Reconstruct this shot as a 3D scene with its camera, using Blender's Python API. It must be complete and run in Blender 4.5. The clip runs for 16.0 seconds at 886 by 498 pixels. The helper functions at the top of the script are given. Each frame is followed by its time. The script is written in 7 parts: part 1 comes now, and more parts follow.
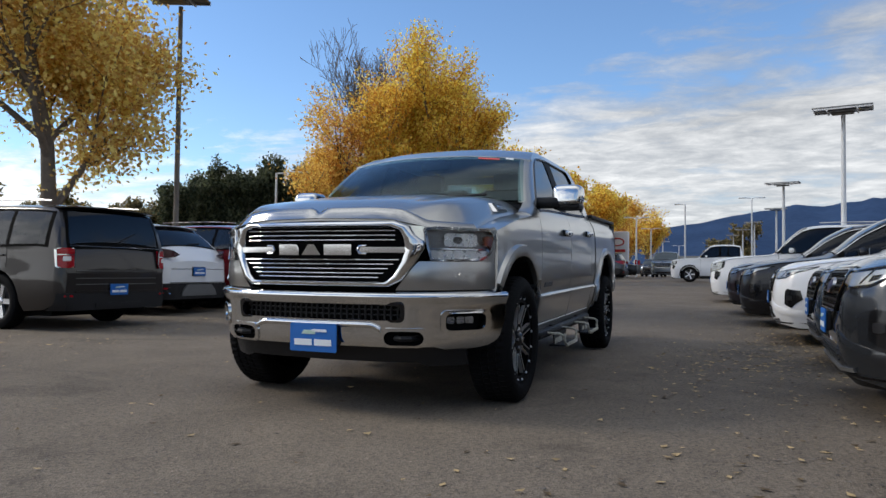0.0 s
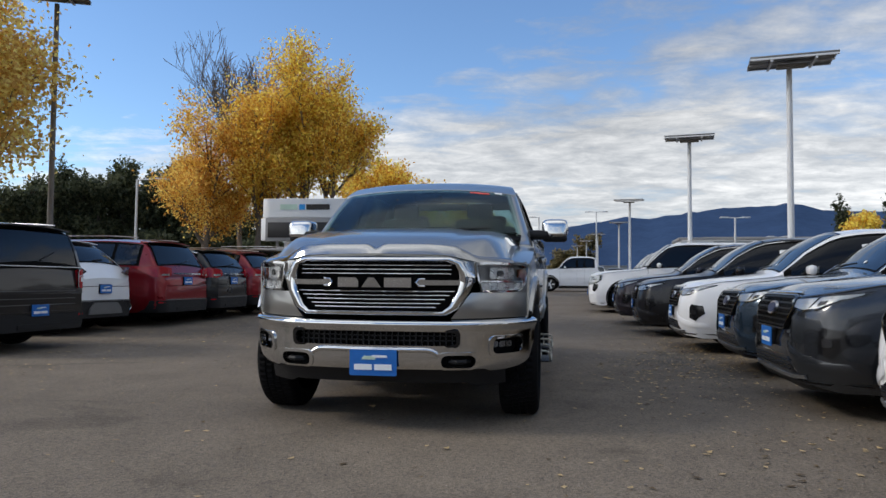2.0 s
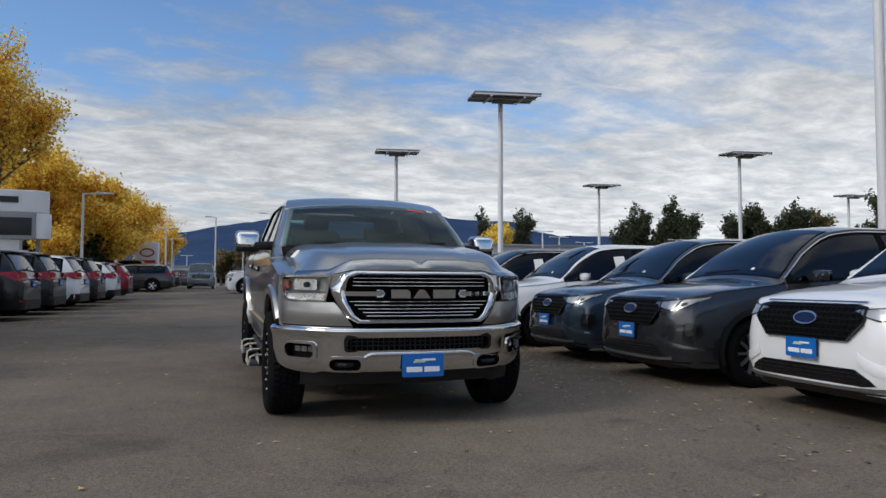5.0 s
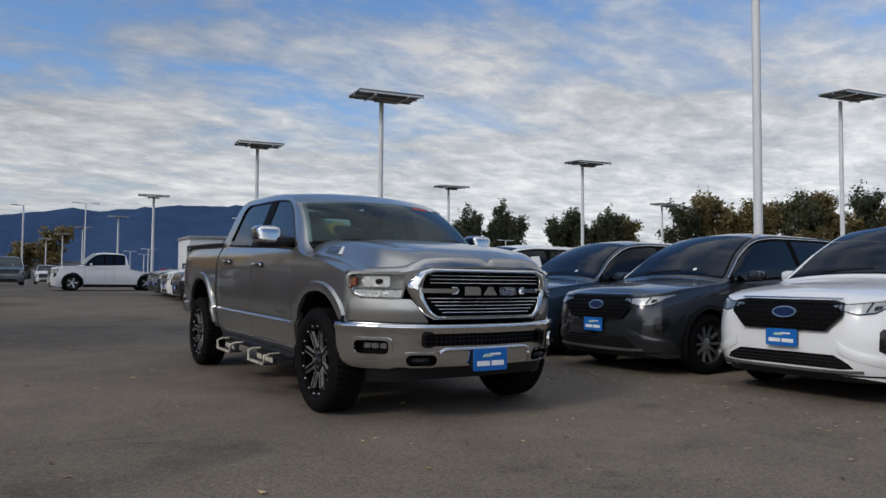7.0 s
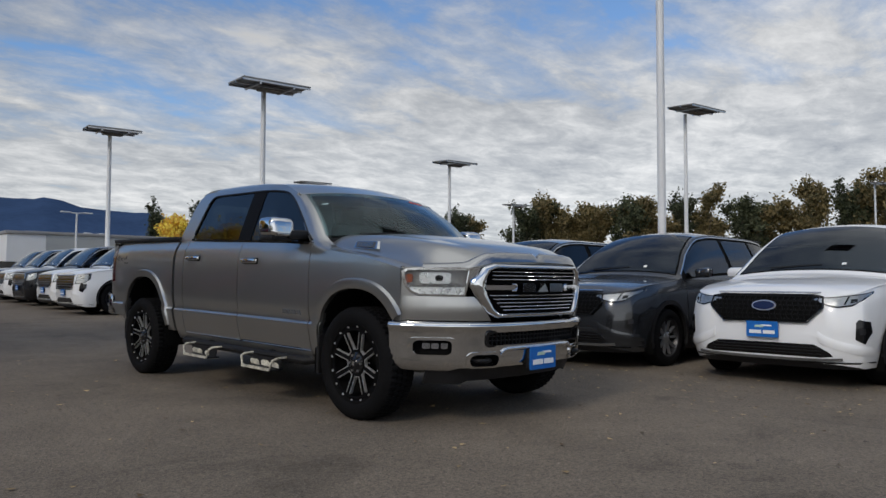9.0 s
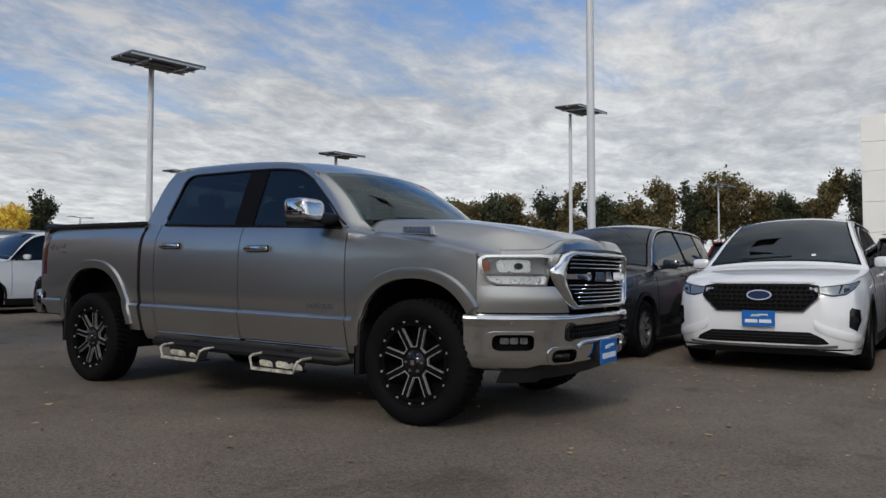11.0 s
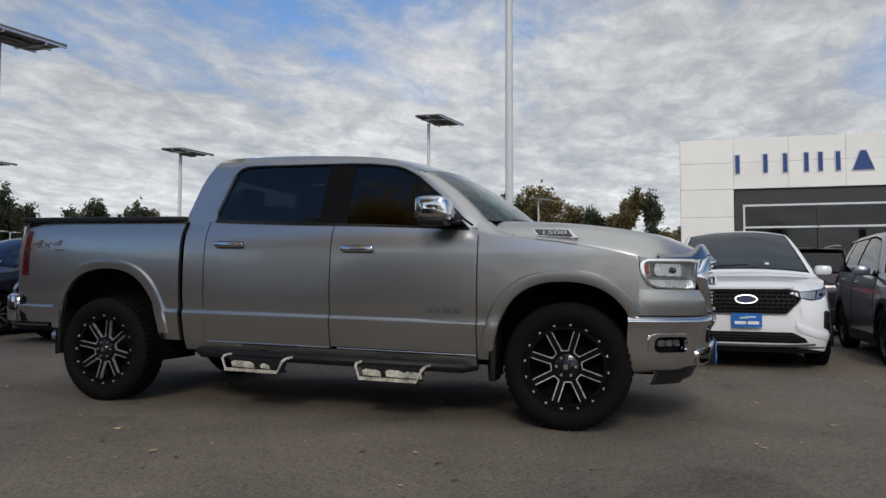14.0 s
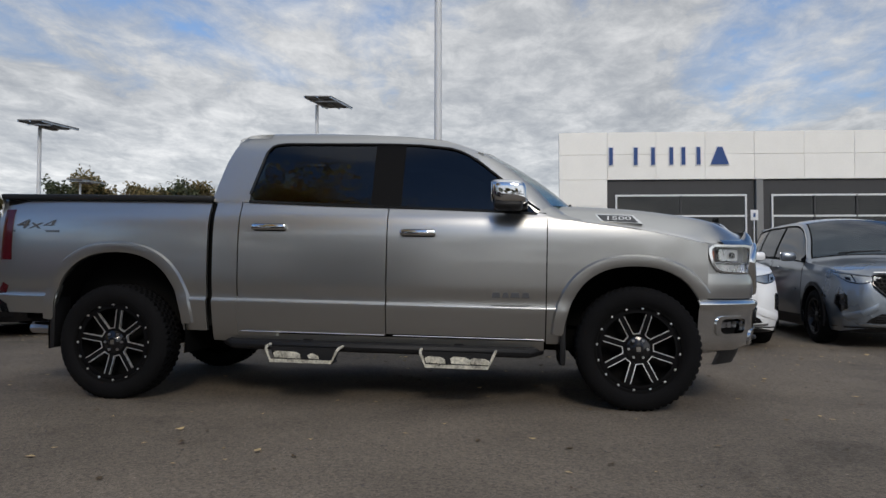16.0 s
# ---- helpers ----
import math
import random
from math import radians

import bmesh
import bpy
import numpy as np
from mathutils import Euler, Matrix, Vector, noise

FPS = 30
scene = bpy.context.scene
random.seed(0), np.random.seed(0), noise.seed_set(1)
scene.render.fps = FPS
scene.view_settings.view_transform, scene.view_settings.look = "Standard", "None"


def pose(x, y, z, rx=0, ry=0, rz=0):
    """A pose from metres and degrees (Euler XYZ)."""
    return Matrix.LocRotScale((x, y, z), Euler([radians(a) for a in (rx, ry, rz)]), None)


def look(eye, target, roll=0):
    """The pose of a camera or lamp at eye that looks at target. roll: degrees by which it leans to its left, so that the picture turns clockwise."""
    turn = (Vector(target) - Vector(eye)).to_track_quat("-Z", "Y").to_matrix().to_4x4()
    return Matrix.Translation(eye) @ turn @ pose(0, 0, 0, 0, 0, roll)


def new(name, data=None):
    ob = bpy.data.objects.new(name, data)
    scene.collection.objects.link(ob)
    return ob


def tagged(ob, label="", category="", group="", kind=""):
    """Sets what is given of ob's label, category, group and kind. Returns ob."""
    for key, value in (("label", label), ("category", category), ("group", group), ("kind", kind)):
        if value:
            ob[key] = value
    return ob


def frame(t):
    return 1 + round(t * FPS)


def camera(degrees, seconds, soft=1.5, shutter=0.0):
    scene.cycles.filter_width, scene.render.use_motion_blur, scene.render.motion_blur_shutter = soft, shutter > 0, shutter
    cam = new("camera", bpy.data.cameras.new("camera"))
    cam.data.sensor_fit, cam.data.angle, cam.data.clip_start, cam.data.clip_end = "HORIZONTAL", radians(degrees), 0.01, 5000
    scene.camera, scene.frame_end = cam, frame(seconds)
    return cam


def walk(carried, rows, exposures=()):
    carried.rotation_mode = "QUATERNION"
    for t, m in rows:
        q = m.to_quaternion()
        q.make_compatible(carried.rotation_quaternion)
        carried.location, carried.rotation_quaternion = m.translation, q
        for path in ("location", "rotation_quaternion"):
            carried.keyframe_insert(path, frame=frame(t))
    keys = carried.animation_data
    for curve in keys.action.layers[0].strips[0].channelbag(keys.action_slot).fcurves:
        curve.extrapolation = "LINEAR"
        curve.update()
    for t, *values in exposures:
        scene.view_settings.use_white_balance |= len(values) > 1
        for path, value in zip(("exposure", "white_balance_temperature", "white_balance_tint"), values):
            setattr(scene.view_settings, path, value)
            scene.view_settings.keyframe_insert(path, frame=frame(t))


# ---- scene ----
cam = camera(63.5, 16.0)
PATH = [
    (0, (2.479, -4.436, 0.846), (1.685, -2.602, 0.908), 0.7),
    (0.5, (2.294, -4.651, 0.878), (1.572, -2.788, 0.953), 0.9),
    (1, (2.062, -4.869, 0.909), (1.425, -2.975, 0.993), 0.9),
    (1.5, (1.785, -5.098, 0.951), (1.258, -3.171, 1.038), 0.7),
    (2, (1.463, -5.306, 0.976), (1.067, -3.348, 1.065), 0.5),
    (2.5, (1.061, -5.509, 0.997), (0.817, -3.526, 1.090), 0.4),
    (3, (0.644, -5.648, 1.020), (0.552, -3.652, 1.113), 0.2),
    (3.5, (0.197, -5.753, 1.044), (0.267, -3.756, 1.136), 0.2),
    (4, (-0.268, -5.844, 1.052), (-0.027, -3.861, 1.143), 0.2),
    (4.5, (-0.758, -5.907, 1.049), (-0.350, -3.951, 1.143), 0.2),
    (5, (-1.193, -5.911, 1.037), (-0.638, -3.992, 1.134), 0.2),
    (7.5, (-3.329, -5.128, 1.024), (-2.223, -3.465, 1.118), 0.5),
    (8, (-3.654, -4.860, 1.022), (-2.456, -3.261, 1.118), 0.4),
    (8.5, (-3.904, -4.557, 1.023), (-2.615, -3.031, 1.117), 0.2),
    (9, (-4.081, -4.217, 1.002), (-2.704, -2.769, 1.094), 0.2),
    (9.5, (-4.248, -3.870, 0.985), (-2.789, -2.505, 1.071), 0.2),
    (12, (-4.880, -2.134, 0.929), (-3.165, -1.110, 1.022), 0.0),
    (12.5, (-5.029, -1.811, 0.916), (-3.276, -0.854, 1.018), 0.1),
    (13, (-5.201, -1.497, 0.923), (-3.407, -0.618, 1.027), 0.1),
    (13.5, (-5.378, -1.163, 0.925), (-3.542, -0.377, 1.029), 0.1),
    (14, (-5.538, -0.802, 0.927), (-3.660, -0.120, 1.028), 0.2),
    (14.5, (-5.657, -0.453, 0.933), (-3.744, 0.122, 1.026), 0.1),
    (15, (-5.709, -0.096, 0.924), (-3.771, 0.390, 1.010), 0.1),
    (15.5, (-5.759, 0.256, 0.918), (-3.800, 0.647, 0.993), 0.1),
    (16, (-5.794, 0.593, 0.919), (-3.818, 0.893, 0.981), 0.1),
]
EXPOSURES = [(0, 0.52, 6400, 10), (3.5, 0.42, 6400, 10), (5, 0.30, 6380, 10), (7.5, 0.15, 6380, 10), (9, 0.12, 6420, 10), (12, 0.13, 6480, 10), (16, 0.13, 6400, 10)]
walk(cam, [(t, look(eye, aim, roll)) for t, eye, aim, roll in PATH], EXPOSURES)

import functools

# ---- world, sun and exposure ----
SUN_FROM = Vector((-0.84, -0.20, 0.58)).normalized()

world = bpy.data.worlds.new("sky")
scene.world = world
world.use_nodes = True
wt = world.node_tree
wt.nodes.clear()


def wnode(kind, **settings):
    n = wt.nodes.new(kind)
    for key, value in settings.items():
        n.inputs[key].default_value = value
    return n


def wmath(op, a, b=None, clamp=False):
    n = wt.nodes.new("ShaderNodeMath")
    n.operation, n.use_clamp = op, clamp
    for i, v in enumerate((a, b)):
        if v is None:
            continue
        if isinstance(v, (int, float)):
            n.inputs[i].default_value = v
        else:
            wt.links.new(v, n.inputs[i])
    return n.outputs[0]


def wramp(fac, stops):
    n = wt.nodes.new("ShaderNodeValToRGB")
    ramp = n.color_ramp
    while len(ramp.elements) < len(stops):
        ramp.elements.new(0.5)
    for el, (pos, col) in zip(ramp.elements, stops):
        el.position, el.color = pos, (*col, 1)
    wt.links.new(fac, n.inputs[0])
    return n.outputs[0]


def wmix(fac, a, b):
    n = wt.nodes.new("ShaderNodeMix")
    n.data_type = "RGBA"
    for i, v in ((0, fac), (6, a), (7, b)):
        if isinstance(v, (int, float)):
            n.inputs[i].default_value = v
        elif isinstance(v, tuple):
            n.inputs[i].default_value = (*v, 1)
        else:
            wt.links.new(v, n.inputs[i])
    return n.outputs[2]


sky = wt.nodes.new("ShaderNodeTexSky")
sky.sky_type = "NISHITA"
sky.sun_disc = False
sky.sun_elevation = math.asin(SUN_FROM.z)
sky.sun_rotation = math.atan2(SUN_FROM.x, SUN_FROM.y)
sky.air_density, sky.dust_density, sky.ozone_density = 1.0, 0.1, 5.0
dimmed = wt.nodes.new("ShaderNodeVectorMath")
dimmed.operation = "SCALE"
dimmed.inputs["Scale"].default_value = 0.125
wt.links.new(sky.outputs[0], dimmed.inputs[0])

where = wt.nodes.new("ShaderNodeTexCoord")
split = wt.nodes.new("ShaderNodeSeparateXYZ")
wt.links.new(where.outputs["Generated"], split.inputs[0])
up = wmath("ADD", wmath("MAXIMUM", split.outputs[2], 0.0), 0.13)
flat = wt.nodes.new("ShaderNodeCombineXYZ")
wt.links.new(wmath("DIVIDE", split.outputs[0], up), flat.inputs[0])
wt.links.new(wmath("DIVIDE", split.outputs[1], up), flat.inputs[1])


def clouds(scale, stretch, turn, detail, rough, distort, seed):
    m = wt.nodes.new("ShaderNodeMapping")
    m.inputs["Scale"].default_value = (scale, scale * stretch, 1)
    m.inputs["Rotation"].default_value = (0, 0, radians(turn))
    m.inputs["Location"].default_value = (seed, seed * 0.7, 0)
    wt.links.new(flat.outputs[0], m.inputs[0])
    n = wnode("ShaderNodeTexNoise", Scale=1.0, Detail=detail, Roughness=rough, Distortion=distort)
    wt.links.new(m.outputs[0], n.inputs["Vector"])
    return n.outputs["Fac"]


sheet = clouds(0.42, 1.5, -18, 4, 0.5, 0.3, 3.1)
ripple = clouds(1.7, 1.9, -20, 7, 0.6, 0.4, 7.7)
tuft = clouds(5.2, 1.25, -24, 8, 0.66, 0.3, 1.9)
# the cover thickens towards +x and near the horizon
bank = wmath("ADD", wmath("ADD", wmath("MULTIPLY", split.outputs[0], 0.27), 0.07), wmath("MULTIPLY", wmath("MINIMUM", wmath("ADD", split.outputs[1], 0.02), 0.0), wmath("MULTIPLY", split.outputs[0], 0.75)))
# a veil in the west, blue gaps high in the north
veil = wmath("MULTIPLY", wmath("MAXIMUM", wmath("SUBTRACT", wmath("MULTIPLY", split.outputs[0], -1.0), 0.72), 0.0), 1.3)
north = wmath("MULTIPLY", wmath("MAXIMUM", split.outputs[1], 0.0), wmath("MAXIMUM", wmath("SUBTRACT", split.outputs[2], 0.17), 0.0))
bank = wmath("ADD", wmath("ADD", bank, veil), wmath("MULTIPLY", wmath("MINIMUM", north, 0.2), -0.95))
low = wmath("MULTIPLY", wmath("MAXIMUM", wmath("SUBTRACT", 0.26, split.outputs[2]), wmath("SUBTRACT", split.outputs[2], 0.72)), 1.0)
cover = wmath("ADD", wmath("ADD", wmath("MULTIPLY", sheet, 0.84), wmath("MULTIPLY", ripple, 0.62)),
              wmath("ADD", wmath("MULTIPLY", tuft, 0.30), wmath("ADD", bank, low)))
mask = wramp(wmath("SUBTRACT", cover, 0.435), [(0.36, (0, 0, 0)), (0.48, (0.55, 0.55, 0.55)), (0.64, (0.95, 0.95, 0.95))])
thick = clouds(0.9, 1.2, -12, 3, 0.5, 0.2, 12.3)
body = wramp(wmath("ADD", wmath("MULTIPLY", tuft, 0.50), wmath("ADD", wmath("MULTIPLY", ripple, 0.30), wmath("MULTIPLY", thick, 0.24))),
             [(0.34, (0.318, 0.335, 0.366)), (0.50, (0.535, 0.545, 0.553)), (0.66, (0.84, 0.835, 0.82))])
# the overcast is brightest overhead, towards the sun and to the north-east, dull half-way up
arc = wmath("MULTIPLY", split.outputs[2], wmath("SUBTRACT", wmath("MULTIPLY", split.outputs[2], 1.9), 1.35))
east = wmath("MULTIPLY", wmath("MULTIPLY", split.outputs[0], split.outputs[1]), 0.30)
west = wmath("MULTIPLY", wmath("MINIMUM", split.outputs[0], 0.0), -0.60)
south = wmath("MULTIPLY", wmath("MAXIMUM", wmath("MULTIPLY", split.outputs[1], -1.0), 0.0), wmath("MULTIPLY", wmath("MAXIMUM", wmath("SUBTRACT", 0.4, split.outputs[0]), 0.0), 0.8))
arc = wmath("ADD", arc, south)
glow = wmath("ADD", wmath("ADD", arc, wmath("ADD", east, west)), wmath("ADD", wmath("MULTIPLY", wmath("MINIMUM", north, 0.2), -1.9), wmath("ADD", 1.10, wmath("MULTIPLY", wmath("ABSOLUTE", split.outputs[1]), -0.13))))
lit = wt.nodes.new("ShaderNodeVectorMath")
lit.operation = "SCALE"
wt.links.new(body, lit.inputs[0])
wt.links.new(glow, lit.inputs["Scale"])
whole = wmix(mask, dimmed.outputs[0], lit.outputs[0])
back = wt.nodes.new("ShaderNodeBackground")
back.inputs["Strength"].default_value = 1.0
wt.links.new(whole, back.inputs["Color"])
wout = wt.nodes.new("ShaderNodeOutputWorld")
wt.links.new(back.outputs[0], wout.inputs[0])

sun = new("sun", bpy.data.lights.new("sun", "SUN"))
sun.data.energy, sun.data.angle, sun.data.color = 1.3, radians(14.0), (1.0, 0.90, 0.76)
sun.matrix_world = look(SUN_FROM * 50, (0, 0, 0))


# ---- materials ----
def mat(name, color, rough=0.5, metal=0.0, var=0.12, scale=3.0, fine=60.0, bump=0.0, coat=0.0, spec=0.5, rand=0.0, trans=0.0, ior=1.45,
        tint=None, rough_var=0.08, island=0.0):
    """A procedural surface: two scales of colour change, roughness change, fine relief."""
    m = bpy.data.materials.new(name)
    m.use_nodes = True
    nt = m.node_tree
    p = nt.nodes["Principled BSDF"]
    p.inputs["Metallic"].default_value = metal
    p.inputs["IOR"].default_value = ior
    p.inputs["Specular IOR Level"].default_value = spec
    p.inputs["Coat Weight"].default_value = coat
    p.inputs["Coat Roughness"].default_value = 0.03
    p.inputs["Transmission Weight"].default_value = trans
    tc = nt.nodes.new("ShaderNodeTexCoord")

    def noise_at(s, detail=4):
        n = nt.nodes.new("ShaderNodeTexNoise")
        n.inputs["Scale"].default_value, n.inputs["Detail"].default_value = s, detail
        nt.links.new(tc.outputs["Object"], n.inputs["Vector"])
        return n.outputs["Fac"]

    def m2(op, a, b):
        n = nt.nodes.new("ShaderNodeMath")
        n.operation = op
        for i, v in enumerate((a, b)):
            if isinstance(v, (int, float)):
                n.inputs[i].default_value = v
            else:
                nt.links.new(v, n.inputs[i])
        return n.outputs[0]

    coarse, grain = noise_at(scale), noise_at(fine, 2)
    k = m2("ADD", m2("MULTIPLY", coarse, 0.6), m2("MULTIPLY", grain, 0.4))
    if rand:
        info = nt.nodes.new("ShaderNodeObjectInfo")
        k = m2("ADD", k, m2("MULTIPLY", m2("SUBTRACT", info.outputs["Random"], 0.5), rand))
    if island:
        geo = nt.nodes.new("ShaderNodeNewGeometry")
        k = m2("ADD", k, m2("MULTIPLY", m2("SUBTRACT", geo.outputs["Random Per Island"], 0.5), island))
    ramp = nt.nodes.new("ShaderNodeValToRGB")
    lo = tuple(max(0.0, c * (1 - var)) for c in color)
    hi = tuple(min(1.0, c * (1 + var)) for c in (tint or color))
    ramp.color_ramp.elements[0].position, ramp.color_ramp.elements[0].color = 0.3, (*lo, 1)
    ramp.color_ramp.elements[1].position, ramp.color_ramp.elements[1].color = 0.7, (*hi, 1)
    nt.links.new(k, ramp.inputs[0])
    nt.links.new(ramp.outputs[0], p.inputs["Base Color"])
    nt.links.new(m2("ADD", m2("MULTIPLY", m2("SUBTRACT", coarse, 0.5), rough_var), rough), p.inputs["Roughness"])
    if bump:
        b = nt.nodes.new("ShaderNodeBump")
        b.inputs["Strength"].default_value, b.inputs["Distance"].default_value = min(1.0, bump), 0.01
        nt.links.new(grain, b.inputs["Height"])
        nt.links.new(b.outputs[0], p.inputs["Normal"])
    return m


def paint(name, color, metal=0.55, rough=0.32, coat=0.9):
    return mat(name, color, rough, metal, var=0.05, scale=1.2, fine=900.0, coat=coat, rough_var=0.05)


SILVER = mat("silver_grey_paint", (0.38, 0.381, 0.373), 0.28, 0.90, var=0.05, scale=1.2, fine=900.0, coat=0.8, rough_var=0.03)
WHITE = paint("white_paint", (0.74, 0.75, 0.76), 0.0, 0.35)
GREY = paint("dark_grey_paint", (0.030, 0.033, 0.038), 0.5, 0.24)
BLUE = paint("slate_blue_paint", (0.028, 0.048, 0.075), 0.5, 0.24)
PALEBLUE = paint("blue_grey_paint", (0.17, 0.195, 0.225), 0.6, 0.28)
BLACK = paint("black_paint", (0.006, 0.006, 0.008), 0.1, 0.28, 0.32)
MAROON = paint("dark_plum_paint", (0.026, 0.020, 0.026), 0.4, 0.28, 0.5)
RED = paint("deep_red_paint", (0.20, 0.006, 0.012), 0.4, 0.28, 0.5)
BROWN = paint("brown_grey_paint", (0.019, 0.0155, 0.0145), 0.4, 0.30, 0.6)
CHROME = mat("chrome", (0.64, 0.65, 0.66), 0.06, 1.0, var=0.03, rough_var=0.04)
SHIELD = mat("smoked_chrome", (0.36, 0.365, 0.37), 0.12, 1.0, var=0.04, rough_var=0.04)
STEEL = mat("brushed_metal", (0.55, 0.55, 0.56), 0.3, 1.0, var=0.06, fine=200)
PLASTIC = mat("black_plastic", (0.010, 0.010, 0.011), 0.5, spec=0.3, var=0.2, fine=300, bump=0.15)
GLOSSBLACK = mat("gloss_black", (0.008, 0.008, 0.009), 0.15, var=0.1)
# near-black that stands in for the shade in wells, gaps and hollows
VOID = mat("cavity_shade_black", (0.004, 0.004, 0.004), 0.9, var=0.1, spec=0.1)
RUBBER = mat("tyre_rubber", (0.0055, 0.0055, 0.006), 0.8, spec=0.10, var=0.25, scale=8, fine=120, bump=0.3)
GLASS = mat("tinted_glass", (0.36, 0.51, 0.53), 0.02, var=0.02, trans=1.0, rough_var=0.0, ior=1.33)
DARKGLASS = mat("privacy_glass", (0.03, 0.033, 0.035), 0.02, var=0.02, trans=1.0, rough_var=0.0, ior=1.47)
SCREENGLASS = mat("windshield_glass", (0.03, 0.034, 0.036), 0.02, var=0.02, trans=1.0, rough_var=0.0, ior=1.68)
# coated glass, gloss faintly blue-green: a blue sky's reflection is put into the tint
for m_, c_ in ((GLASS, (0.65, 0.92, 1.0, 1)), (DARKGLASS, (0.95, 0.97, 1.0, 1)), (SCREENGLASS, (0.62, 0.80, 1.0, 1))):
    m_.node_tree.nodes["Principled BSDF"].inputs["Specular Tint"].default_value = c_
CLEAR = mat("clear_lens", (0.9, 0.92, 0.93), 0.02, var=0.02, trans=1.0, rough_var=0.0, ior=1.25)
LAMPDARK = mat("satin_lamp_housing", (0.20, 0.20, 0.205), 0.35, 0.6, var=0.15, scale=25)
LAMPSILVER = mat("lamp_reflector", (0.33, 0.34, 0.345), 0.3, 0.8, var=0.1, scale=20)
REDLENS = mat("red_lens", (0.32, 0.006, 0.012), 0.2, var=0.25, scale=12, coat=0.3)
TAILDARK = mat("dark_red_lens", (0.045, 0.003, 0.006), 0.2, var=0.2, scale=12, coat=0.3)
AMBER = mat("amber_lens", (0.22, 0.05, 0.016), 0.15, var=0.15, scale=12, coat=0.6)
PLATEBLUE = mat("plate_blue", (0.004, 0.115, 0.42), 0.5, var=0.08, scale=20)
PLATEWHITE = mat("plate_white", (0.75, 0.78, 0.8), 0.4, var=0.05)
PLATEGREEN = mat("plate_pale_green", (0.45, 0.6, 0.5), 0.4, var=0.1)
BADGEBLUE = mat("badge_blue", (0.008, 0.017, 0.06), 0.4, var=0.1, spec=0.2)
CLOTH = mat("dark_upholstery", (0.035, 0.033, 0.031), 0.8, var=0.2, fine=150, bump=0.2)
ALLOY = mat("alloy_wheel", (0.62, 0.63, 0.65), 0.28, 0.85, var=0.06)
MILLED = mat("milled_metal", (0.80, 0.80, 0.80), 0.30, 0.78, var=0.05)
DARKALLOY = mat("dark_alloy_wheel", (0.03, 0.03, 0.033), 0.35, 0.6, var=0.1)
CARDWHITE = mat("white_paper", (0.75, 0.75, 0.73), 0.7, var=0.06)
STICKERRED = mat("red_sticker", (0.6, 0.08, 0.06), 0.5, var=0.1)
POLEWHITE = mat("white_painted_pole", (0.62, 0.63, 0.63), 0.45, var=0.08, scale=1.5, fine=30, bump=0.05)
POLEGREY = mat("weathered_pole", (0.16, 0.145, 0.125), 0.75, var=0.25, scale=2.5, fine=40, bump=0.3)
SOLAR = mat("solar_panel_underside", (0.19, 0.19, 0.185), 0.55, var=0.15, scale=3)
PANELWHITE = mat("white_cladding", (0.82, 0.80, 0.74), 0.45, var=0.05, scale=0.8, fine=15, rand=0.25)
SIGNWHITE = mat("white_sign_face", (0.66, 0.67, 0.67), 0.5, var=0.05, scale=1.0)
SIGNGREY = mat("grey_sign_frame", (0.22, 0.22, 0.22), 0.5, var=0.1)
SIGNBLACK = mat("dark_screen", (0.012, 0.012, 0.013), 0.4, var=0.15, fine=200)
LETTERBLUE = mat("letter_blue", (0.010, 0.050, 0.19), 0.5, var=0.06)
WALLGREY = mat("grey_wall", (0.20, 0.20, 0.195), 0.7, var=0.1, scale=0.5, fine=20)
DARKFRAME = mat("dark_entrance_frame", (0.03, 0.03, 0.032), 0.5, var=0.1)
CONCRETE = mat("pale_wall", (0.36, 0.37, 0.36), 0.8, var=0.08, scale=0.4, fine=12)
SHOWGLASS = mat("showroom_glass", (0.02, 0.022, 0.022), 0.03, var=0.05, trans=1.0, rough_var=0.0)
TAN = mat("tan_counter", (0.35, 0.24, 0.11), 0.6, var=0.15)
BARK = mat("grey_brown_bark", (0.14, 0.115, 0.092), 0.9, var=0.35, scale=4, fine=30, bump=0.6)

def leaf_mat(name, color, tint):
    """Thin leaves: light comes through them."""
    m = mat(name, color, 0.6, var=0.30, scale=0.5, fine=3, tint=tint, island=0.9)
    nt = m.node_tree
    p = nt.nodes["Principled BSDF"]
    thin = nt.nodes.new("ShaderNodeBsdfTranslucent")
    blend = nt.nodes.new("ShaderNodeMixShader")
    blend.inputs[0].default_value = 0.58
    nt.links.new(p.inputs["Base Color"].links[0].from_socket, thin.inputs["Color"])
    nt.links.new(p.outputs[0], blend.inputs[1])
    nt.links.new(thin.outputs[0], blend.inputs[2])
    nt.links.new(blend.outputs[0], nt.nodes["Material Output"].inputs[0])
    return m


LEAFGOLD = leaf_mat("golden_leaves", (0.95, 0.50, 0.07), (1.0, 0.64, 0.13))
LEAFLIME = leaf_mat("yellow_green_leaves", (0.92, 0.53, 0.08), (1.0, 0.67, 0.13))
LEAFORANGE = leaf_mat("orange_leaves", (0.95, 0.48, 0.09), (1.0, 0.61, 0.16))
LEAFPALE = leaf_mat("pale_gold_leaves", (0.92, 0.55, 0.14), (1.0, 0.68, 0.24))
LEAFGREEN = leaf_mat("dark_green_leaves", (0.062, 0.080, 0.042), (0.110, 0.120, 0.064))
LEAFOLIVE = leaf_mat("olive_leaves", (0.15, 0.135, 0.060), (0.25, 0.195, 0.09))
NEEDLE = leaf_mat("conifer_needles", (0.048, 0.062, 0.034), (0.080, 0.092, 0.050))
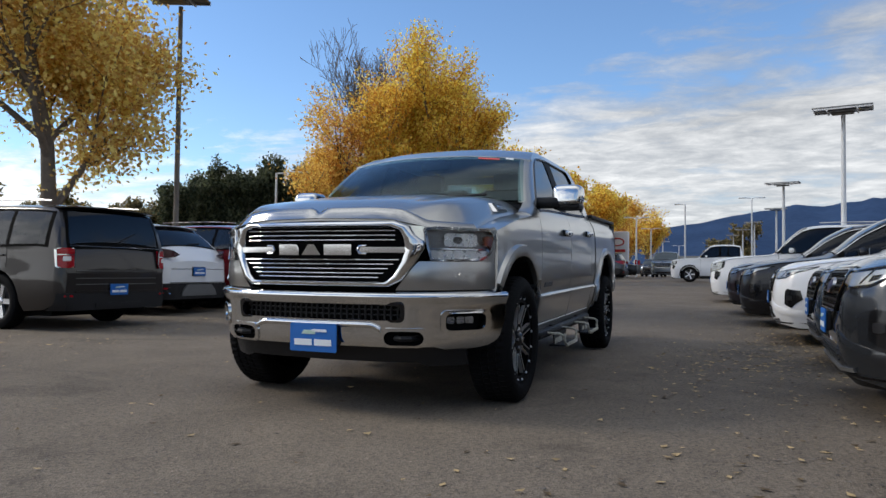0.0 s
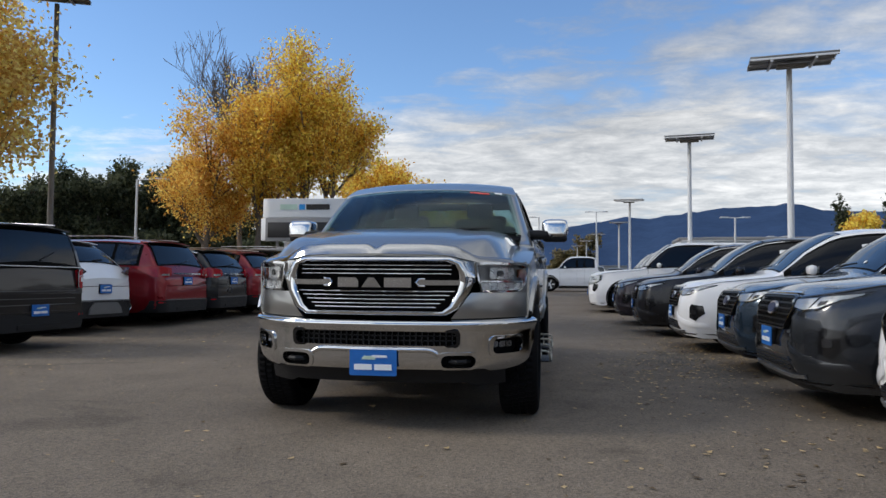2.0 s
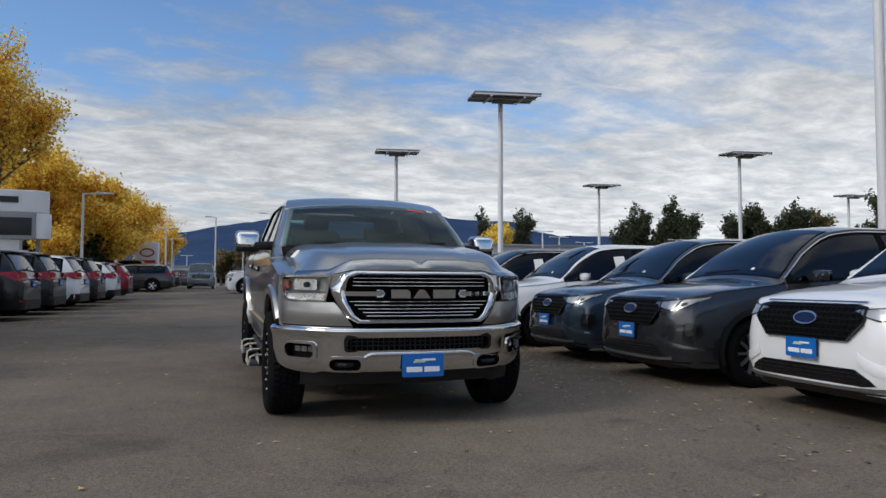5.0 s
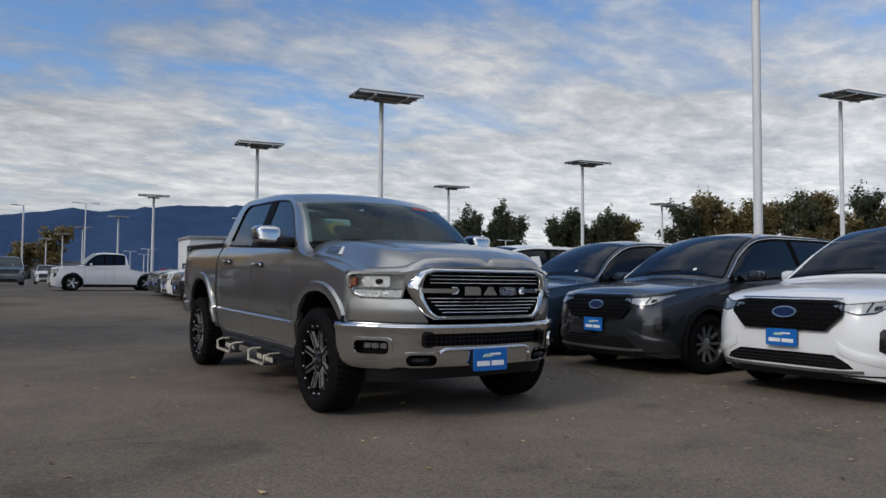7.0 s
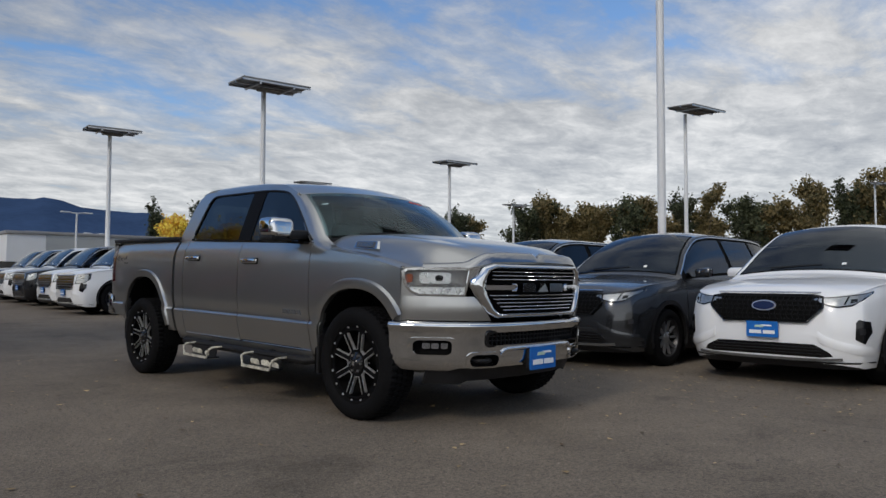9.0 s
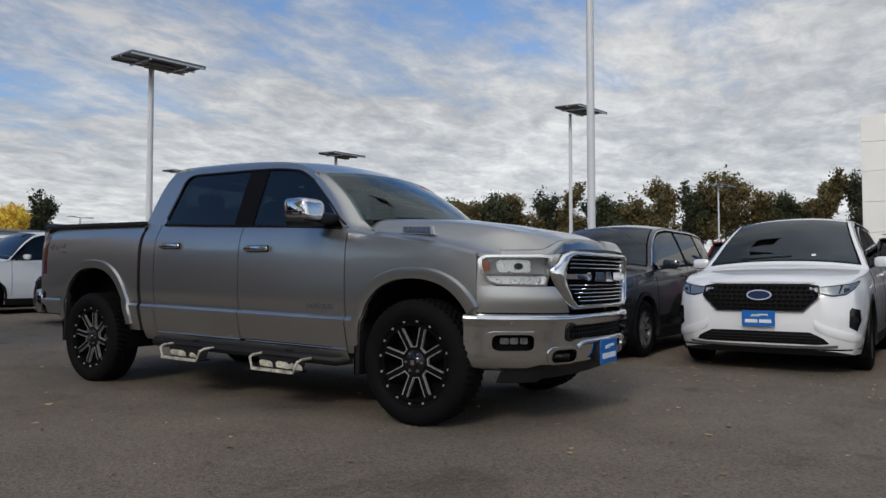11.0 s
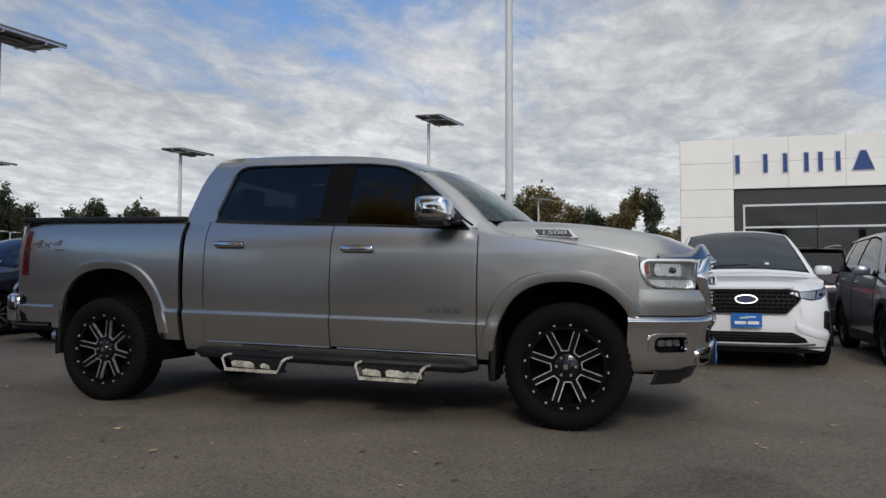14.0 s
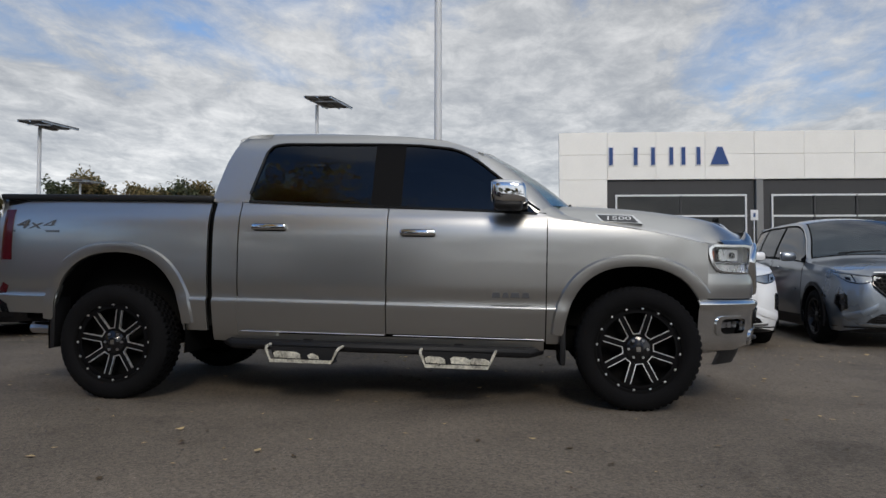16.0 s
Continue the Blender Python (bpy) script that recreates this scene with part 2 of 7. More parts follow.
MESHBLACK = mat("black_grille_mesh", (0.004, 0.004, 0.004), 0.45, var=0.1, spec=0.15)
LAMPWHITE = mat("bright_lamp_bowl", (0.58, 0.59, 0.60), 0.28, 0.75, var=0.15, scale=30)
FALLEN = mat("fallen_leaves", (0.13, 0.085, 0.04), 0.8, var=0.4, scale=2, fine=20, tint=(0.30, 0.22, 0.11), island=1.2)


def asphalt():
    m = bpy.data.materials.new("worn_asphalt")
    m.use_nodes = True
    nt = m.node_tree
    p = nt.nodes["Principled BSDF"]
    tc = nt.nodes.new("ShaderNodeTexCoord")

    def tex(kind, s, **kw):
        n = nt.nodes.new(kind)
        n.inputs["Scale"].default_value = s
        for key, value in kw.items():
            n.inputs[key].default_value = value
        nt.links.new(tc.outputs["Object"], n.inputs["Vector"])
        return n

    def ramp(fac, stops):
        n = nt.nodes.new("ShaderNodeValToRGB")
        while len(n.color_ramp.elements) < len(stops):
            n.color_ramp.elements.new(0.5)
        for el, (pos, v) in zip(n.color_ramp.elements, stops):
            el.position, el.color = pos, (*(v if isinstance(v, tuple) else (v, v, v)), 1)
        nt.links.new(fac, n.inputs[0])
        return n.outputs[0]

    def mix(kind, fac, a, b):
        n = nt.nodes.new("ShaderNodeMix")
        n.data_type, n.blend_type = "RGBA", kind
        n.inputs[0].default_value = fac
        nt.links.new(a, n.inputs[6])
        nt.links.new(b, n.inputs[7])
        return n.outputs[2]

    broad = tex("ShaderNodeTexNoise", 0.22, Detail=5, Roughness=0.6)
    patch = tex("ShaderNodeTexNoise", 1.4, Detail=5, Roughness=0.65)
    stone = tex("ShaderNodeTexVoronoi", 95.0)
    grit = tex("ShaderNodeTexNoise", 240.0, Detail=2)
    base = ramp(broad.outputs["Fac"], [(0.3, (0.138, 0.114, 0.088)), (0.7, (0.205, 0.170, 0.132))])
    worn = ramp(patch.outputs["Fac"], [(0.32, 0.78), (0.6, 1.0), (0.75, 1.12)])
    chips = ramp(stone.outputs["Color"], [(0.0, 0.55), (0.6, 1.0), (0.93, 1.15), (1.0, 2.0)])
    dust = ramp(grit.outputs["Fac"], [(0.3, 0.75), (0.7, 1.25)])
    speck = tex("ShaderNodeTexNoise", 34.0, Detail=3, Roughness=0.7)
    spots = ramp(speck.outputs["Fac"], [(0.30, 0.62), (0.48, 0.98), (0.62, 1.06), (0.74, 1.5)])
    stain = tex("ShaderNodeTexNoise", 0.65, Detail=6, Roughness=0.7, Distortion=0.8)
    oil = ramp(stain.outputs["Fac"], [(0.33, 0.60), (0.43, 0.95), (0.6, 1.0), (0.72, 1.12)])
    base = mix("MULTIPLY", 0.8, mix("MULTIPLY", 0.85, base, oil), spots)
    col = mix("MULTIPLY", 1.0, mix("MULTIPLY", 1.0, mix("MULTIPLY", 0.9, base, worn), chips), dust)
    nt.links.new(col, p.inputs["Base Color"])
    p.inputs["Roughness"].default_value = 0.88
    p.inputs["Specular IOR Level"].default_value = 0.3
    b = nt.nodes.new("ShaderNodeBump")
    b.inputs["Strength"].default_value, b.inputs["Distance"].default_value = 0.55, 0.006
    nt.links.new(stone.outputs["Distance"], b.inputs["Height"])
    nt.links.new(b.outputs[0], p.inputs["Normal"])
    return m


ASPHALT = asphalt()


# ---- mesh helpers ----
def finish(bm, smooth=35.0):
    me = bpy.data.meshes.new("mesh")
    bmesh.ops.remove_doubles(bm, verts=bm.verts[:], dist=1e-5)
    bmesh.ops.recalc_face_normals(bm, faces=bm.faces[:])
    bm.to_mesh(me)
    bm.free()
    if smooth:
        me.shade_smooth()
        me.set_sharp_from_angle(angle=radians(smooth))
    return me


def thing(name, label, category, group="", kind="", at=None):
    return tagged(new(name), label, category, group, kind) if at is None else tagged(_at(new(name), at), label, category, group, kind)


def _at(ob, m):
    ob.matrix_basis = m
    return ob


def part(name, bm, material, parent=None, label="", smooth=35.0, raw=False):
    """Links a bmesh (or a mesh) as one mesh object under a thing or a part."""
    me = bm if isinstance(bm, bpy.types.Mesh) else finish(bm, smooth)
    if not me.materials:
        me.materials.append(material)
    ob = new(name, me)
    if parent is not None:
        ob.parent = parent
    if label:
        ob["label"] = label
    if me.materials[0].name in ("tinted_glass", "privacy_glass", "clear_lens", "showroom_glass"):
        ob.visible_shadow = False
    return ob


def curve(pts):
    """Monotone cubic through (a, b) points."""
    xs, ys = [p[0] for p in pts], [p[1] for p in pts]
    d = [(ys[i + 1] - ys[i]) / (xs[i + 1] - xs[i]) for i in range(len(xs) - 1)]
    m = [d[0]] + [0.0 if d[i - 1] * d[i] <= 0 else 2 * d[i - 1] * d[i] / (d[i - 1] + d[i]) for i in range(1, len(d))] + [d[-1]]

    def at(x):
        if x <= xs[0]:
            return ys[0]
        if x >= xs[-1]:
            return ys[-1]
        i = 0
        while xs[i + 1] <= x:
            i += 1
        h = xs[i + 1] - xs[i]
        t = (x - xs[i]) / h
        return ((1 + 2 * t) * (1 - t) ** 2 * ys[i] + t * (1 - t) ** 2 * h * m[i] + t * t * (3 - 2 * t) * ys[i + 1]
                + t * t * (t - 1) * h * m[i + 1])
    return at


def line(pts):
    xs, ys = [p[0] for p in pts], [p[1] for p in pts]
    return lambda x: float(np.interp(x, xs, ys))


def span(a, b, n):
    return [a + (b - a) * i / n for i in range(n + 1)]


def sheet_of(P, us, vs, skip=None, bm=None):
    """A grid of quads from P(u, v); skip(u, v) leaves cells out."""
    bm = bm or bmesh.new()
    rows = [[bm.verts.new(P(u, v)) for v in vs] for u in us]
    for i in range(len(us) - 1):
        for j in range(len(vs) - 1):
            if skip and skip((us[i] + us[i + 1]) / 2, (vs[j] + vs[j + 1]) / 2):
                continue
            try:
                bm.faces.new((rows[i][j], rows[i + 1][j], rows[i + 1][j + 1], rows[i][j + 1]))
            except ValueError:
                pass
    return bm


def slab_of(P, us, vs, depth, bm=None):
    """A closed slab: the grid P(u, v, 0) and its back P(u, v, depth)."""
    bm = bm or bmesh.new()
    nu, nv = len(us), len(vs)
    f = [[bm.verts.new(P(u, v, 0.0)) for v in vs] for u in us]
    b = [[bm.verts.new(P(u, v, depth)) for v in vs] for u in us]

    def face(*q):
        if len(set(q)) == 4:
            try:
                bm.faces.new(q)
            except ValueError:
                pass
    for i in range(nu - 1):
        for j in range(nv - 1):
            face(f[i][j], f[i + 1][j], f[i + 1][j + 1], f[i][j + 1])
            face(b[i][j], b[i][j + 1], b[i + 1][j + 1], b[i + 1][j])
    for i in range(nu - 1):
        face(f[i][0], b[i][0], b[i + 1][0], f[i + 1][0])
        face(f[i][-1], f[i + 1][-1], b[i + 1][-1], b[i][-1])
    for j in range(nv - 1):
        face(f[0][j], f[0][j + 1], b[0][j + 1], b[0][j])
        face(f[-1][j], b[-1][j], b[-1][j + 1], f[-1][j + 1])
    return bm


def box(x0, x1, y0, y1, z0, z1, bevel=0.0, bm=None, segs=2):
    bm = bm or bmesh.new()
    made = bmesh.ops.create_cube(bm, size=1.0)["verts"]
    bmesh.ops.scale(bm, vec=(x1 - x0, y1 - y0, z1 - z0), verts=made)
    bmesh.ops.translate(bm, vec=((x0 + x1) / 2, (y0 + y1) / 2, (z0 + z1) / 2), verts=made)
    if bevel:
        edges = list({e for v in made for e in v.link_edges})
        bmesh.ops.bevel(bm, geom=edges, offset=bevel, segments=segs, affect="EDGES", profile=0.5)
    return bm


def tube(pts, radius, n=8, bm=None, caps=True):
    """A round bar along points; radius may be a list."""
    bm = bm or bmesh.new()
    pts = [Vector(p) for p in pts]
    rad = radius if isinstance(radius, (list, tuple)) else [radius] * len(pts)
    rings = []
    side = None
    for i, p in enumerate(pts):
        d = (pts[min(i + 1, len(pts) - 1)] - pts[max(i - 1, 0)]).normalized()
        if side is None:
            side = d.cross(Vector((0, 0, 1)) if abs(d.z) < 0.9 else Vector((1, 0, 0))).normalized()
        side = (side - d * side.dot(d)).normalized()
        other = d.cross(side)
        rings.append([bm.verts.new(p + (side * math.cos(a) + other * math.sin(a)) * rad[i]) for a in [2 * math.pi * k / n for k in range(n)]])
    for a, b in zip(rings, rings[1:]):
        for k in range(n):
            bm.faces.new((a[k], a[(k + 1) % n], b[(k + 1) % n], b[k]))
    if caps:
        bm.faces.new(rings[0][::-1])
        bm.faces.new(rings[-1])
    return bm


def lathe(profile, n=40, axis="x", bm=None):
    """Turns (radius, along) round an axis."""
    bm = bm or bmesh.new()
    rings = []
    for r, h in profile:
        ring = []
        for k in range(n):
            a = 2 * math.pi * k / n
            c, s = r * math.cos(a), r * math.sin(a)
            ring.append(bm.verts.new((h, c, s) if axis == "x" else (c, s, h) if axis == "z" else (c, h, s)))
        rings.append(ring)
    for a, b in zip(rings, rings[1:]):
        for k in range(n):
            bm.faces.new((a[k], a[(k + 1) % n], b[(k + 1) % n], b[k]))
    if profile[0][0] > 1e-4:
        pass
    return bm


def densify(outline, step=0.06):
    out = []
    for (a, b), (c, d) in zip(outline, outline[1:] + outline[:1]):
        n = max(1, int(math.hypot(c - a, d - b) / step))
        out += [(a + (c - a) * k / n, b + (d - b) * k / n) for k in range(n)]
    return out


def skin(outline, P, depth, n=14, rows=4, bm=None):
    """A shape that follows a curved surface: cut into upright strips, each from its lower to its upper edge."""
    lo_x, hi_x = min(p[0] for p in outline), max(p[0] for p in outline)
    xs = sorted(set(round(x, 5) for x in span(lo_x, hi_x, n) + [p[0] for p in outline]))
    edges = list(zip(outline, outline[1:] + outline[:1]))

    def bounds(x):
        x = min(max(x, lo_x + 1e-4), hi_x - 1e-4)
        zs = [z0 + (z1 - z0) * (x - x0) / (x1 - x0) for (x0, z0), (x1, z1) in edges if x0 != x1 and min(x0, x1) <= x <= max(x0, x1)]
        return min(zs), max(zs)

    def Q(x, v, d):
        a, b = bounds(x)
        return P(x, a + (b - a) * v, d)
    return slab_of(Q, xs, span(0, 1, rows), depth, bm)


def prism(outline, P, depth, bm=None):
    """A flat shape: outline of (a, b) points mapped by P(a, b, d), from d = 0 back to depth."""
    bm = bm or bmesh.new()
    f = [bm.verts.new(P(a, b, 0.0)) for a, b in outline]
    k = [bm.verts.new(P(a, b, depth)) for a, b in outline]
    bm.faces.new(f)
    bm.faces.new(k[::-1])
    for i in range(len(f)):
        j = (i + 1) % len(f)
        bm.faces.new((f[i], k[i], k[j], f[j]))
    return bm


def ring(outer, inner, P, depth, bm=None):
    """A frame between two outlines of equal length."""
    bm = bm or bmesh.new()
    n = len(outer)
    of, inf = [bm.verts.new(P(a, b, 0.0)) for a, b in outer], [bm.verts.new(P(a, b, 0.0)) for a, b in inner]
    ob, ib = [bm.verts.new(P(a, b, depth)) for a, b in outer], [bm.verts.new(P(a, b, depth)) for a, b in inner]
    for i in range(n):
        j = (i + 1) % n
        bm.faces.new((of[i], of[j], inf[j], inf[i]))
        bm.faces.new((ob[i], ib[i], ib[j], ob[j]))
        bm.faces.new((of[i], ob[i], ob[j], of[j]))
        bm.faces.new((inf[i], inf[j], ib[j], ib[i]))
    return bm


def rounded(x0, x1, z0, z1, r, n=4):
    out = []
    for cx, cz, a0 in ((x1 - r, z1 - r, 0), (x0 + r, z1 - r, 90), (x0 + r, z0 + r, 180), (x1 - r, z0 + r, 270)):
        for k in range(n + 1):
            a = radians(a0 + 90 * k / n)
            out.append((cx + r * math.cos(a), cz + r * math.sin(a)))
    return out


def shrink(outline, d):
    cx, cz = sum(p[0] for p in outline) / len(outline), sum(p[1] for p in outline) / len(outline)
    w, h = max(abs(p[0] - cx) for p in outline), max(abs(p[1] - cz) for p in outline)
    return [(cx + (x - cx) * (1 - d / w), cz + (z - cz) * (1 - d / h)) for x, z in outline]


def mirrored(bm):
    """Adds the mirror image across x = 0."""
    geom = bmesh.ops.duplicate(bm, geom=bm.verts[:] + bm.edges[:] + bm.faces[:])["geom"]
    verts = [g for g in geom if isinstance(g, bmesh.types.BMVert)]
    for v in verts:
        v.co.x = -v.co.x
    bmesh.ops.reverse_faces(bm, faces=[g for g in geom if isinstance(g, bmesh.types.BMFace)])
    return bm


def inside(x, z, poly):
    hit = False
    for (x0, z0), (x1, z1) in zip(poly, poly[1:] + poly[:1]):
        if (z0 > z) != (z1 > z) and x < (x1 - x0) * (z - z0) / (z1 - z0) + x0:
            hit = not hit
    return hit


# ---- ground ----
def rise(y):
    """The car park climbs gently to the north."""
    return 0.0125 * (min(max(y - 3.2, 0.0), 46.0) - min(max(y - 3.2, 0.0), 1.0) * 0.5)


gm = sheet_of(lambda x, y: (x, y, rise(y)), [-3000, -60, 0, 60, 3000], [-3000, -50, 0, 3.2] + span(3.3, 4.2, 9) + [15, 30, 49.2, 120, 3000])
ground = part("ground", gm, ASPHALT, smooth=0)
tagged(ground, "worn grey-brown asphalt car park with grit and stains", "ground", kind="structure")


def scatter(name, label, material, spots, size, seed, lift=0.004):
    """Many small flat scraps lying on the ground, as one piece of stuff."""
    rng = random.Random(seed)
    verts, faces = [], []
    for x, y in spots:
        s, a = size * rng.uniform(0.5, 1.4), rng.uniform(0, 6.28)
        tx, ty = rng.uniform(0, 0.5), rng.uniform(0, 0.5)
        k = len(verts)
        for u, v in ((-1, 0), (-0.2, 0.55), (1, 0.05), (0.1, -0.5)):
            px, py = s * u, s * v
            verts.append((x + px * math.cos(a) - py * math.sin(a), y + px * math.sin(a) + py * math.cos(a), rise(y + px * math.sin(a) + py * math.cos(a)) + lift + abs(u) * s * tx + abs(v) * s * ty))
        faces.append((k, k + 1, k + 2, k + 3))
    me = bpy.data.meshes.new(name)
    me.from_pydata(verts, [], faces)
    return tagged(part(name, me, material), label, "leaves", kind="stuff")


_r = random.Random(4)
spots = [(_r.uniform(-9, 9), _r.uniform(-7, 14)) for _ in range(1700)]
spots += [(_r.gauss(2.6, 0.6), _r.uniform(-3, 14)) for _ in range(600)]
spots += [(_r.gauss(-5.0, 0.8), _r.uniform(-1, 24)) for _ in range(1100)]
spots += [(_r.gauss(3.1, 0.45), _r.gauss(4.9, 1.2)) for _ in range(900)]
spots += [(_r.gauss(2.2, 0.45), _r.gauss(3.0, 1.1)) for _ in range(250)]
scatter("fallen_leaf_litter", "dry brown and yellow fallen leaves lying on asphalt", FALLEN, spots, 0.024, 5)
GRIT = mat("grit", (0.10, 0.09, 0.08), 0.9, var=0.5, scale=3, fine=30, island=1.0)
spots = [(_r.uniform(-8, 7), _r.uniform(-6, 9)) for _ in range(4200)] + [(_r.gauss(2.7, 0.5), _r.uniform(-3, 13)) for _ in range(2500)] + [(_r.gauss(3.0, 0.5), _r.gauss(4.6, 1.3)) for _ in range(1500)] + [(_r.gauss(2.3, 0.5), _r.gauss(3.0, 1.0)) for _ in range(2600)]
tagged(scatter("loose_grit", "loose dark grit and small stones on asphalt", GRIT, spots, 0.011, 6), category="grit")


# ---- mountains: a far range ----
def range_of(name, az0, az1, dist, heights, material, seed):
    rng = random.Random(seed)
    n = 160
    h_at = curve(heights)

    def P(i, v):
        a = radians(az0 + (az1 - az0) * i / n)
        h = h_at(az0 + (az1 - az0) * i / n) * (1 + 0.035 * (noise.noise((i * 0.35, seed, 0)) + 0.6 * noise.noise((i * 1.1, seed, 3))))
        rr = dist + 900 * v + 120 * noise.noise((i * 0.12, v * 2, seed))
        z = h * v ** 0.8 if v <= 1 else h * (2 - v)
        return (rr * math.sin(a), rr * math.cos(a), z - 3)
    bm = sheet_of(P, list(range(n + 1)), span(0, 1.0, 10))
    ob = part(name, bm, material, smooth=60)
    return tagged(ob, "far forested mountain ridge, distance haze in its blue colour", "mountain", kind="structure")


# the blue haze of distance is put into the forest's base colour
HAZED_FOREST = mat("hazed_far_forest", (0.035, 0.062, 0.125), 0.95, var=0.18, scale=0.006, fine=0.05, spec=0.0)
range_of("backdrop", -25, 70, 1900, [(-25, 60), (-12, 125), (-7, 172), (-3.6, 192), (-0.8, 222), (2.5, 246), (5, 250), (8.3, 266), (12, 287), (14, 287), (18, 256), (21, 244), (25, 196), (29, 188), (36, 150), (45, 110), (70, 60)], HAZED_FOREST, 11)


# ---- lamp posts ----
def solar_lamp(x, y, h, turn, wide=1.85, material=None, head=True, label="", rad=0.09):
    lamp = thing("street_lamp", label or "tall white lamp post topped by a flat solar panel", "street lamp", "lamp posts in the car park", at=pose(x, y, rise(y), 0, 0, turn))
    h -= rise(y)
    mt = material or POLEWHITE
    part("base", lathe([(0.001, 0.62), (0.26, 0.62), (0.28, 0.6), (0.28, 0.0)], 20, "z"), CONCRETE, lamp)
    part("pole", lathe([(rad, 0.6), (rad * 0.92, h * 0.5), (rad * 0.8, h), (0.001, h)], 16, "z"), mt, lamp)
    if head:
        panel = part("solar_panel", box(-wide / 2, wide / 2, -0.66, 0.66, h + 0.10, h + 0.15, 0.01), SOLAR, lamp, "solar panel on a tilted rack")
        for yy in (-0.62, 0.0, 0.62):
            part("rack_bar", box(-wide / 2, wide / 2, yy - 0.03, yy + 0.03, h + 0.05, h + 0.098), STEEL, panel)
        for xx in (-wide / 4, wide / 4):
            part("rack_rib", box(xx - 0.03, xx + 0.03, -0.62, 0.62, h + 0.0, h + 0.05), STEEL, panel)
        part("lamp_head", box(-0.35, 0.35, -0.16, 0.16, h - 0.08, h - 0.0, 0.02), POLEGREY, panel)
        panel.rotation_euler = (radians(4), 0, 0)
    return lamp


def arm_lamp(x, y, h, turn, arms=1, reach=1.2, rad=0.08):
    lamp = thing("street_lamp", "slim white street lamp with a flat arm", "street lamp", "far street lamps", at=pose(x, y, rise(y), 0, 0, turn))
    h -= rise(y)
    part("pole", lathe([(rad, 0.0), (rad * 0.7, h), (0.001, h)], 12, "z"), POLEWHITE, lamp)
    for s in ((1,) if arms == 1 else (-1, 1)):
        part("arm", tube([(0, 0, h - 0.03), (s * reach * 0.6, 0, h + 0.02)], 0.035, 8), POLEWHITE, lamp)
        part("lamp_head", box(*sorted((s * reach * 0.5, s * reach * 1.15)), -0.14, 0.14, h - 0.02, h + 0.07, 0.02), POLEWHITE, lamp)
    return lamp


solar_lamp(6.75, 15.08, 6.72, -8, 2.05)
solar_lamp(5.44, 24.4, 6.6, -8)
solar_lamp(19.3, 31.9, 6.7, -8)
solar_lamp(20.8, 21.5, 6.82, -8)
solar_lamp(25.1, 11.05, 8.4, -8, 2.3)
solar_lamp(8.5, 2.87, 13.5, -8, rad=0.08, label="tall white lamp post beside parked cars")
solar_lamp(-12.1, 10.7, 8.1, 25, 1.6, POLEGREY, label="weathered grey lamp post with a panel, behind parked cars", rad=0.075)
solar_lamp(36.7, 31.0, 6.65, -8)
solar_lamp(66.2, 14.9, 9.6, -8)
solar_lamp(4.2, 43.5, 6.3, -8)
for x, y in ((-7.2, 62.0), (-8.0, 78.5), (-9.3, 96.5), (-10.5, 112.5), (-9.6, 129.5), (13.0, 128), (14.2, 116), (17.1, 142), (12.3, 51.5), (21, 75), (31, 62), (38, 70), (26, 55), (45, 62), (28, 90)):
    arm_lamp(x, y, 5.9, 5, 2, 0.95, 0.09)
for x, y, h in ((-3.0, 62, 7.0),):
    arm_lamp(x, y, h, 185, 1, 0.8)
arm_lamp(2.4, 75, 8.7, 5, 2, 1.1)
for x, y in ((4.4, 65), (2.65, 82), (1.3, 96), (-0.15, 110), (-1.6, 127)):
    solar_lamp(x, y, 6.6, -8, 1.7)
arm_lamp(-8.6, 33.4, 5.5, 0)
arm_lamp(-21.4, 27.7, 6.1, 10, 1, 1.6)


pole = thing("utility_pole", "far wooden utility pole with two crossarms", "utility pole", at=pose(70.5, 60, 0, 0, 0, 35))
part("pole", lathe([(0.16, 0.0), (0.11, 9.5), (0.001, 9.5)], 10, "z"), BARK, pole)
for z in (9.5 - 0.25, 9.5 - 1.0):
    part("crossarm", box(-1.1, 1.1, -0.06, 0.06, z, z + 0.13), BARK, pole)
    for x in (-0.95, -0.4, 0.4, 0.95):
        part("insulator", lathe([(0.001, z + 0.27), (0.05, z + 0.25), (0.03, z + 0.13)], 8, "z"), SIGNGREY, pole).location = (x, 0, 0)


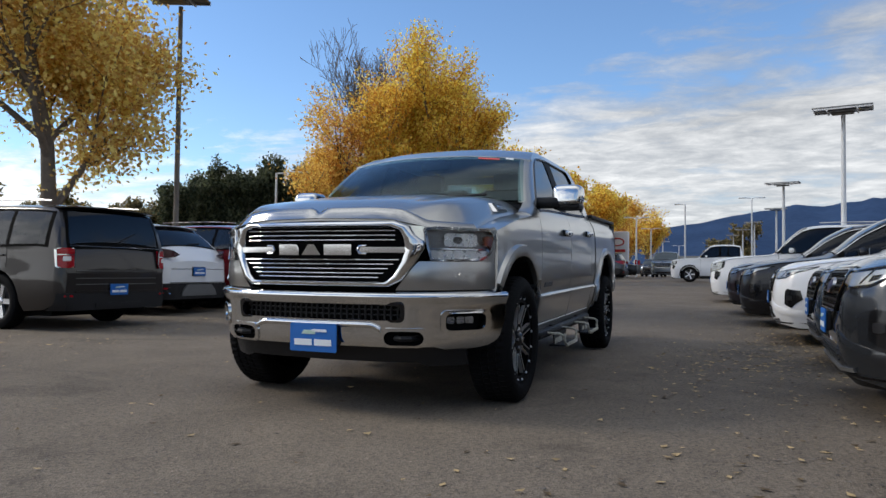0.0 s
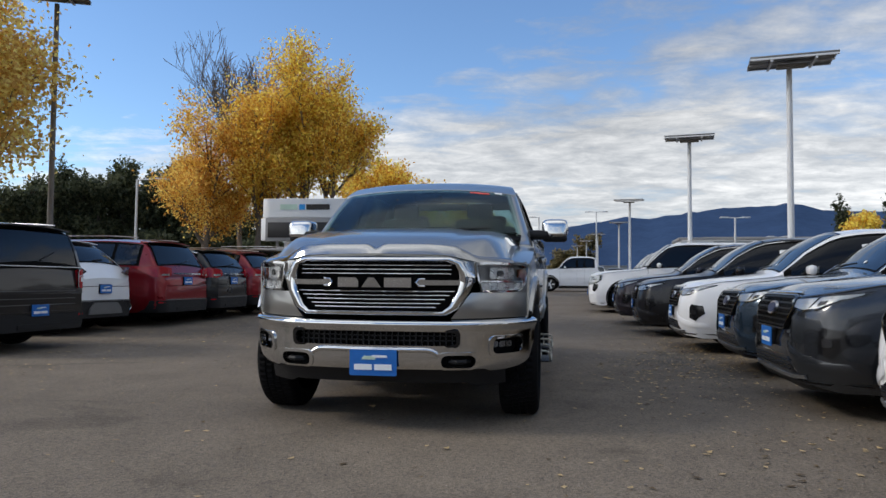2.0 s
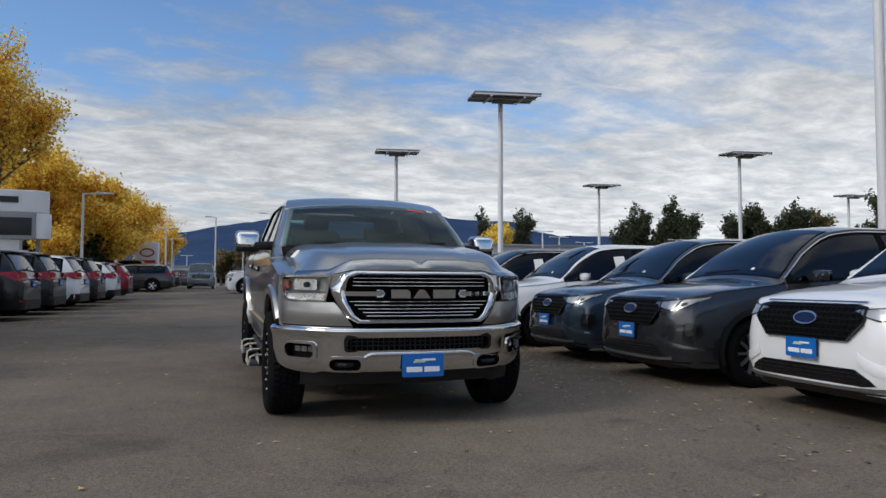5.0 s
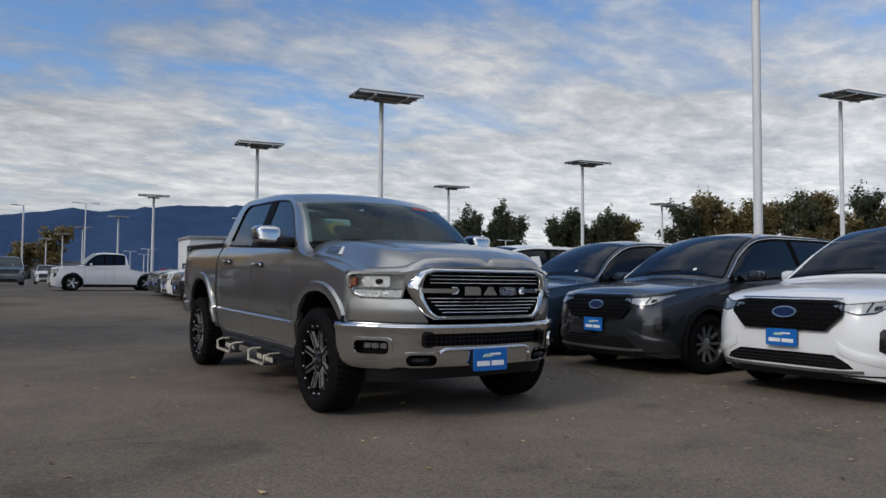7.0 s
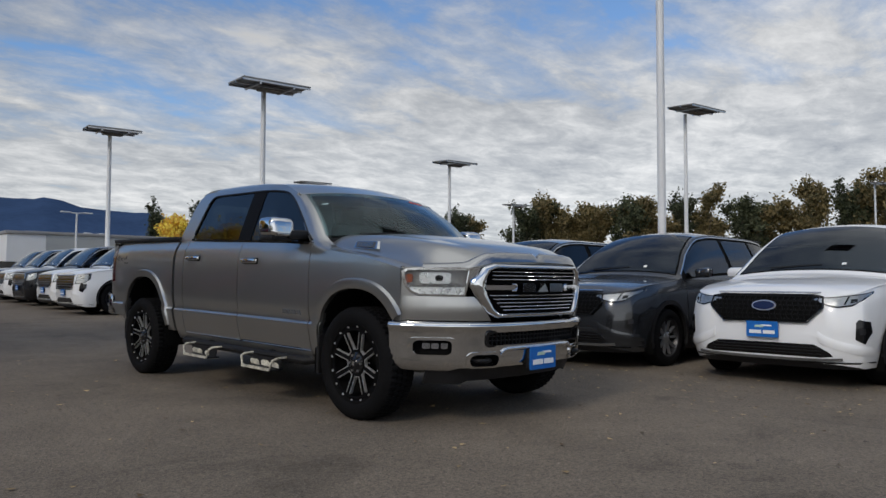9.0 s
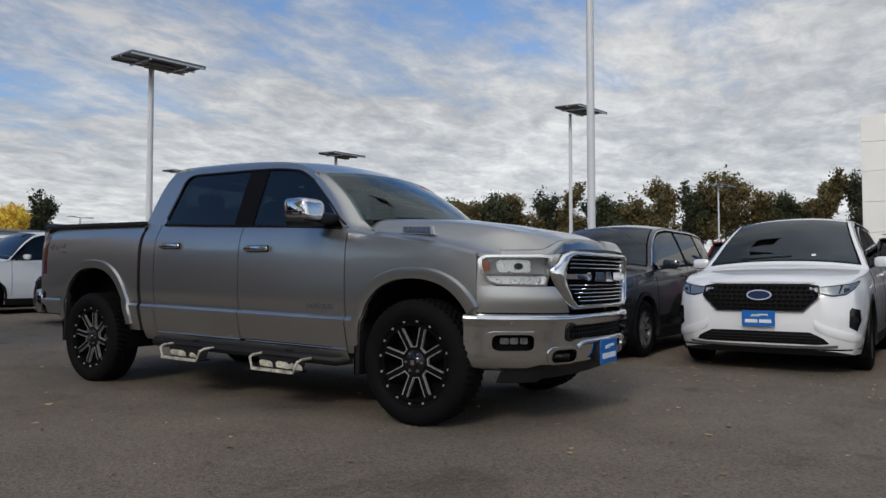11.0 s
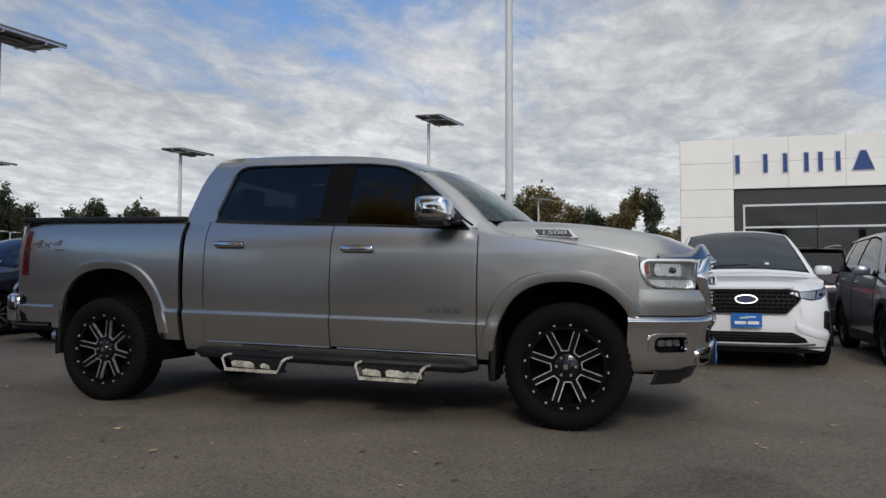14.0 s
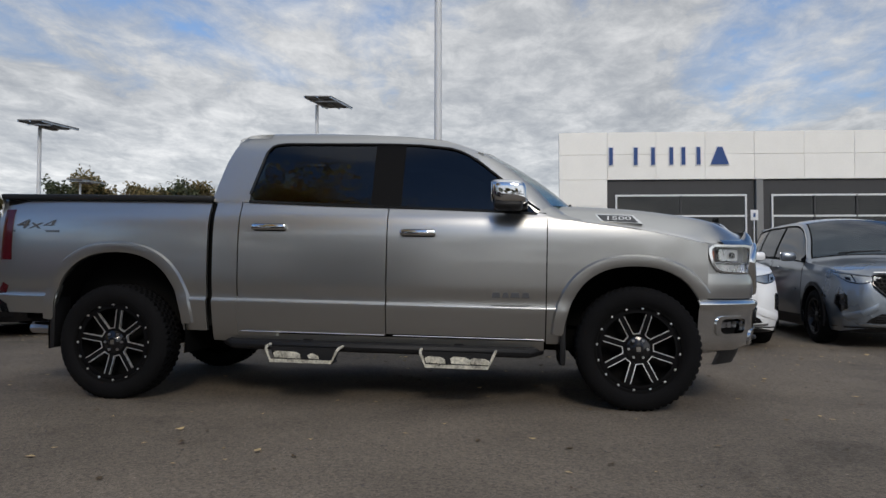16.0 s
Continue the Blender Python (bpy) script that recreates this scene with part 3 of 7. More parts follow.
# ---- showroom building ----
def showroom():
    b = thing("showroom_building", "white-clad dealership showroom with dark glazed entrance bays", "building", at=pose(31.9, 0, 0, 0, 0, 5.0))
    top, soffit = 8.14, 5.67
    y_edges = [0.20 - 2.48 * k for k in range(13)]
    part("wall", prism([(0.25, y_edges[-1]), (18, y_edges[-1]), (18, -1.9), (0.25, 0.18)], lambda p, q, d: (p, q, d), top - 0.05), WALLGREY, b, "plain grey inner wall")
    for row, (z0, z1) in enumerate(((soffit, 6.97), (6.97, top))):
        for y1, y0 in zip(y_edges, y_edges[1:]):
            part("cladding_panel", box(-0.06, 0.22, y0 + 0.006, y1 - 0.006, z0 + 0.006, z1 - 0.006, 0.004, segs=1), PANELWHITE, b)
    for z0, z1 in ((0.05, 1.5), (1.5, 2.95), (2.95, 4.3), (4.3, soffit)):
        part("cladding_panel", box(-0.06, 0.22, y_edges[1] + 0.012, y_edges[0] - 0.012, z0 + 0.006, z1 - 0.006, 0.008, segs=1), PANELWHITE, b)
    # entrance bays
    for i, (y1, y0) in enumerate(((-2.32, -9.72), (-10.2, -19.4), (-19.9, -29.3))):
        bay = part("entrance_bay", box(0.1, 0.245, y0, y1, 0, soffit), DARKFRAME, b, "dark recessed entrance surround")
        gy1, gy0 = y1 - 0.42, y0 + 0.42
        part("pane", box(0.06, 0.08, gy0, gy1, 2.45, 4.80), SHOWGLASS, bay)
        part("pane", box(0.06, 0.08, gy0, gy1, 1.25, 2.35), SHOWGLASS, bay)
        part("counter_panel", box(0.05, 0.09, gy0, gy1, 0.1, 1.15), TAN, bay)
        for z in (4.85, 3.78, 2.40, 1.2):
            part("window_rail", box(0.0, 0.10, gy0 - 0.05, gy1 + 0.05, z - 0.045, z + 0.045), SIGNWHITE, bay)
        n = 2 if i == 0 else 4
        for k in range(n + 1):
            y = gy0 + (gy1 - gy0) * k / n
            part("mullion", box(0.0, 0.10, y - 0.04, y + 0.04, 0, 4.85), SIGNWHITE if k in (0, n) else DARKFRAME, bay)
    for y in (-9.96, -19.65):
        part("pillar", box(-0.10, 0.24, y - 0.17, y + 0.17, 0, soffit), WALLGREY, b)
    # the sign's blue lettering as plain raised bars
    z0, z1 = 6.42, 7.32
    for yc, w, slope in ((-2.46, 0.19, 0), (-3.72, 0.19, 0), (-4.60, 0.19, 0), (-5.53, 0.19, 0), (-6.14, 0.19, 0), (-6.90, 0.19, 0), (-7.97, 0.92, 0.34)):
        for m, grow, dx in ((SIGNWHITE, 0.05, 0.0), (LETTERBLUE, 0.0, 0.03)):
            a = w / 2 + grow
            o = [(yc - a, z0 - grow), (yc + a, z0 - grow), (yc + a - slope, z1 + grow), (yc - a + slope, z1 + grow)]
            part("sign_block", prism(o, lambda p, q, d: (-0.10 - dx + d, p, q), 0.04 + dx), m, b)
    return b


showroom()

# small white sign on a post in front of the showroom
post = thing("small_sign", "small white sign on a thin post", "sign", at=pose(29.9, -8.9, 0, 0, 0, -90))
part("pole", tube([(0, 0, 0), (0, 0, 3.8)], 0.03, 8), POLEWHITE, post)
part("sign_face", box(-0.17, 0.17, -0.06, -0.032, 3.35, 3.85, 0.01), SIGNWHITE, post)
part("sign_bar", box(-0.05, 0.05, -0.066, -0.061, 3.5, 3.7), LETTERBLUE, post)


# ---- roadside sign with a dark screen ----
def pylon_sign():
    s = thing("pylon_sign", "white roadside sign with rounded ends and a dark display screen", "sign", at=pose(-8.9, 20.2, rise(20.2), 0, 0, 4))
    part("leg", box(-0.86, 0.97, -0.25, 0.25, 0, 2.24), SIGNWHITE, s)
    mid = lathe([(0.001, 3.065), (0.43, 3.065), (0.44, 3.05), (0.44, 2.26), (0.43, 2.24), (0.001, 2.24)], 24, "z")
    for v in mid.verts:
        v.co.x += 1.40 if v.co.x > 0 else -1.40
    part("cabinet", mid, SIGNWHITE, s)
    part("screen_frame", box(-1.50, 1.46, -0.53, -0.30, 2.20, 3.07, 0.02), SIGNGREY, s)
    part("screen", box(-1.40, 1.36, -0.55, -0.50, 2.33, 2.90, 0.005), SIGNBLACK, s, "dark display screen")
    top = lathe([(0.001, 3.80), (0.43, 3.80), (0.45, 3.78), (0.45, 3.10), (0.43, 3.08), (0.001, 3.08)], 24, "z")
    for v in top.verts:
        v.co.x += 1.32 if v.co.x > 0 else -1.32
    part("top_panel", top, SIGNWHITE, s)
    for x0, x1, m in ((-0.95, -0.30, PLATEGREEN), (-0.22, 0.0, mat("sign_blue", (0.02, 0.25, 0.6), 0.4)), (0.05, 0.95, SIGNBLACK)):
        part("sign_bar", box(x0, x1, -0.465, -0.449, 3.38, 3.58, 0.0), m, s)
    for x in (-1.25, 1.45):
        part("post", tube([(x, 0.1, 0), (x, 0.1, 2.3)], 0.06, 8), SIGNGREY, s)


pylon_sign()

far_sign = thing("pylon_sign", "white rounded roadside sign with a red emblem", "sign", at=pose(-8.5, 60.2, rise(60.2), 0, 0, -8))
part("board", box(-0.95, 0.95, -0.2, 0.2, 0.0, 4.0, 0.12, segs=3), SIGNWHITE, far_sign)
SIGNRED = mat("sign_red", (0.42, 0.02, 0.02), 0.5, var=0.1)
part("emblem", ring([(0.62 * math.cos(a), 3.05 + 0.38 * math.sin(a)) for a in span(0, 6.0, 20)], [(0.48 * math.cos(a), 3.05 + 0.26 * math.sin(a)) for a in span(0, 6.0, 20)], lambda a, b, d: (a, -0.215 + d, b), 0.014), SIGNRED, far_sign)
part("sign_bar", box(-0.7, 0.7, -0.215, -0.201, 2.15, 2.4), SIGNRED, far_sign)


# ---- low far buildings ----
def shed(x0, x1, y0, y1, h, material, label, name="far_building"):
    b = thing(name, label, "building", at=pose((x0 + x1) / 2, (y0 + y1) / 2, 0))
    w, d = (x1 - x0) / 2, (y1 - y0) / 2
    part("wall", box(-w, w, -d, d, 0, h), material, b)
    part("parapet", box(-w - 0.1, w + 0.1, -d - 0.1, d + 0.1, h, h + 0.25, 0.03), SIGNGREY, b)
    n = max(2, int((x1 - x0) / 6))
    for k in range(n):
        xx = -w + (k + 0.5) * 2 * w / n
        part("window", box(xx - 1.2, xx + 1.2, -d - 0.06, -d - 0.01, 1.0, 2.4), SHOWGLASS, b)
    return b


shed(11.6, 41, 62, 75, 4.85, CONCRETE, "long low grey commercial building behind parked cars")
shed(8.9, 11.5, 56, 61, 4.45, SIGNWHITE, "small white rounded commercial building with a red mark")
shed(-14, 8, 120, 130, 3.6, CONCRETE, "low grey wall of a distant building")


# ---- trees ----
def tree(x, y, h, wide, leaves, leaf_mat, seed, label, trunk_r=0.16, bare=0.0, leaf=0.09, low=0.22, lean=0.0, limbs=7, name="tree", upright=0.55):
    """A trunk with limbs, scaled to height h and crown radius wide, and a crown of small leaves round its twigs."""
    rng = random.Random(seed)
    h -= rise(y)
    t = thing(name, label, "tree", at=pose(x, y, rise(y), 0, 0, rng.uniform(0, 360)))
    limbs_made, tips = [], []

    def grow(p, d, length, r, level):
        pts, rad = [p], [r]
        q = p
        for k in range(4):
            d = (d + Vector((rng.gauss(0, 0.14), rng.gauss(0, 0.14), rng.gauss(0.04, 0.08)))).normalized()
            q = q + d * length / 4
            pts.append(q)
            rad.append(r * (1 - 0.62 * (k + 1) / 4))
            if level > 0:
                tips.append((q, length * 0.30))
        limbs_made.append((pts, rad, 7 if level < 2 else 4))
        if level >= (4 if bare else 3):
            return
        kids = limbs if level == 0 else (6 if level == 1 else 4)
        for k in range(kids):
            f = rng.uniform(0.30 if level else low + 0.08, 1.0)
            i = min(3, int(f * 4))
            base = pts[i].lerp(pts[i + 1], f * 4 - i)
            ang = 2 * math.pi * (k + rng.uniform(-0.3, 0.3)) / kids
            out = Vector((math.cos(ang), math.sin(ang), 0))
            nd = (d * upright + out * (0.75 if level == 0 else 0.8) + Vector((0, 0, 0.32))).normalized()
            grow(base, nd, length * rng.uniform(0.42, 0.66), rad[i] * 0.55, level + 1)
    grow(Vector((0, 0, 0)), Vector((lean, 0, 1)).normalized(), h * 0.72, trunk_r, 0)
    reach = sorted(math.hypot(q.x, q.y) for q, _ in tips)[int(len(tips) * 0.96)]
    tall = sorted(q.z for q, _ in tips)[int(len(tips) * 0.985)]
    kx, kz = (wide - 0.25) / reach, (h - 0.3) / tall
    fit = lambda q: Vector((q.x * kx, q.y * kx, q.z * kz))
    wood = bmesh.new()
    for pts, rad, n in limbs_made:
        tube([fit(q) for q in pts], [max(r, 0.011) for r in rad], n, wood, caps=False)
    part("trunk", wood, BARK, t, "bare grey-brown trunk and limbs", smooth=60)
    if bare < 1.0:
        tips = [(fit(q), s) for q, s in tips if q.z * kz > h * low]
        verts, faces = [], []
        for _ in range(leaves):
            q, s = tips[rng.randrange(len(tips))]
            g = wide * 0.07 + 0.07
            c = q + Vector((rng.gauss(0, 1), rng.gauss(0, 1), rng.gauss(0, 0.8))) * g
            a = Vector((rng.gauss(0, 1), rng.gauss(0, 1), rng.gauss(0, 1))).normalized()
            b = a.cross(Vector((rng.gauss(0, 1), rng.gauss(0, 1), rng.gauss(0, 1)))).normalized()
            k, sz = len(verts), leaf * rng.uniform(0.6, 1.5)
            for u, v in ((-1, 0), (0, 0.55), (1, 0), (0, -0.55)):
                verts.append(tuple(c + a * (u * sz) + b * (v * sz)))
            faces.append((k, k + 1, k + 2, k + 3))
        me = bpy.data.meshes.new("crown")
        me.from_pydata(verts, [], faces)
        part("crown", me, leaf_mat, t)
    return t


tree(-13.2, 7.8, 11.5, 4.2, 72000, LEAFPALE, 21, "tall ash tree with thinning pale gold leaves", 0.22, leaf=0.064, low=0.14, limbs=9)
tree(-17.0, 26.6, 9.9, 3.0, 28000, LEAFORANGE, 22, "large golden autumn tree behind parked cars", 0.22, leaf=0.07, low=0.17, limbs=10)
tree(-14.9, 28.0, 11.5, 3.2, 28000, LEAFGOLD, 26, "golden autumn tree with an open feathery crown", 0.20, leaf=0.07, low=0.2, limbs=11, upright=0.8)
tree(-12.9, 28.6, 12.0, 3.2, 24000, LEAFLIME, 23, "yellow-green autumn tree with upswept limbs", 0.20, leaf=0.07, low=0.2, limbs=9, upright=1.0)
tree(-10.9, 28.4, 11.4, 2.9, 26000, LEAFGOLD, 24, "golden autumn tree with a rounded crown", 0.20, leaf=0.07, low=0.16, limbs=9, upright=0.7)
tree(-17.2, 31.0, 14.2, 3.4, 0, LEAFGOLD, 27, "leafless tree with fine bare twigs", 0.18, bare=1.0, low=0.3, limbs=16, upright=0.75)
for k, (x, y, h, m) in enumerate(((-11.0, 41, 9.0, LEAFGOLD), (-10.4, 44, 7.8, LEAFGOLD), (-11.5, 52, 8.6, LEAFLIME), (-10.4, 58, 8.0, LEAFGOLD), (-12.5, 70, 9.6, LEAFLIME), (-11.0, 80, 9.0, LEAFORANGE), (-10.5, 95, 9.0, LEAFGOLD), (-13.5, 46, 9.0, LEAFGOLD), (-15.5, 58, 11.0, LEAFORANGE))):
    tree(x, y, h, 3.2, 14000, m, 40 + k, "golden street tree in a row along the road", 0.15, leaf=0.11, low=0.12)
poplar_rng = random.Random(59)
for k in range(17):
    # one continuous screen, tallest past its middle
    az, d = radians(-43.6 + 0.98 * k), 55 + 4 * (k % 2) + poplar_rng.uniform(-1, 1)
    h = (6.6, 7.4, 8.2, 8.4, 8.0, 8.3, 7.6, 8.4, 8.9, 9.2, 9.0, 8.8, 8.4, 8.0, 7.2, 6.6, 6.2)[k] + poplar_rng.uniform(-0.3, 0.3)
    tree(2.0 + d * math.sin(az), -4.9 + d * math.cos(az), h, 1.75, 13000, LEAFGREEN, 60 + k, "dark green dense poplar in a screen of trees", 0.16, leaf=0.12, low=0.03, limbs=11, upright=1.2)
for k, (x, y, h) in enumerate(((-42, 38, 6.2), (-45, 34, 6.5), (-40.5, 35.5, 5.4))):
    tree(x, y, h, 2.5, 12000, LEAFOLIVE, 180 + k, "olive-green broadleaf tree behind parked cars", 0.16, leaf=0.13, low=0.06)
belt_rng = random.Random(77)
far = [(55, 64, 8.5), (58, 61, 8.0), (61, 58, 8.6), (65.5, 53, 10.5), (67.5, 51, 11.5), (69, 49, 10.5), (71.8, 44.2, 11.0), (74, 40, 11.0), (76.7, 35.7, 12.0), (78.5, 32, 10.6), (80, 28.5, 10.2), (81.2, 24.6, 12.6), (82.2, 21.5, 11.5),
       (83, 18, 13), (84, 14, 10.5), (84.5, 10.5, 10), (84.3, 6.8, 12.0), (85, 2, 8.0), (86, -4, 9), (73, 42, 10), (70, 47, 9.8)]
for k, (x, y, h) in enumerate(far):
    tree(x, y, h, belt_rng.uniform(2.6, 3.6), 8000, LEAFOLIVE if k % 3 else LEAFGREEN, 80 + k, "olive-green broadleaf tree in a distant belt", 0.2, leaf=0.19, low=0.05)
for k, (x, y, h) in enumerate(((27.8, 75.1, 9.3), (31.4, 73.7, 9.4), (42.2, 68.3, 8.6), (44.3, 67.1, 9.9), (45.9, 66.1, 10.3), (47.9, 64.7, 9.5), (52.2, 61.5, 8.8), (53.7, 60.3, 9.7), (56.1, 58.2, 9.2), (57.0, 57.4, 9.4), (66.5, 52, 10.8), (75, 38, 11.3), (82, 22, 12.0), (83.3, 5.1, 12.0))):
    tree(x, y, h, 1.5 + 0.3 * (k % 3), 6500, NEEDLE, 100 + k, "dark green pine on the horizon", 0.16, leaf=0.15, low=0.10, limbs=13, name="pine_tree", upright=0.35)
tree(27.4, 72.0, 7.9, 2.4, 9000, LEAFLIME, 130, "yellow-green tree in front of distant conifers", 0.16, leaf=0.16, low=0.05)
tree(0.6, 118, 8.8, 3.0, 6500, LEAFOLIVE, 131, "dark tree by the distant buildings", 0.2, leaf=0.25, low=0.05)
tree(-3.6, 120, 6.2, 2.8, 6500, LEAFOLIVE, 132, "dark tree by the distant buildings", 0.2, leaf=0.25, low=0.05)
for k in range(13):
    tree(-33 + 1.9 * k, 38 + 0.5 * k, 4.2, 1.8, 6000, LEAFGREEN, 140 + k, "dark shrub in the roadside hedge", 0.07, leaf=0.15, low=0.02, limbs=9, name="shrub")


for k, (x, y, h) in enumerate(((-44, -14, 8.5), (-41, -8, 9.5), (-45, -3, 8.0), (-40, 2, 9.0), (-46, 7, 10.0), (-42, 12, 9.0), (-47, 18, 10.5), (-43, 24, 9.5), (-38, -22, 9.0))):
    tree(x, y, h, 3.2, 6500, LEAFOLIVE if k % 2 else LEAFGREEN, 160 + k, "olive-green broadleaf tree across the road, mirrored in car windows", 0.2, leaf=0.19, low=0.12)


# ---- number plate with a blue card ----
def plate_parts(parent, P, w=0.305, h=0.155):
    """Blue dealer card: P(a, b, d) maps across, up and outward."""
    card = part("plate_card", prism(rounded(-w / 2, w / 2, -h / 2, h / 2, 0.008, 2), lambda a, b, d: P(a, b, 0.008 - d), 0.008), PLATEBLUE, parent, "blue card in the number plate holder")
    for a0, a1, b0, b1, m in ((-0.40, -0.02, -0.28, -0.06, PLATEWHITE), (0.03, 0.40, -0.28, -0.06, PLATEWHITE), (-0.25, 0.05, 0.12, 0.26, PLATEGREEN), (-0.02, 0.3, 0.20, 0.29, PLATEWHITE)):
        bm = prism([(a0 * w, b0 * h), (a1 * w, b0 * h), ((a1 - 0.01) * w, b1 * h), ((a0 + 0.06) * w if m is PLATEGREEN else a0 * w, b1 * h)],
                   lambda a, b, d: P(a, b, 0.012 - d), 0.004)
        part("plate_bar", bm, m, card)
    return card


# ---- wheels ----
def wheel_parts(parent, at, sign, R, width, rim_r, style, phase=0.2):
    """A wheel under parent at a centre point; sign: +1 the outer face towards +x."""
    hub = new("wheel")
    hub.parent = parent
    hub.location = at
    w = width / 2
    s = sign
    prof = [(rim_r - 0.012, -w * 0.9), (rim_r + 0.01, -w), (R * 0.86, -w), (R * 0.965, -w * 0.86), (R, -w * 0.6), (R, w * 0.6),
            (R * 0.965, w * 0.86), (R * 0.88, w), (rim_r + 0.03, w * 1.02), (rim_r + 0.006, w * 0.95), (rim_r - 0.012, w * 0.85)]
    tyre = lathe([(r, h * s) for r, h in prof], 56) if style != "mud" else bmesh.new()
    if style == "mud":
        prof = [(rim_r - 0.012, -w * 0.9), (rim_r + 0.01, -w), (R * 0.88, -w), (R * 0.955, -w * 0.90), (R, -w * 0.74), (R, -w * 0.36), (R - 0.009, -w * 0.32), (R, -w * 0.28), (R, w * 0.0), (R - 0.009, w * 0.03),
                (R, w * 0.07), (R, w * 0.36), (R - 0.009, w * 0.40), (R, w * 0.44), (R, w * 0.74), (R * 0.955, w * 0.90), (R * 0.89, w), (rim_r + 0.03, w * 1.02), (rim_r + 0.006, w * 0.95), (rim_r - 0.012, w * 0.85)]
        n = 168
        rings = []
        for i, (r, h) in enumerate(prof):
            cut = 0.010 if 4 <= i <= 14 else 0.006 if i in (3, 15) else 0.0
            shift = (i // 3) % 3
            rings.append([tyre.verts.new((h * s, (r - cut * ((k + shift) % 3 == 0)) * math.cos(2 * math.pi * k / n), (r - cut * ((k + shift) % 3 == 0)) * math.sin(2 * math.pi * k / n))) for k in range(n)])
        for p, q in zip(rings, rings[1:]):
            for k in range(n):
                tyre.faces.new((p[k], p[(k + 1) % n], q[(k + 1) % n], q[k]))
    part("tyre", tyre, RUBBER, hub, "black rubber tyre")
    barrel = lathe([(rim_r, w * 0.9 * s), (rim_r - 0.02, w * 0.86 * s), (rim_r - 0.035, w * 0.6 * s), (rim_r - 0.045, -w * 0.2 * s), (0.02, -w * 0.25 * s)], 48)
    # the truck's barrel is near-black: shade behind its spokes put into colour
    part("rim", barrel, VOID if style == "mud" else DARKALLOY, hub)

    def disc(r, a, d):
        return (s * d, r * math.cos(a), r * math.sin(a))

    if style == "mud":
        face = w * 0.78
        r_in, r_out = 0.104, rim_r - 0.056

        def gap(r):
            return r * math.pi / 8 - 0.021

        def depth(r):
            return face - 0.022 * max(0.0, 1 - (r - 0.06) / 0.16)

        def hole(r, a):
            k = a / (2 * math.pi / 8)
            off = (k - round(k)) * 2 * math.pi / 8
            return r_in < r < r_out and abs(off) * r < gap(r)
        rs = sorted(set(span(0.05, rim_r - 0.03, 14) + [r_in, r_out]))
        web = sheet_of(lambda a, r: disc(r, a + phase, depth(r)), span(0, 2 * math.pi, 192), rs, lambda a, r: hole(r, a))
        part("wheel_face", web, WHEELBLACK, hub)
        for k in range(8):
            a0 = 2 * math.pi * k / 8 + phase
            pts = [(r, -gap(r)) for r in span(r_out - 0.005, r_in, 6)] + [(r, gap(r)) for r in span(r_in, r_out - 0.005, 6)]
            edge = bmesh.new()
            rows = []
            for i, (r, w2) in enumerate(pts):
                sg = -1 if w2 < 0 else 1
                ring_pts = []
                for e, up_ in ((0.0, 0.003), (0.0042, 0.003), (0.0042, -0.02), (0.0, -0.02)):
                    rr = r - (0.004 if 5 < i < 8 else 0) * (e > 0)
                    ring_pts.append(edge.verts.new(disc(rr, a0 + (w2 + sg * e) / rr, depth(r) + up_)))
                rows.append(ring_pts)
            for p, q in zip(rows, rows[1:]):
                for n in range(4):
                    edge.faces.new((p[n], p[(n + 1) % 4], q[(n + 1) % 4], q[n]))
            part("milled_edge", edge, MILLED, hub)
        lip = lathe([(rim_r - 0.045, s * (face - 0.012)), (rim_r - 0.038, s * face), (rim_r - 0.004, s * face), (rim_r + 0.004, s * (face + 0.008)), (rim_r + 0.008, s * (face - 0.01))], 48)
        part("rim_lip", lip, WHEELBLACK, hub)
        rivet = None
        for k in range(16):
            a = 2 * math.pi * (k + 0.5) / 16 + phase
            if rivet is None:
                rivet = finish(lathe([(0.0005, s * 0.010), (0.006, s * 0.009), (0.009, s * 0.004), (0.009, 0)], 8))
                rivet.materials.append(MILLED)
            ob = new("rivet", rivet)
            ob.parent = hub
            ob.location = disc(rim_r - 0.025, a, face)
        cap = lathe([(0.0005, s * (face + 0.012)), (0.03, s * (face + 0.011)), (0.042, s * (face - 0.0)), (0.08, s * (face - 0.012)), (0.085, s * (face - 0.04))], 24)
        part("centre_cap", cap, GLOSSBLACK, hub)
        logo = prism(rounded(-0.014, 0.014, -0.016, 0.016, 0.004, 2), lambda p, q, d: (s * (face + 0.015 - d), p, q), 0.004)
        part("cap_mark", logo, CHROME, hub)
        for k in range(6):
            a = 2 * math.pi * k / 6
            part("lug_nut", tube([disc(0.062, a, face - 0.02), disc(0.062, a, face + 0.004)], 0.009, 6), STEEL, hub)
    else:
        face = w * 0.7
        n = 5 if style == "five" else 10
        spokes = bmesh.new()
        for k in range(n):
            a = 2 * math.pi * k / n
            for off in ((-1, 1) if n == 5 else (0,)):
                def P(u, v, d, off=off):
                    r = 0.05 + (rim_r - 0.012 - 0.05) * u
                    ang = a + off * 0.13 * (1.3 - 0.3 * u) * (0.05 + 0.12) / (r + 0.12) + (v - 0.5) * (0.042 if n == 5 else 0.027) / r * (1.1 - 0.3 * u)
                    return disc(r, ang, face - 0.015 * (1 - u) - d)
                slab_of(P, span(0, 1, 3), [0, 1], 0.03, spokes)
        lathe([(rim_r - 0.018, s * (face - 0.02)), (rim_r - 0.012, s * face), (rim_r, s * (face + 0.012)), (rim_r + 0.004, s * (face - 0.01))], 40, "x", spokes)
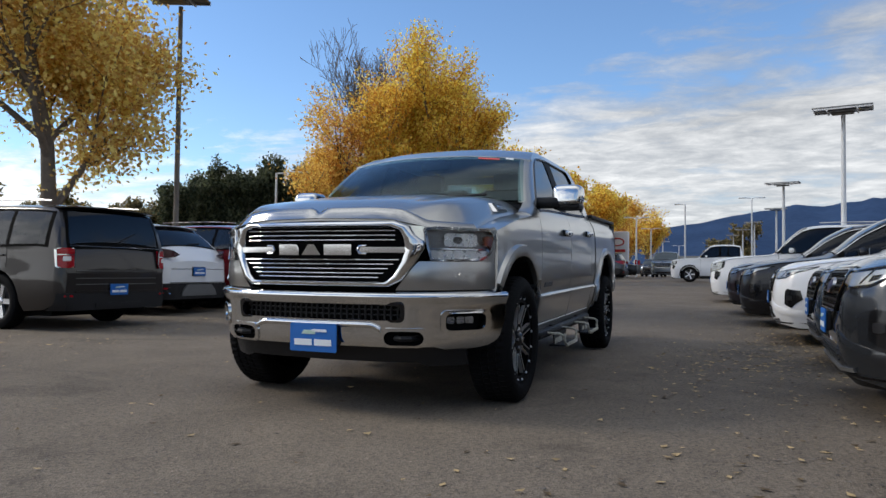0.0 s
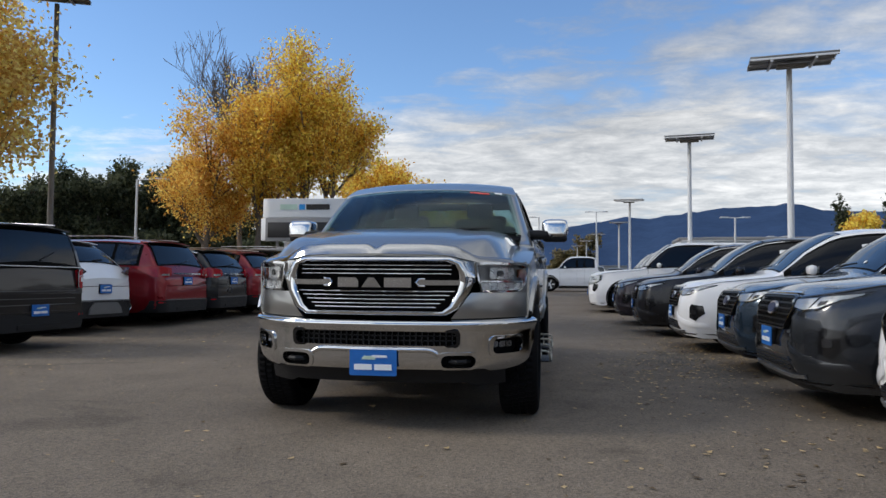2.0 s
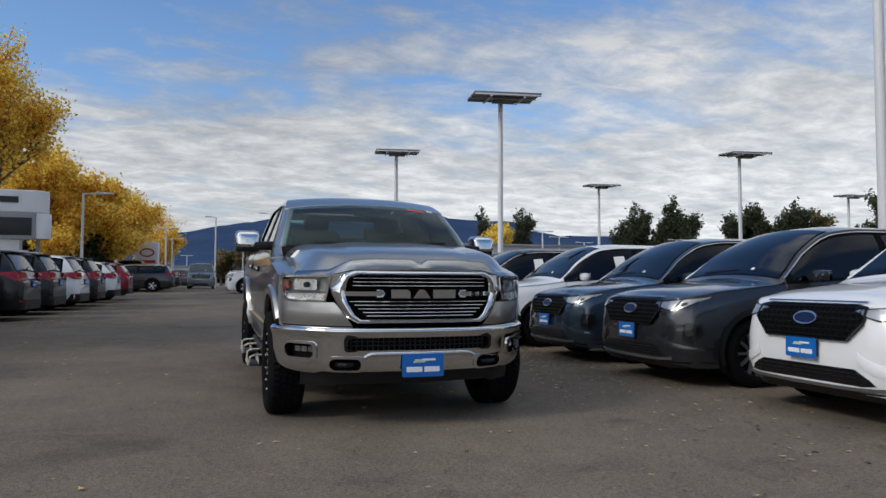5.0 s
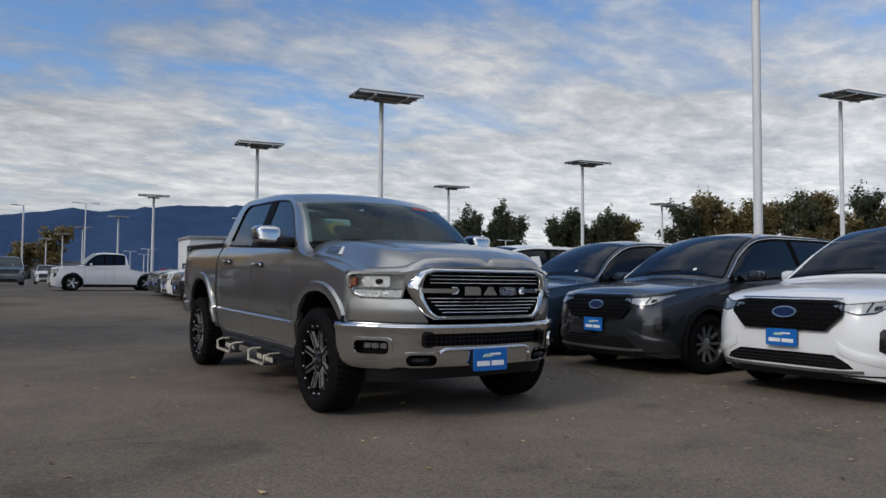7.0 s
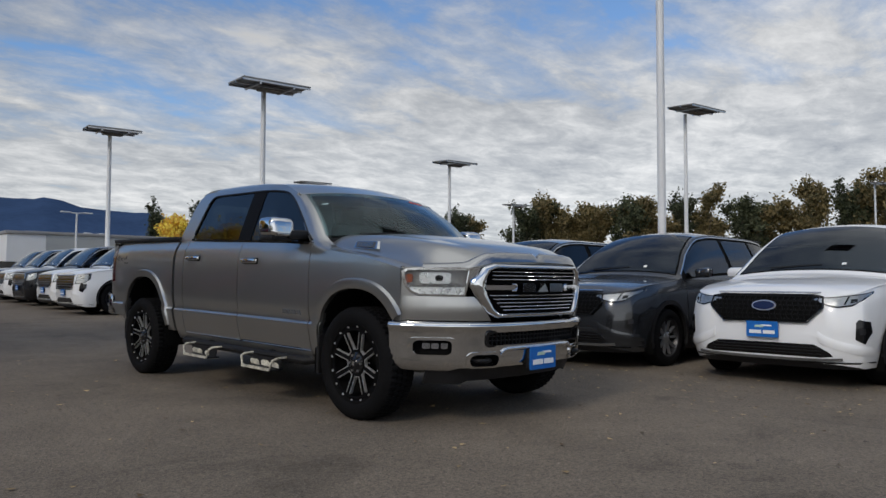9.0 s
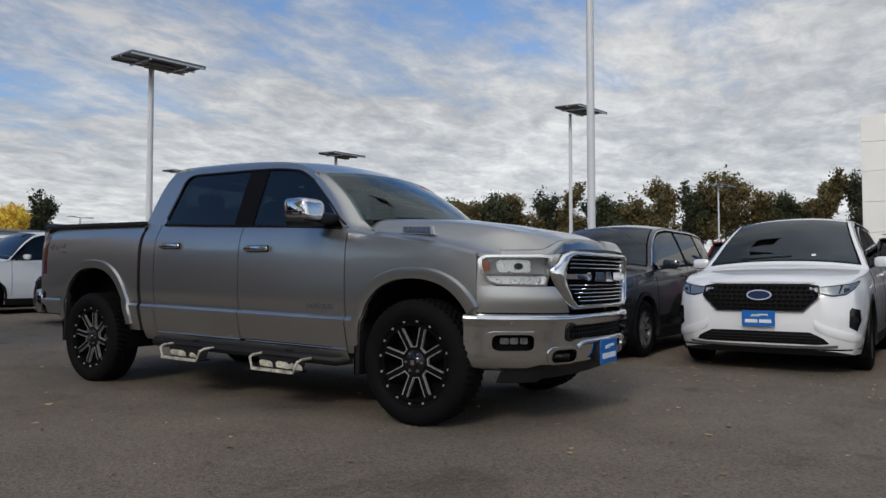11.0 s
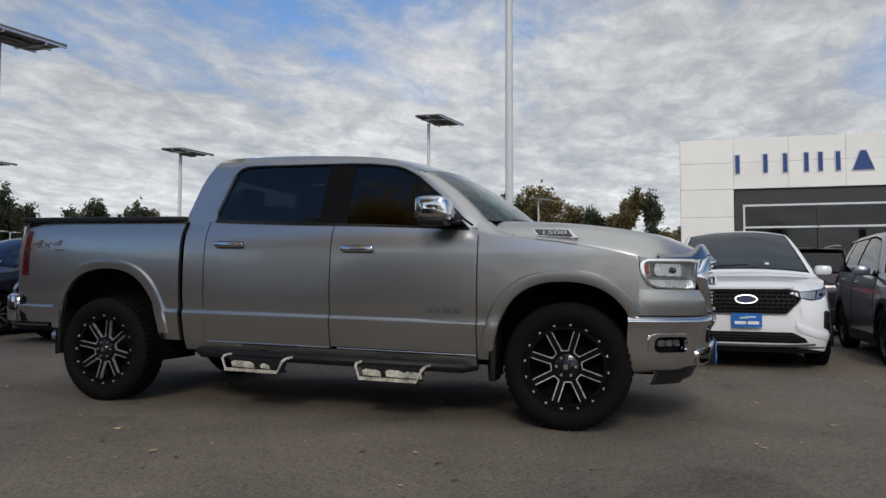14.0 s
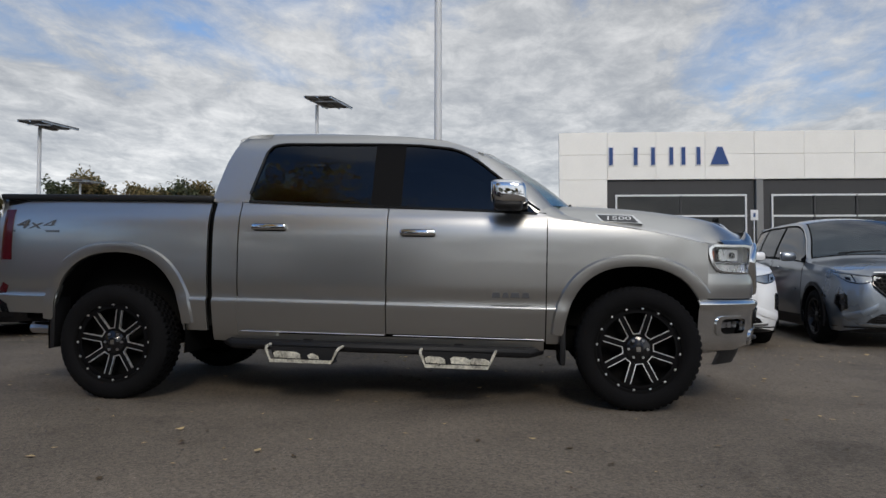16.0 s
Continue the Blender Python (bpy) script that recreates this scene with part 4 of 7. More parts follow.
        lathe([(0.0005, s * (face + 0.006)), (0.03, s * (face + 0.004)), (0.06, s * (face - 0.012)), (0.062, s * (face - 0.05))], 20, "x", spokes)
        part("spokes", spokes, ALLOY if style in ("five", "ten") else DARKALLOY, hub)
    return hub


# ---- the silver pickup truck ----
def build_truck():
    car = thing("pickup_truck", "silver-grey crew-cab pickup truck with chrome bumper and black wheels", "pickup truck")
    side_of_z = curve([(0.36, 0.89), (0.43, 0.932), (0.50, 0.960), (0.60, 0.983), (0.688, 0.999), (0.698, 0.994), (0.706, 0.984), (0.72, 0.983), (0.81, 0.997), (0.84, 0.999), (0.92, 1.001), (1.02, 1.002), (1.16, 0.998),
                       (1.26, 0.984), (1.32, 0.962), (1.38, 0.930), (1.44, 0.925)])
    along = curve([(-0.50, 0.972), (-0.30, 0.990), (0.0, 0.999), (0.5, 1.0), (4.0, 1.0), (4.4, 0.992), (4.66, 0.965)])

    def X(y, z):
        return side_of_z(z) * along(y)

    front = curve([(0.0, -0.925), (0.30, -0.905), (0.50, -0.873), (0.62, -0.825), (0.75, -0.725), (0.85, -0.62), (0.93, -0.51), (0.975, -0.42), (1.0, -0.33)])

    def FN(a, b, out=0.0):
        """A point on the rounded front, pushed outward."""
        s, ax = (1 if a >= 0 else -1), abs(a)
        k = (front(ax + 0.004) - front(max(ax - 0.004, 0.0))) / 0.008 if ax > 0.004 else 0.0
        n = Vector((k, -1)).normalized()
        return (s * (ax + n.x * out), front(ax) + n.y * out, b)

    # wheel arches
    def arch(y, cy, r, zc, top):
        d = abs(y - cy)
        if d >= r:
            return None
        return zc + (top - zc) * (1 - (d / r) ** 2.6) ** (1 / 2.2)

    def low(y):
        for cy, r, top in ((0.0, 0.475, 0.985), (3.648, 0.495, 1.015)):
            a = arch(y, cy, r, 0.42, top)
            if a is not None:
                return max(a, 0.45)
        return 0.45 if y > 0 else 0.74

    def stations(a, b, n):
        ys = span(a, b, n)
        for cy, r in ((0.0, 0.475), (3.648, 0.495)):
            for k in range(25):
                y = cy + r * math.cos(math.pi * k / 24) * 0.9999
                if a < y < b:
                    ys.append(y)
        return sorted(set(round(y, 4) for y in ys))

    levels = sorted(set(span(0.40, 1.44, 26) + [0.60, 0.66, 0.682, 0.690, 0.696, 0.701, 0.707, 0.72, 0.74, 0.785, 0.80, 0.815, 0.83]))

    def panel(name, ys, lo, hi, material, out=0.0, label=""):
        """Both sides of a body panel, finely cut where the crease runs along the flank."""
        for s in (-1, 1):
            def P(y, v, d, s=s):
                z = min(max(v, lo(y)), hi(y))
                return (s * (X(y, z) + out - d), y, z)
            part(name, slab_of(P, ys, levels, 0.03), material, car, label)

    fender_top = curve([(-0.47, 1.135), (-0.3, 1.175), (0.0, 1.23), (0.3, 1.265), (0.585, 1.30)])
    belt = line([(0.585, 1.315), (1.0, 1.335), (1.7, 1.355), (2.7, 1.385), (2.95, 1.40)])
    panel("front_fender", stations(-0.46, 0.585, 26), lambda y: low(y) if y > -0.44 else 0.76, fender_top, SILVER)
    panel("front_door", span(0.593, 1.679, 14), lambda y: 0.465 + 0.02 * (y > 0.7), belt, SILVER)
    rear_hi = belt
    panel("rear_door", span(1.687, 2.745, 18), lambda y: max(0.475, line([(2.60, 0.475), (2.68, 0.50), (2.745, 0.62)])(y)), rear_hi, SILVER)
    panel("cab_sill_corner", span(2.45, 2.80, 4), lambda y: 0.45, lambda y: 0.72, SILVER, -0.005)
    panel("cab_corner", span(2.753, 2.935, 5), lambda y: 0.44, lambda y: 1.40, SILVER)
    for s in (-1, 1):
        # the foot of the cab corner in front of the arch, below the rear door
        part("rocker_panel", slab_of(lambda y, v, d, s=s: (s * (X(y, 0.40 + 0.062 * v) - 0.004 - d), y, 0.40 + 0.062 * v), span(0.60, 2.94, 10), span(0, 1, 4), 0.05), SILVER, car)
    panel("bed_side", stations(2.975, 4.60, 36), lambda y: max(low(y), 0.47 if y < 3.6 else 0.56), lambda y: 1.395, SILVER, 0.004)

    # wheel arch mouldings
    for cy, r, top, y0, y1 in ((0.0, 0.475, 0.985, -0.455, 0.495), (3.648, 0.495, 1.015, 3.17, 4.16)):
        for s in (-1, 1):
            bm = bmesh.new()
            prof = [(0.0, -0.045), (0.0, 0.018), (0.30, 0.026), (0.85, 0.024), (1.0, 0.0)]
            ks = span(0.0, 1.0, 32)

            def P(k, j, s=s):
                a = math.pi * (1 - k)
                off, out = prof[int(j)]
                c, sn = math.cos(a), math.sin(a)
                yy = cy + (abs(c) ** 0.85) * math.copysign(1, c) * r
                zz = 0.42 + (top - 0.42) * abs(sn) ** 0.80
                yo = cy + (abs(c) ** 0.85) * math.copysign(1, c) * (r + 0.085 * off)
                zo = 0.42 + (top + 0.078 * off - 0.42) * abs(sn) ** 0.80
                return (s * (X(min(max(yo, -0.46), 4.6), max(zo, 0.5)) + out), yo, zo)
            lim = [k for k in ks if P(k, 0)[2] > 0.46]
            if cy < 1:
                lim = [k for k in lim if not (P(k, 0)[1] < cy and P(k, 0)[2] < 0.745)]
            sheet_of(P, lim, [0, 1, 2, 3, 4], None, bm)
            part("arch_moulding", bm, SILVER, car, smooth=50)
            # the well's shade is put into the liner's near-black colour
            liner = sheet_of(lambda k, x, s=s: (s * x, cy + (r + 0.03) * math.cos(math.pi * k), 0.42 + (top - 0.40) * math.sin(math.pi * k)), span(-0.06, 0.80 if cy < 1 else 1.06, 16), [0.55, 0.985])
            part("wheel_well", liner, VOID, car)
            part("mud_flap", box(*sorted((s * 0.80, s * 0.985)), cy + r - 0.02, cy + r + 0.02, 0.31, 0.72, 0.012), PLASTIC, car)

    # near-black core under the panels, with the shade there put into its colour
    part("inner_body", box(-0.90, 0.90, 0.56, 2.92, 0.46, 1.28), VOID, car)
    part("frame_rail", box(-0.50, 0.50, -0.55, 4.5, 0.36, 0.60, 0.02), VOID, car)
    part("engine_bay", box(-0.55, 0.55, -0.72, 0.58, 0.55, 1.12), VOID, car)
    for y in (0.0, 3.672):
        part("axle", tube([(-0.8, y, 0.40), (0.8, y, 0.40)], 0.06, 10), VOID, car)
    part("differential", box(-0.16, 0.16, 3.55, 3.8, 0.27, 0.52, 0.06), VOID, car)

    # fender shelves beside the hood
    for s in (-1, 1):
        part("fender_shelf", slab_of(lambda y, v, d: (s * (X(y, fender_top(y)) + (0.845 - X(y, fender_top(y))) * v), y, fender_top(y) + 0.016 * math.sin(math.pi * min(1.0, v * 1.2) / 2) - d), span(-0.46, 0.585, 18), span(0, 1, 4), 0.02), SILVER, car, smooth=60)
    # hood
    h_edge = lambda y: fender_top(max(y, -0.47)) + 0.018
    h_top = curve([(-0.95, 1.240), (-0.72, 1.288), (-0.58, 1.318), (-0.29, 1.367), (0.07, 1.403), (0.33, 1.414), (0.6, 1.42)])
    lead = curve([(0.0, 1.212), (0.45, 1.202), (0.58, 1.176), (0.70, 1.152), (0.96, 1.148)])
    h_front = lambda ax: front(ax) + 0.022
    h_back = curve([(0.0, 0.36), (0.5, 0.42), (0.86, 0.55)])

    def hood_z(x, y):
        ax = abs(x)
        k = 1.0 if ax < 0.64 else max(0.0, 1 - ((ax - 0.64) / 0.22) ** 2.2)
        z = h_edge(y) + (h_top(y) - h_edge(y)) * k
        z += 0.016 * max(0.0, 1 - (ax / 0.47) ** 6) * min(1.0, max(0.0, (y + 0.9) / 0.3)) - 0.010 * (ax / 0.7) ** 2
        t = min(1.0, max(0.0, (y - h_front(ax)) / 0.30))
        return lead(ax) + (max(z, lead(ax)) - lead(ax)) * (1 - (1 - t) ** 2.4)

    def H(u, v, d):
        ax = 0.862 * abs(u)
        y = h_front(ax) + (h_back(ax) - h_front(ax)) * v
        return (0.862 * u, y, hood_z(0.862 * u, y) - d)
    us = sorted(set([round(x, 4) for x in span(-1, 1, 46)] + [-0.545, -0.51, 0.51, 0.545]))
    part("hood", slab_of(H, us, span(0, 1, 30), 0.025), SILVER, car, smooth=60)
    for s in (-1, 1):
        part("fender_tip", slab_of(lambda u, v, d: (s * (0.845 + 0.115 * u), h_front(0.845 + 0.115 * u) + (-0.455 - h_front(0.845 + 0.115 * u)) * v, 1.148 + 0.012 * v * (1 - u * 0.5) - d), span(0, 1, 6), span(0, 1, 4), 0.02), SILVER, car)
    # hood shield: a bent bright lip that stands along the leading edge
    rise = curve([(0.0, 1.232), (0.03, 1.252), (0.07, 1.266), (0.30, 1.266), (0.52, 1.252), (0.60, 1.222), (0.68, 1.188), (0.80, 1.180), (0.90, 1.176)])

    def lip(x, v, d):
        ax = abs(x)
        p = FN(x, 0, 0.012 - 0.055 * v - d)
        return (p[0], p[1], lead(ax) - 0.012 + (rise(ax) - lead(ax) + 0.012) * (1 - (1 - v) ** 1.8))
    part("hood_shield", slab_of(lip, span(-0.88, 0.88, 60), span(0, 1, 6), 0.005), SHIELD, car, "bright hood shield along the leading edge", smooth=60)

    # body between the fender, the hood's back corner and the A pillar
    for s in (-1, 1):
        ft = line([(0.30, 1.265), (0.585, 1.302), (0.68, 1.335)])

        def C(u, v, d, s=s):
            y1, y2 = 0.36 + 0.30 * u, 0.36 + 0.175 * u
            e1 = Vector((X(min(y1, 0.585), ft(y1)) - 0.002, y1, ft(y1)))
            e2 = Vector((0.860 + 0.008 * u, y2, fender_top(y2) + 0.019 + (1.386 - fender_top(y2) - 0.019) * u * u))
            p = e1.lerp(e2, v) + Vector((0.010, 0, 0.014)) * math.sin(math.pi * v)
            return (s * p.x, p.y, p.z - d)
        part("cowl_corner", slab_of(C, span(0, 1, 8), span(0, 1, 6), 0.02), SILVER, car, smooth=70)

    # front face
    def F(off):
        return lambda x, z, d=0.0: (x, front(abs(x)) - off + d, z)
    hood_line = lambda x: lead(abs(x)) - 0.004
    nose = slab_of(lambda x, v, d: (x, front(abs(x)) + 0.015 + d + 0.03 * v, 1.145 + (hood_line(x) - 1.145) * v), span(-0.62, 0.62, 30), span(0, 1, 3), 0.03)
    part("nose_panel", nose, SILVER, car)
    outer = [(0.50, 1.178), (0.575, 1.15), (0.60, 1.10), (0.645, 1.065), (0.650, 1.025), (0.60, 0.93), (0.545, 0.845), (0.47, 0.80)]
    inner = [(0.455, 1.145), (0.515, 1.125), (0.535, 1.085), (0.535, 1.045), (0.535, 1.00), (0.525, 0.95), (0.475, 0.865), (0.435, 0.835)]

    def both(pts):
        n = 12
        top = [(pts[0][0] - 2 * pts[0][0] * k / n, pts[0][1]) for k in range(1, n)]
        bot = [(-pts[-1][0] + 2 * pts[-1][0] * k / n, pts[-1][1]) for k in range(1, n)]
        # right side downwards last, so the outline runs round once
        return pts[::-1] + top + [(-x, z) for x, z in pts] + bot
    o, n = both(outer), both(inner)
    rings = []
    for k, off in ((0.0, 0.0), (0.04, 0.022), (0.25, 0.036), (0.55, 0.040), (0.8, 0.030), (0.95, 0.008), (1.0, -0.03)):
        rings.append([F(off)(p[0] + (q[0] - p[0]) * k, p[1] + (q[1] - p[1]) * k) for p, q in zip(o, n)])
    gs = bmesh.new()
    vr = [[gs.verts.new(p) for p in ring_] for ring_ in rings]
    for p, q in zip(vr, vr[1:]):
        for k in range(len(p)):
            gs.faces.new((p[k], p[(k + 1) % len(p)], q[(k + 1) % len(p)], q[k]))
    part("grille_surround", gs, CHROME, car, "chrome grille surround", smooth=60)
    back = sheet_of(lambda x, z: F(-0.035)(x, z), span(-0.56, 0.56, 20), span(0.82, 1.16, 3))
    part("grille_backing", back, VOID, car)
    for z in (1.124, 1.097, 1.070, 0.957, 0.931, 0.905, 0.879, 0.855):
        wide = 0.50 if z > 1.0 else 0.40 + (z - 0.853) * 1.15
        bm = slab_of(lambda x, v, d: (x, front(abs(x)) - 0.022 + d + 0.005 * v * v, z + 0.0045 * v), span(-wide, wide, 18), span(-1, 1, 4), 0.012)
        part("grille_bar", bm, CHROME, car)
    for s in (-1, 1):
        # middle bar with a hooked end beside the lettering
        bm = slab_of(lambda x, v, d: (s * x, front(x) - 0.026 + d, 1.013 + 0.016 * v), span(0.29, 0.60, 10), [-1, 1], 0.03)
        part("grille_middle_bar", bm, CHROME, car)
        hook = tube([(s * 0.335, front(0.33) - 0.03, 1.036), (s * 0.295, front(0.29) - 0.03, 1.034), (s * 0.280, front(0.28) - 0.03, 1.013),
                     (s * 0.295, front(0.29) - 0.03, 0.992), (s * 0.335, front(0.33) - 0.03, 0.990)], 0.007, 6)
        part("grille_hook", hook, CHROME, car)
    # maker's name as plain block shapes
    for x0, x1, shape in ((-0.235, -0.095, "b"), (-0.075, 0.055, "a"), (0.075, 0.25, "m")):
        if shape == "a":
            o = [(x0, 0.982), (x0 + 0.045, 1.044), (x1 - 0.045, 1.044), (x1, 0.982)]
        elif shape == "m":
            o = [(x0, 0.982), (x0, 1.044), (x1, 1.044), (x1, 0.982)]
        else:
            o = [(x0, 0.982), (x0, 1.044), (x1 - 0.02, 1.044), (x1, 1.025), (x1, 0.982)]
        part("grille_badge_block", prism(o, lambda a, b, d: F(0.045)(a, b, d), 0.02), CHROME, car)

    # headlights and the panels below them
    for s in (-1, 1):
        lamp_o = [(0.640, 1.135), (0.70, 1.142), (0.80, 1.140), (0.90, 1.137), (0.945, 1.133), (0.957, 1.115), (0.957, 1.08), (0.948, 1.02), (0.93, 0.975), (0.90, 0.955), (0.80, 0.948), (0.72, 0.948), (0.672, 0.953), (0.655, 1.03)]
        SP = lambda off: (lambda a, b, d: FN(s * a, b, off - d))
        lampob = part("headlight", skin(shrink(lamp_o, 0.006), SP(-0.045), 0.01), LAMPDARK, car, "headlight with a satin housing and clear lens")
        part("headlight_trim", ring(densify(lamp_o, 0.03), shrink(densify(lamp_o, 0.03), 0.011), SP(0.014), 0.06), CHROME, lampob)
        part("brow_strip", skin([(0.645, 1.130), (0.70, 1.137), (0.94, 1.128), (0.94, 1.140), (0.70, 1.150), (0.645, 1.142)], SP(0.016), 0.012), CHROME, lampob)
        part("drl_strip", skin([(0.668, 1.012), (0.938, 1.010), (0.920, 0.975), (0.895, 0.963), (0.68, 0.960)], SP(-0.018), 0.012), LAMPWHITE, lampob)
        part("lamp_shelf", skin([(0.68, 1.026), (0.935, 1.022), (0.935, 1.014), (0.68, 1.018)], SP(-0.006), 0.03), CHROME, lampob)
        part("projector_bowl", skin(rounded(0.745, 0.895, 1.034, 1.112, 0.02, 3), SP(-0.022), 0.006), LAMPWHITE, lampob)
        part("projector_lens", skin(rounded(0.785, 0.825, 1.052, 1.094, 0.018, 3), SP(-0.012), 0.010), GLOSSBLACK, lampob)
        part("side_marker", skin(rounded(0.922, 0.946, 1.040, 1.100, 0.010, 3), SP(-0.014), 0.02), AMBER, lampob)
        lens = slab_of(lambda a, v, d: FN(s * a, 0.955 + 0.175 * v, 0.008 - d), span(0.67, 0.925, 8), span(0, 1, 3), 0.004)
        part("lens", lens, CLEAR, lampob)
        part("fender_nose", skin([(0.895, 0.946), (0.93, 0.972), (0.949, 1.02), (0.957, 1.075), (0.960, 1.125), (0.966, 1.125), (0.966, 0.946)], SP(0.004), 0.02), SILVER, car)
        part("lamp_bezel", skin([(0.56, 1.155), (0.60, 1.098), (0.646, 1.062), (0.660, 1.03), (0.668, 1.05), (0.655, 1.146), (0.62, 1.152)], SP(0.0), 0.03), CHROME, car)
        inner_edge = line([(0.775, 0.49), (0.85, 0.55), (0.93, 0.605), (0.98, 0.65)])
        low_panel = slab_of(lambda u, v, d: (s * (inner_edge(0.782 + 0.166 * v) + (0.962 - inner_edge(0.782 + 0.166 * v)) * u),
                                           front(inner_edge(0.782 + 0.166 * v) + (0.962 - inner_edge(0.782 + 0.166 * v)) * u) - 0.012 * math.sin(math.pi * v) - 0.006 + d, 0.782 + 0.166 * v),
                            span(0, 1, 16), span(0, 1, 6), 0.03)
        part("front_corner_panel", low_panel, SILVER, car)

    # bumper with openings
    mid = rounded(-0.53, 0.53, 0.608, 0.698, 0.03, 3)
    holes = [mid] + [rounded(a, b, 0.545, 0.652, 0.03, 3) for a, b in ((-0.915, -0.735), (0.735, 0.915))] + [rounded(a, b, 0.462, 0.552, 0.04, 3) for a, b in ((-0.645, -0.43), (0.43, 0.645))]
    bulge = curve([(0.415, -0.075), (0.44, -0.02), (0.50, 0.010), (0.58, 0.018), (0.70, 0.030), (0.745, 0.045), (0.765, 0.035), (0.778, -0.01)])
    lower = lambda x: 0.455 if abs(x) < 0.70 else 0.415 + 0.04 * max(0, 1 - (abs(x) - 0.70) / 0.1)

    def B(x, v):
        z = lower(x) + (0.778 - lower(x)) * v
        return FN(x, z, bulge(z))
    us = sorted(set(round(u, 4) for u in span(-0.985, 0.985, 150)))
    vs = span(0, 1, 42)

    def gone(u, v):
        z = lower(u) + (0.778 - lower(u)) * v
        return any(inside(u, z, h) for h in holes)
    bump_ob = part("front_bumper", sheet_of(B, us, vs, gone), CHROME, car, "chrome front bumper with lamp and hook openings", smooth=60)
    for h in holes:
        part("opening_trim", ring([(x + (0.017 if x > sum(p[0] for p in h) / len(h) else -0.017), z + (0.014 if z > sum(p[1] for p in h) / len(h) else -0.010)) for x, z in h], shrink(h, 0.004),
                                  lambda a, b, d: FN(a, b, bulge(b) + 0.011 - d), 0.040), CHROME if h is not mid else GLOSSBLACK, bump_ob)
        part("opening_backing", skin(h, lambda a, b, d: FN(a, b, -0.04 - d), 0.005), VOID, bump_ob)
    # raised band below the middle opening
    part("bumper_band", slab_of(lambda x, v, d: FN(x, 0.566 + 0.034 * v - 0.05 * max(0.0, (abs(x) - 0.34) / 0.10) ** 2, bulge(0.57) + 0.016 * math.sin(math.pi * (0.1 + 0.8 * v)) - d), span(-0.415, 0.415, 30), span(0, 1, 5), 0.02), CHROME, bump_ob, smooth=60)
    # honeycomb slats in the middle opening
    for k in range(27):
        x = -0.50 + k * 0.0385
        part("mesh_slat", box(x - 0.004, x + 0.004, front(abs(x)) + 0.012, front(abs(x)) + 0.024, 0.612, 0.694), PLASTIC, bump_ob)
    for z in (0.638, 0.668):
        part("mesh_rail", slab_of(lambda x, v, d: (x, front(abs(x)) + 0.014 + d, z + 0.004 * v), span(-0.52, 0.52, 12), [-1, 1], 0.012), PLASTIC, bump_ob)
    for s in (-1, 1):
        for a in (0.775, 0.82, 0.86):
            part("fog_lamp_cell", prism(rounded(a - 0.018, a + 0.018, 0.585, 0.625, 0.008, 2), lambda p, q, d: FN(s * p, q, -0.018 - d), 0.02), FOGCELL, bump_ob)
        part("tow_hook", tube([(s * 0.48, -0.80, 0.505), (s * 0.50, -0.875, 0.507), (s * 0.54, -0.885, 0.507), (s * 0.585, -0.865, 0.507), (s * 0.60, -0.79, 0.505)], 0.016, 8), PLASTIC, car)
    dam = slab_of(lambda x, v, d: (x, front(abs(x)) + 0.06 + 0.05 * (1 - v) + d, (0.335 if abs(x) > 0.62 else 0.355) + 0.115 * v), span(-0.82, 0.82, 34), span(0, 1, 4), 0.02)
    part("air_dam", dam, PLASTIC, car)
    plate_parts(car, lambda a, b, d: (a + 0.006, -0.955 - d, 0.50 + b), 0.31, 0.165)
    part("plate_bracket", box(-0.14, 0.15, -0.955, -0.90, 0.43, 0.57, 0.01), PLASTIC, car)

    # cab above the belt
    gx = curve([(1.28, 0.945), (1.38, 0.925), (1.50, 0.885), (1.65, 0.830), (1.78, 0.782), (1.86, 0.742), (1.90, 0.708), (1.94, 0.64)])
    rail = curve([(0.50, 1.37), (0.69, 1.545), (0.97, 1.735), (1.13, 1.80), (1.35, 1.872), (1.76, 1.910), (2.27, 1.930), (2.72, 1.925), (2.84, 1.892), (2.92, 1.74), (2.98, 1.45)])
    crown = curve([(0.97, 0.05), (1.4, 0.04), (2.7, 0.032), (2.93, 0.02)])

    # roof between the header and the rear edge
    def R(y, u, d):
        e = rail(y)
        w = gx(e)
        a = abs(u)
        z = e + crown(y) * (1 - a ** 2.4)
        yy = y - 0.10 * (1 - a * a) * max(0.0, 1 - (y - 1.0) / 0.8)
        return (u * w, yy, z - d)
    part("roof", slab_of(R, span(1.04, 2.86, 26), span(-1, 1, 24), 0.03), SILVER, car, smooth=60)
    # windshield
    base_y = curve([(0.0, 0.33), (0.5, 0.39), (0.86, 0.55)])

    def W(u, v, d):
        xb, xt = 0.900 * u, 0.768 * u
        yb, zb = base_y(abs(xb)), 1.405 - 0.02 * abs(u) ** 2
        e = R(1.05, u * 0.985, 0)
        y, z = yb + (e[1] - yb) * v, zb + (e[2] - zb) * v
        bow = math.sin(math.pi * v) * 0.030
        return (xb + (xt - xb) * v, y - bow * 0.7 + d * 0.6, z + bow * 0.6 - d)
    part("windshield", slab_of(W, span(-0.965, 0.965, 20), span(0.02, 0.975, 12), 0.006), GLASS, car, "tinted windshield with a red sticker", smooth=60)
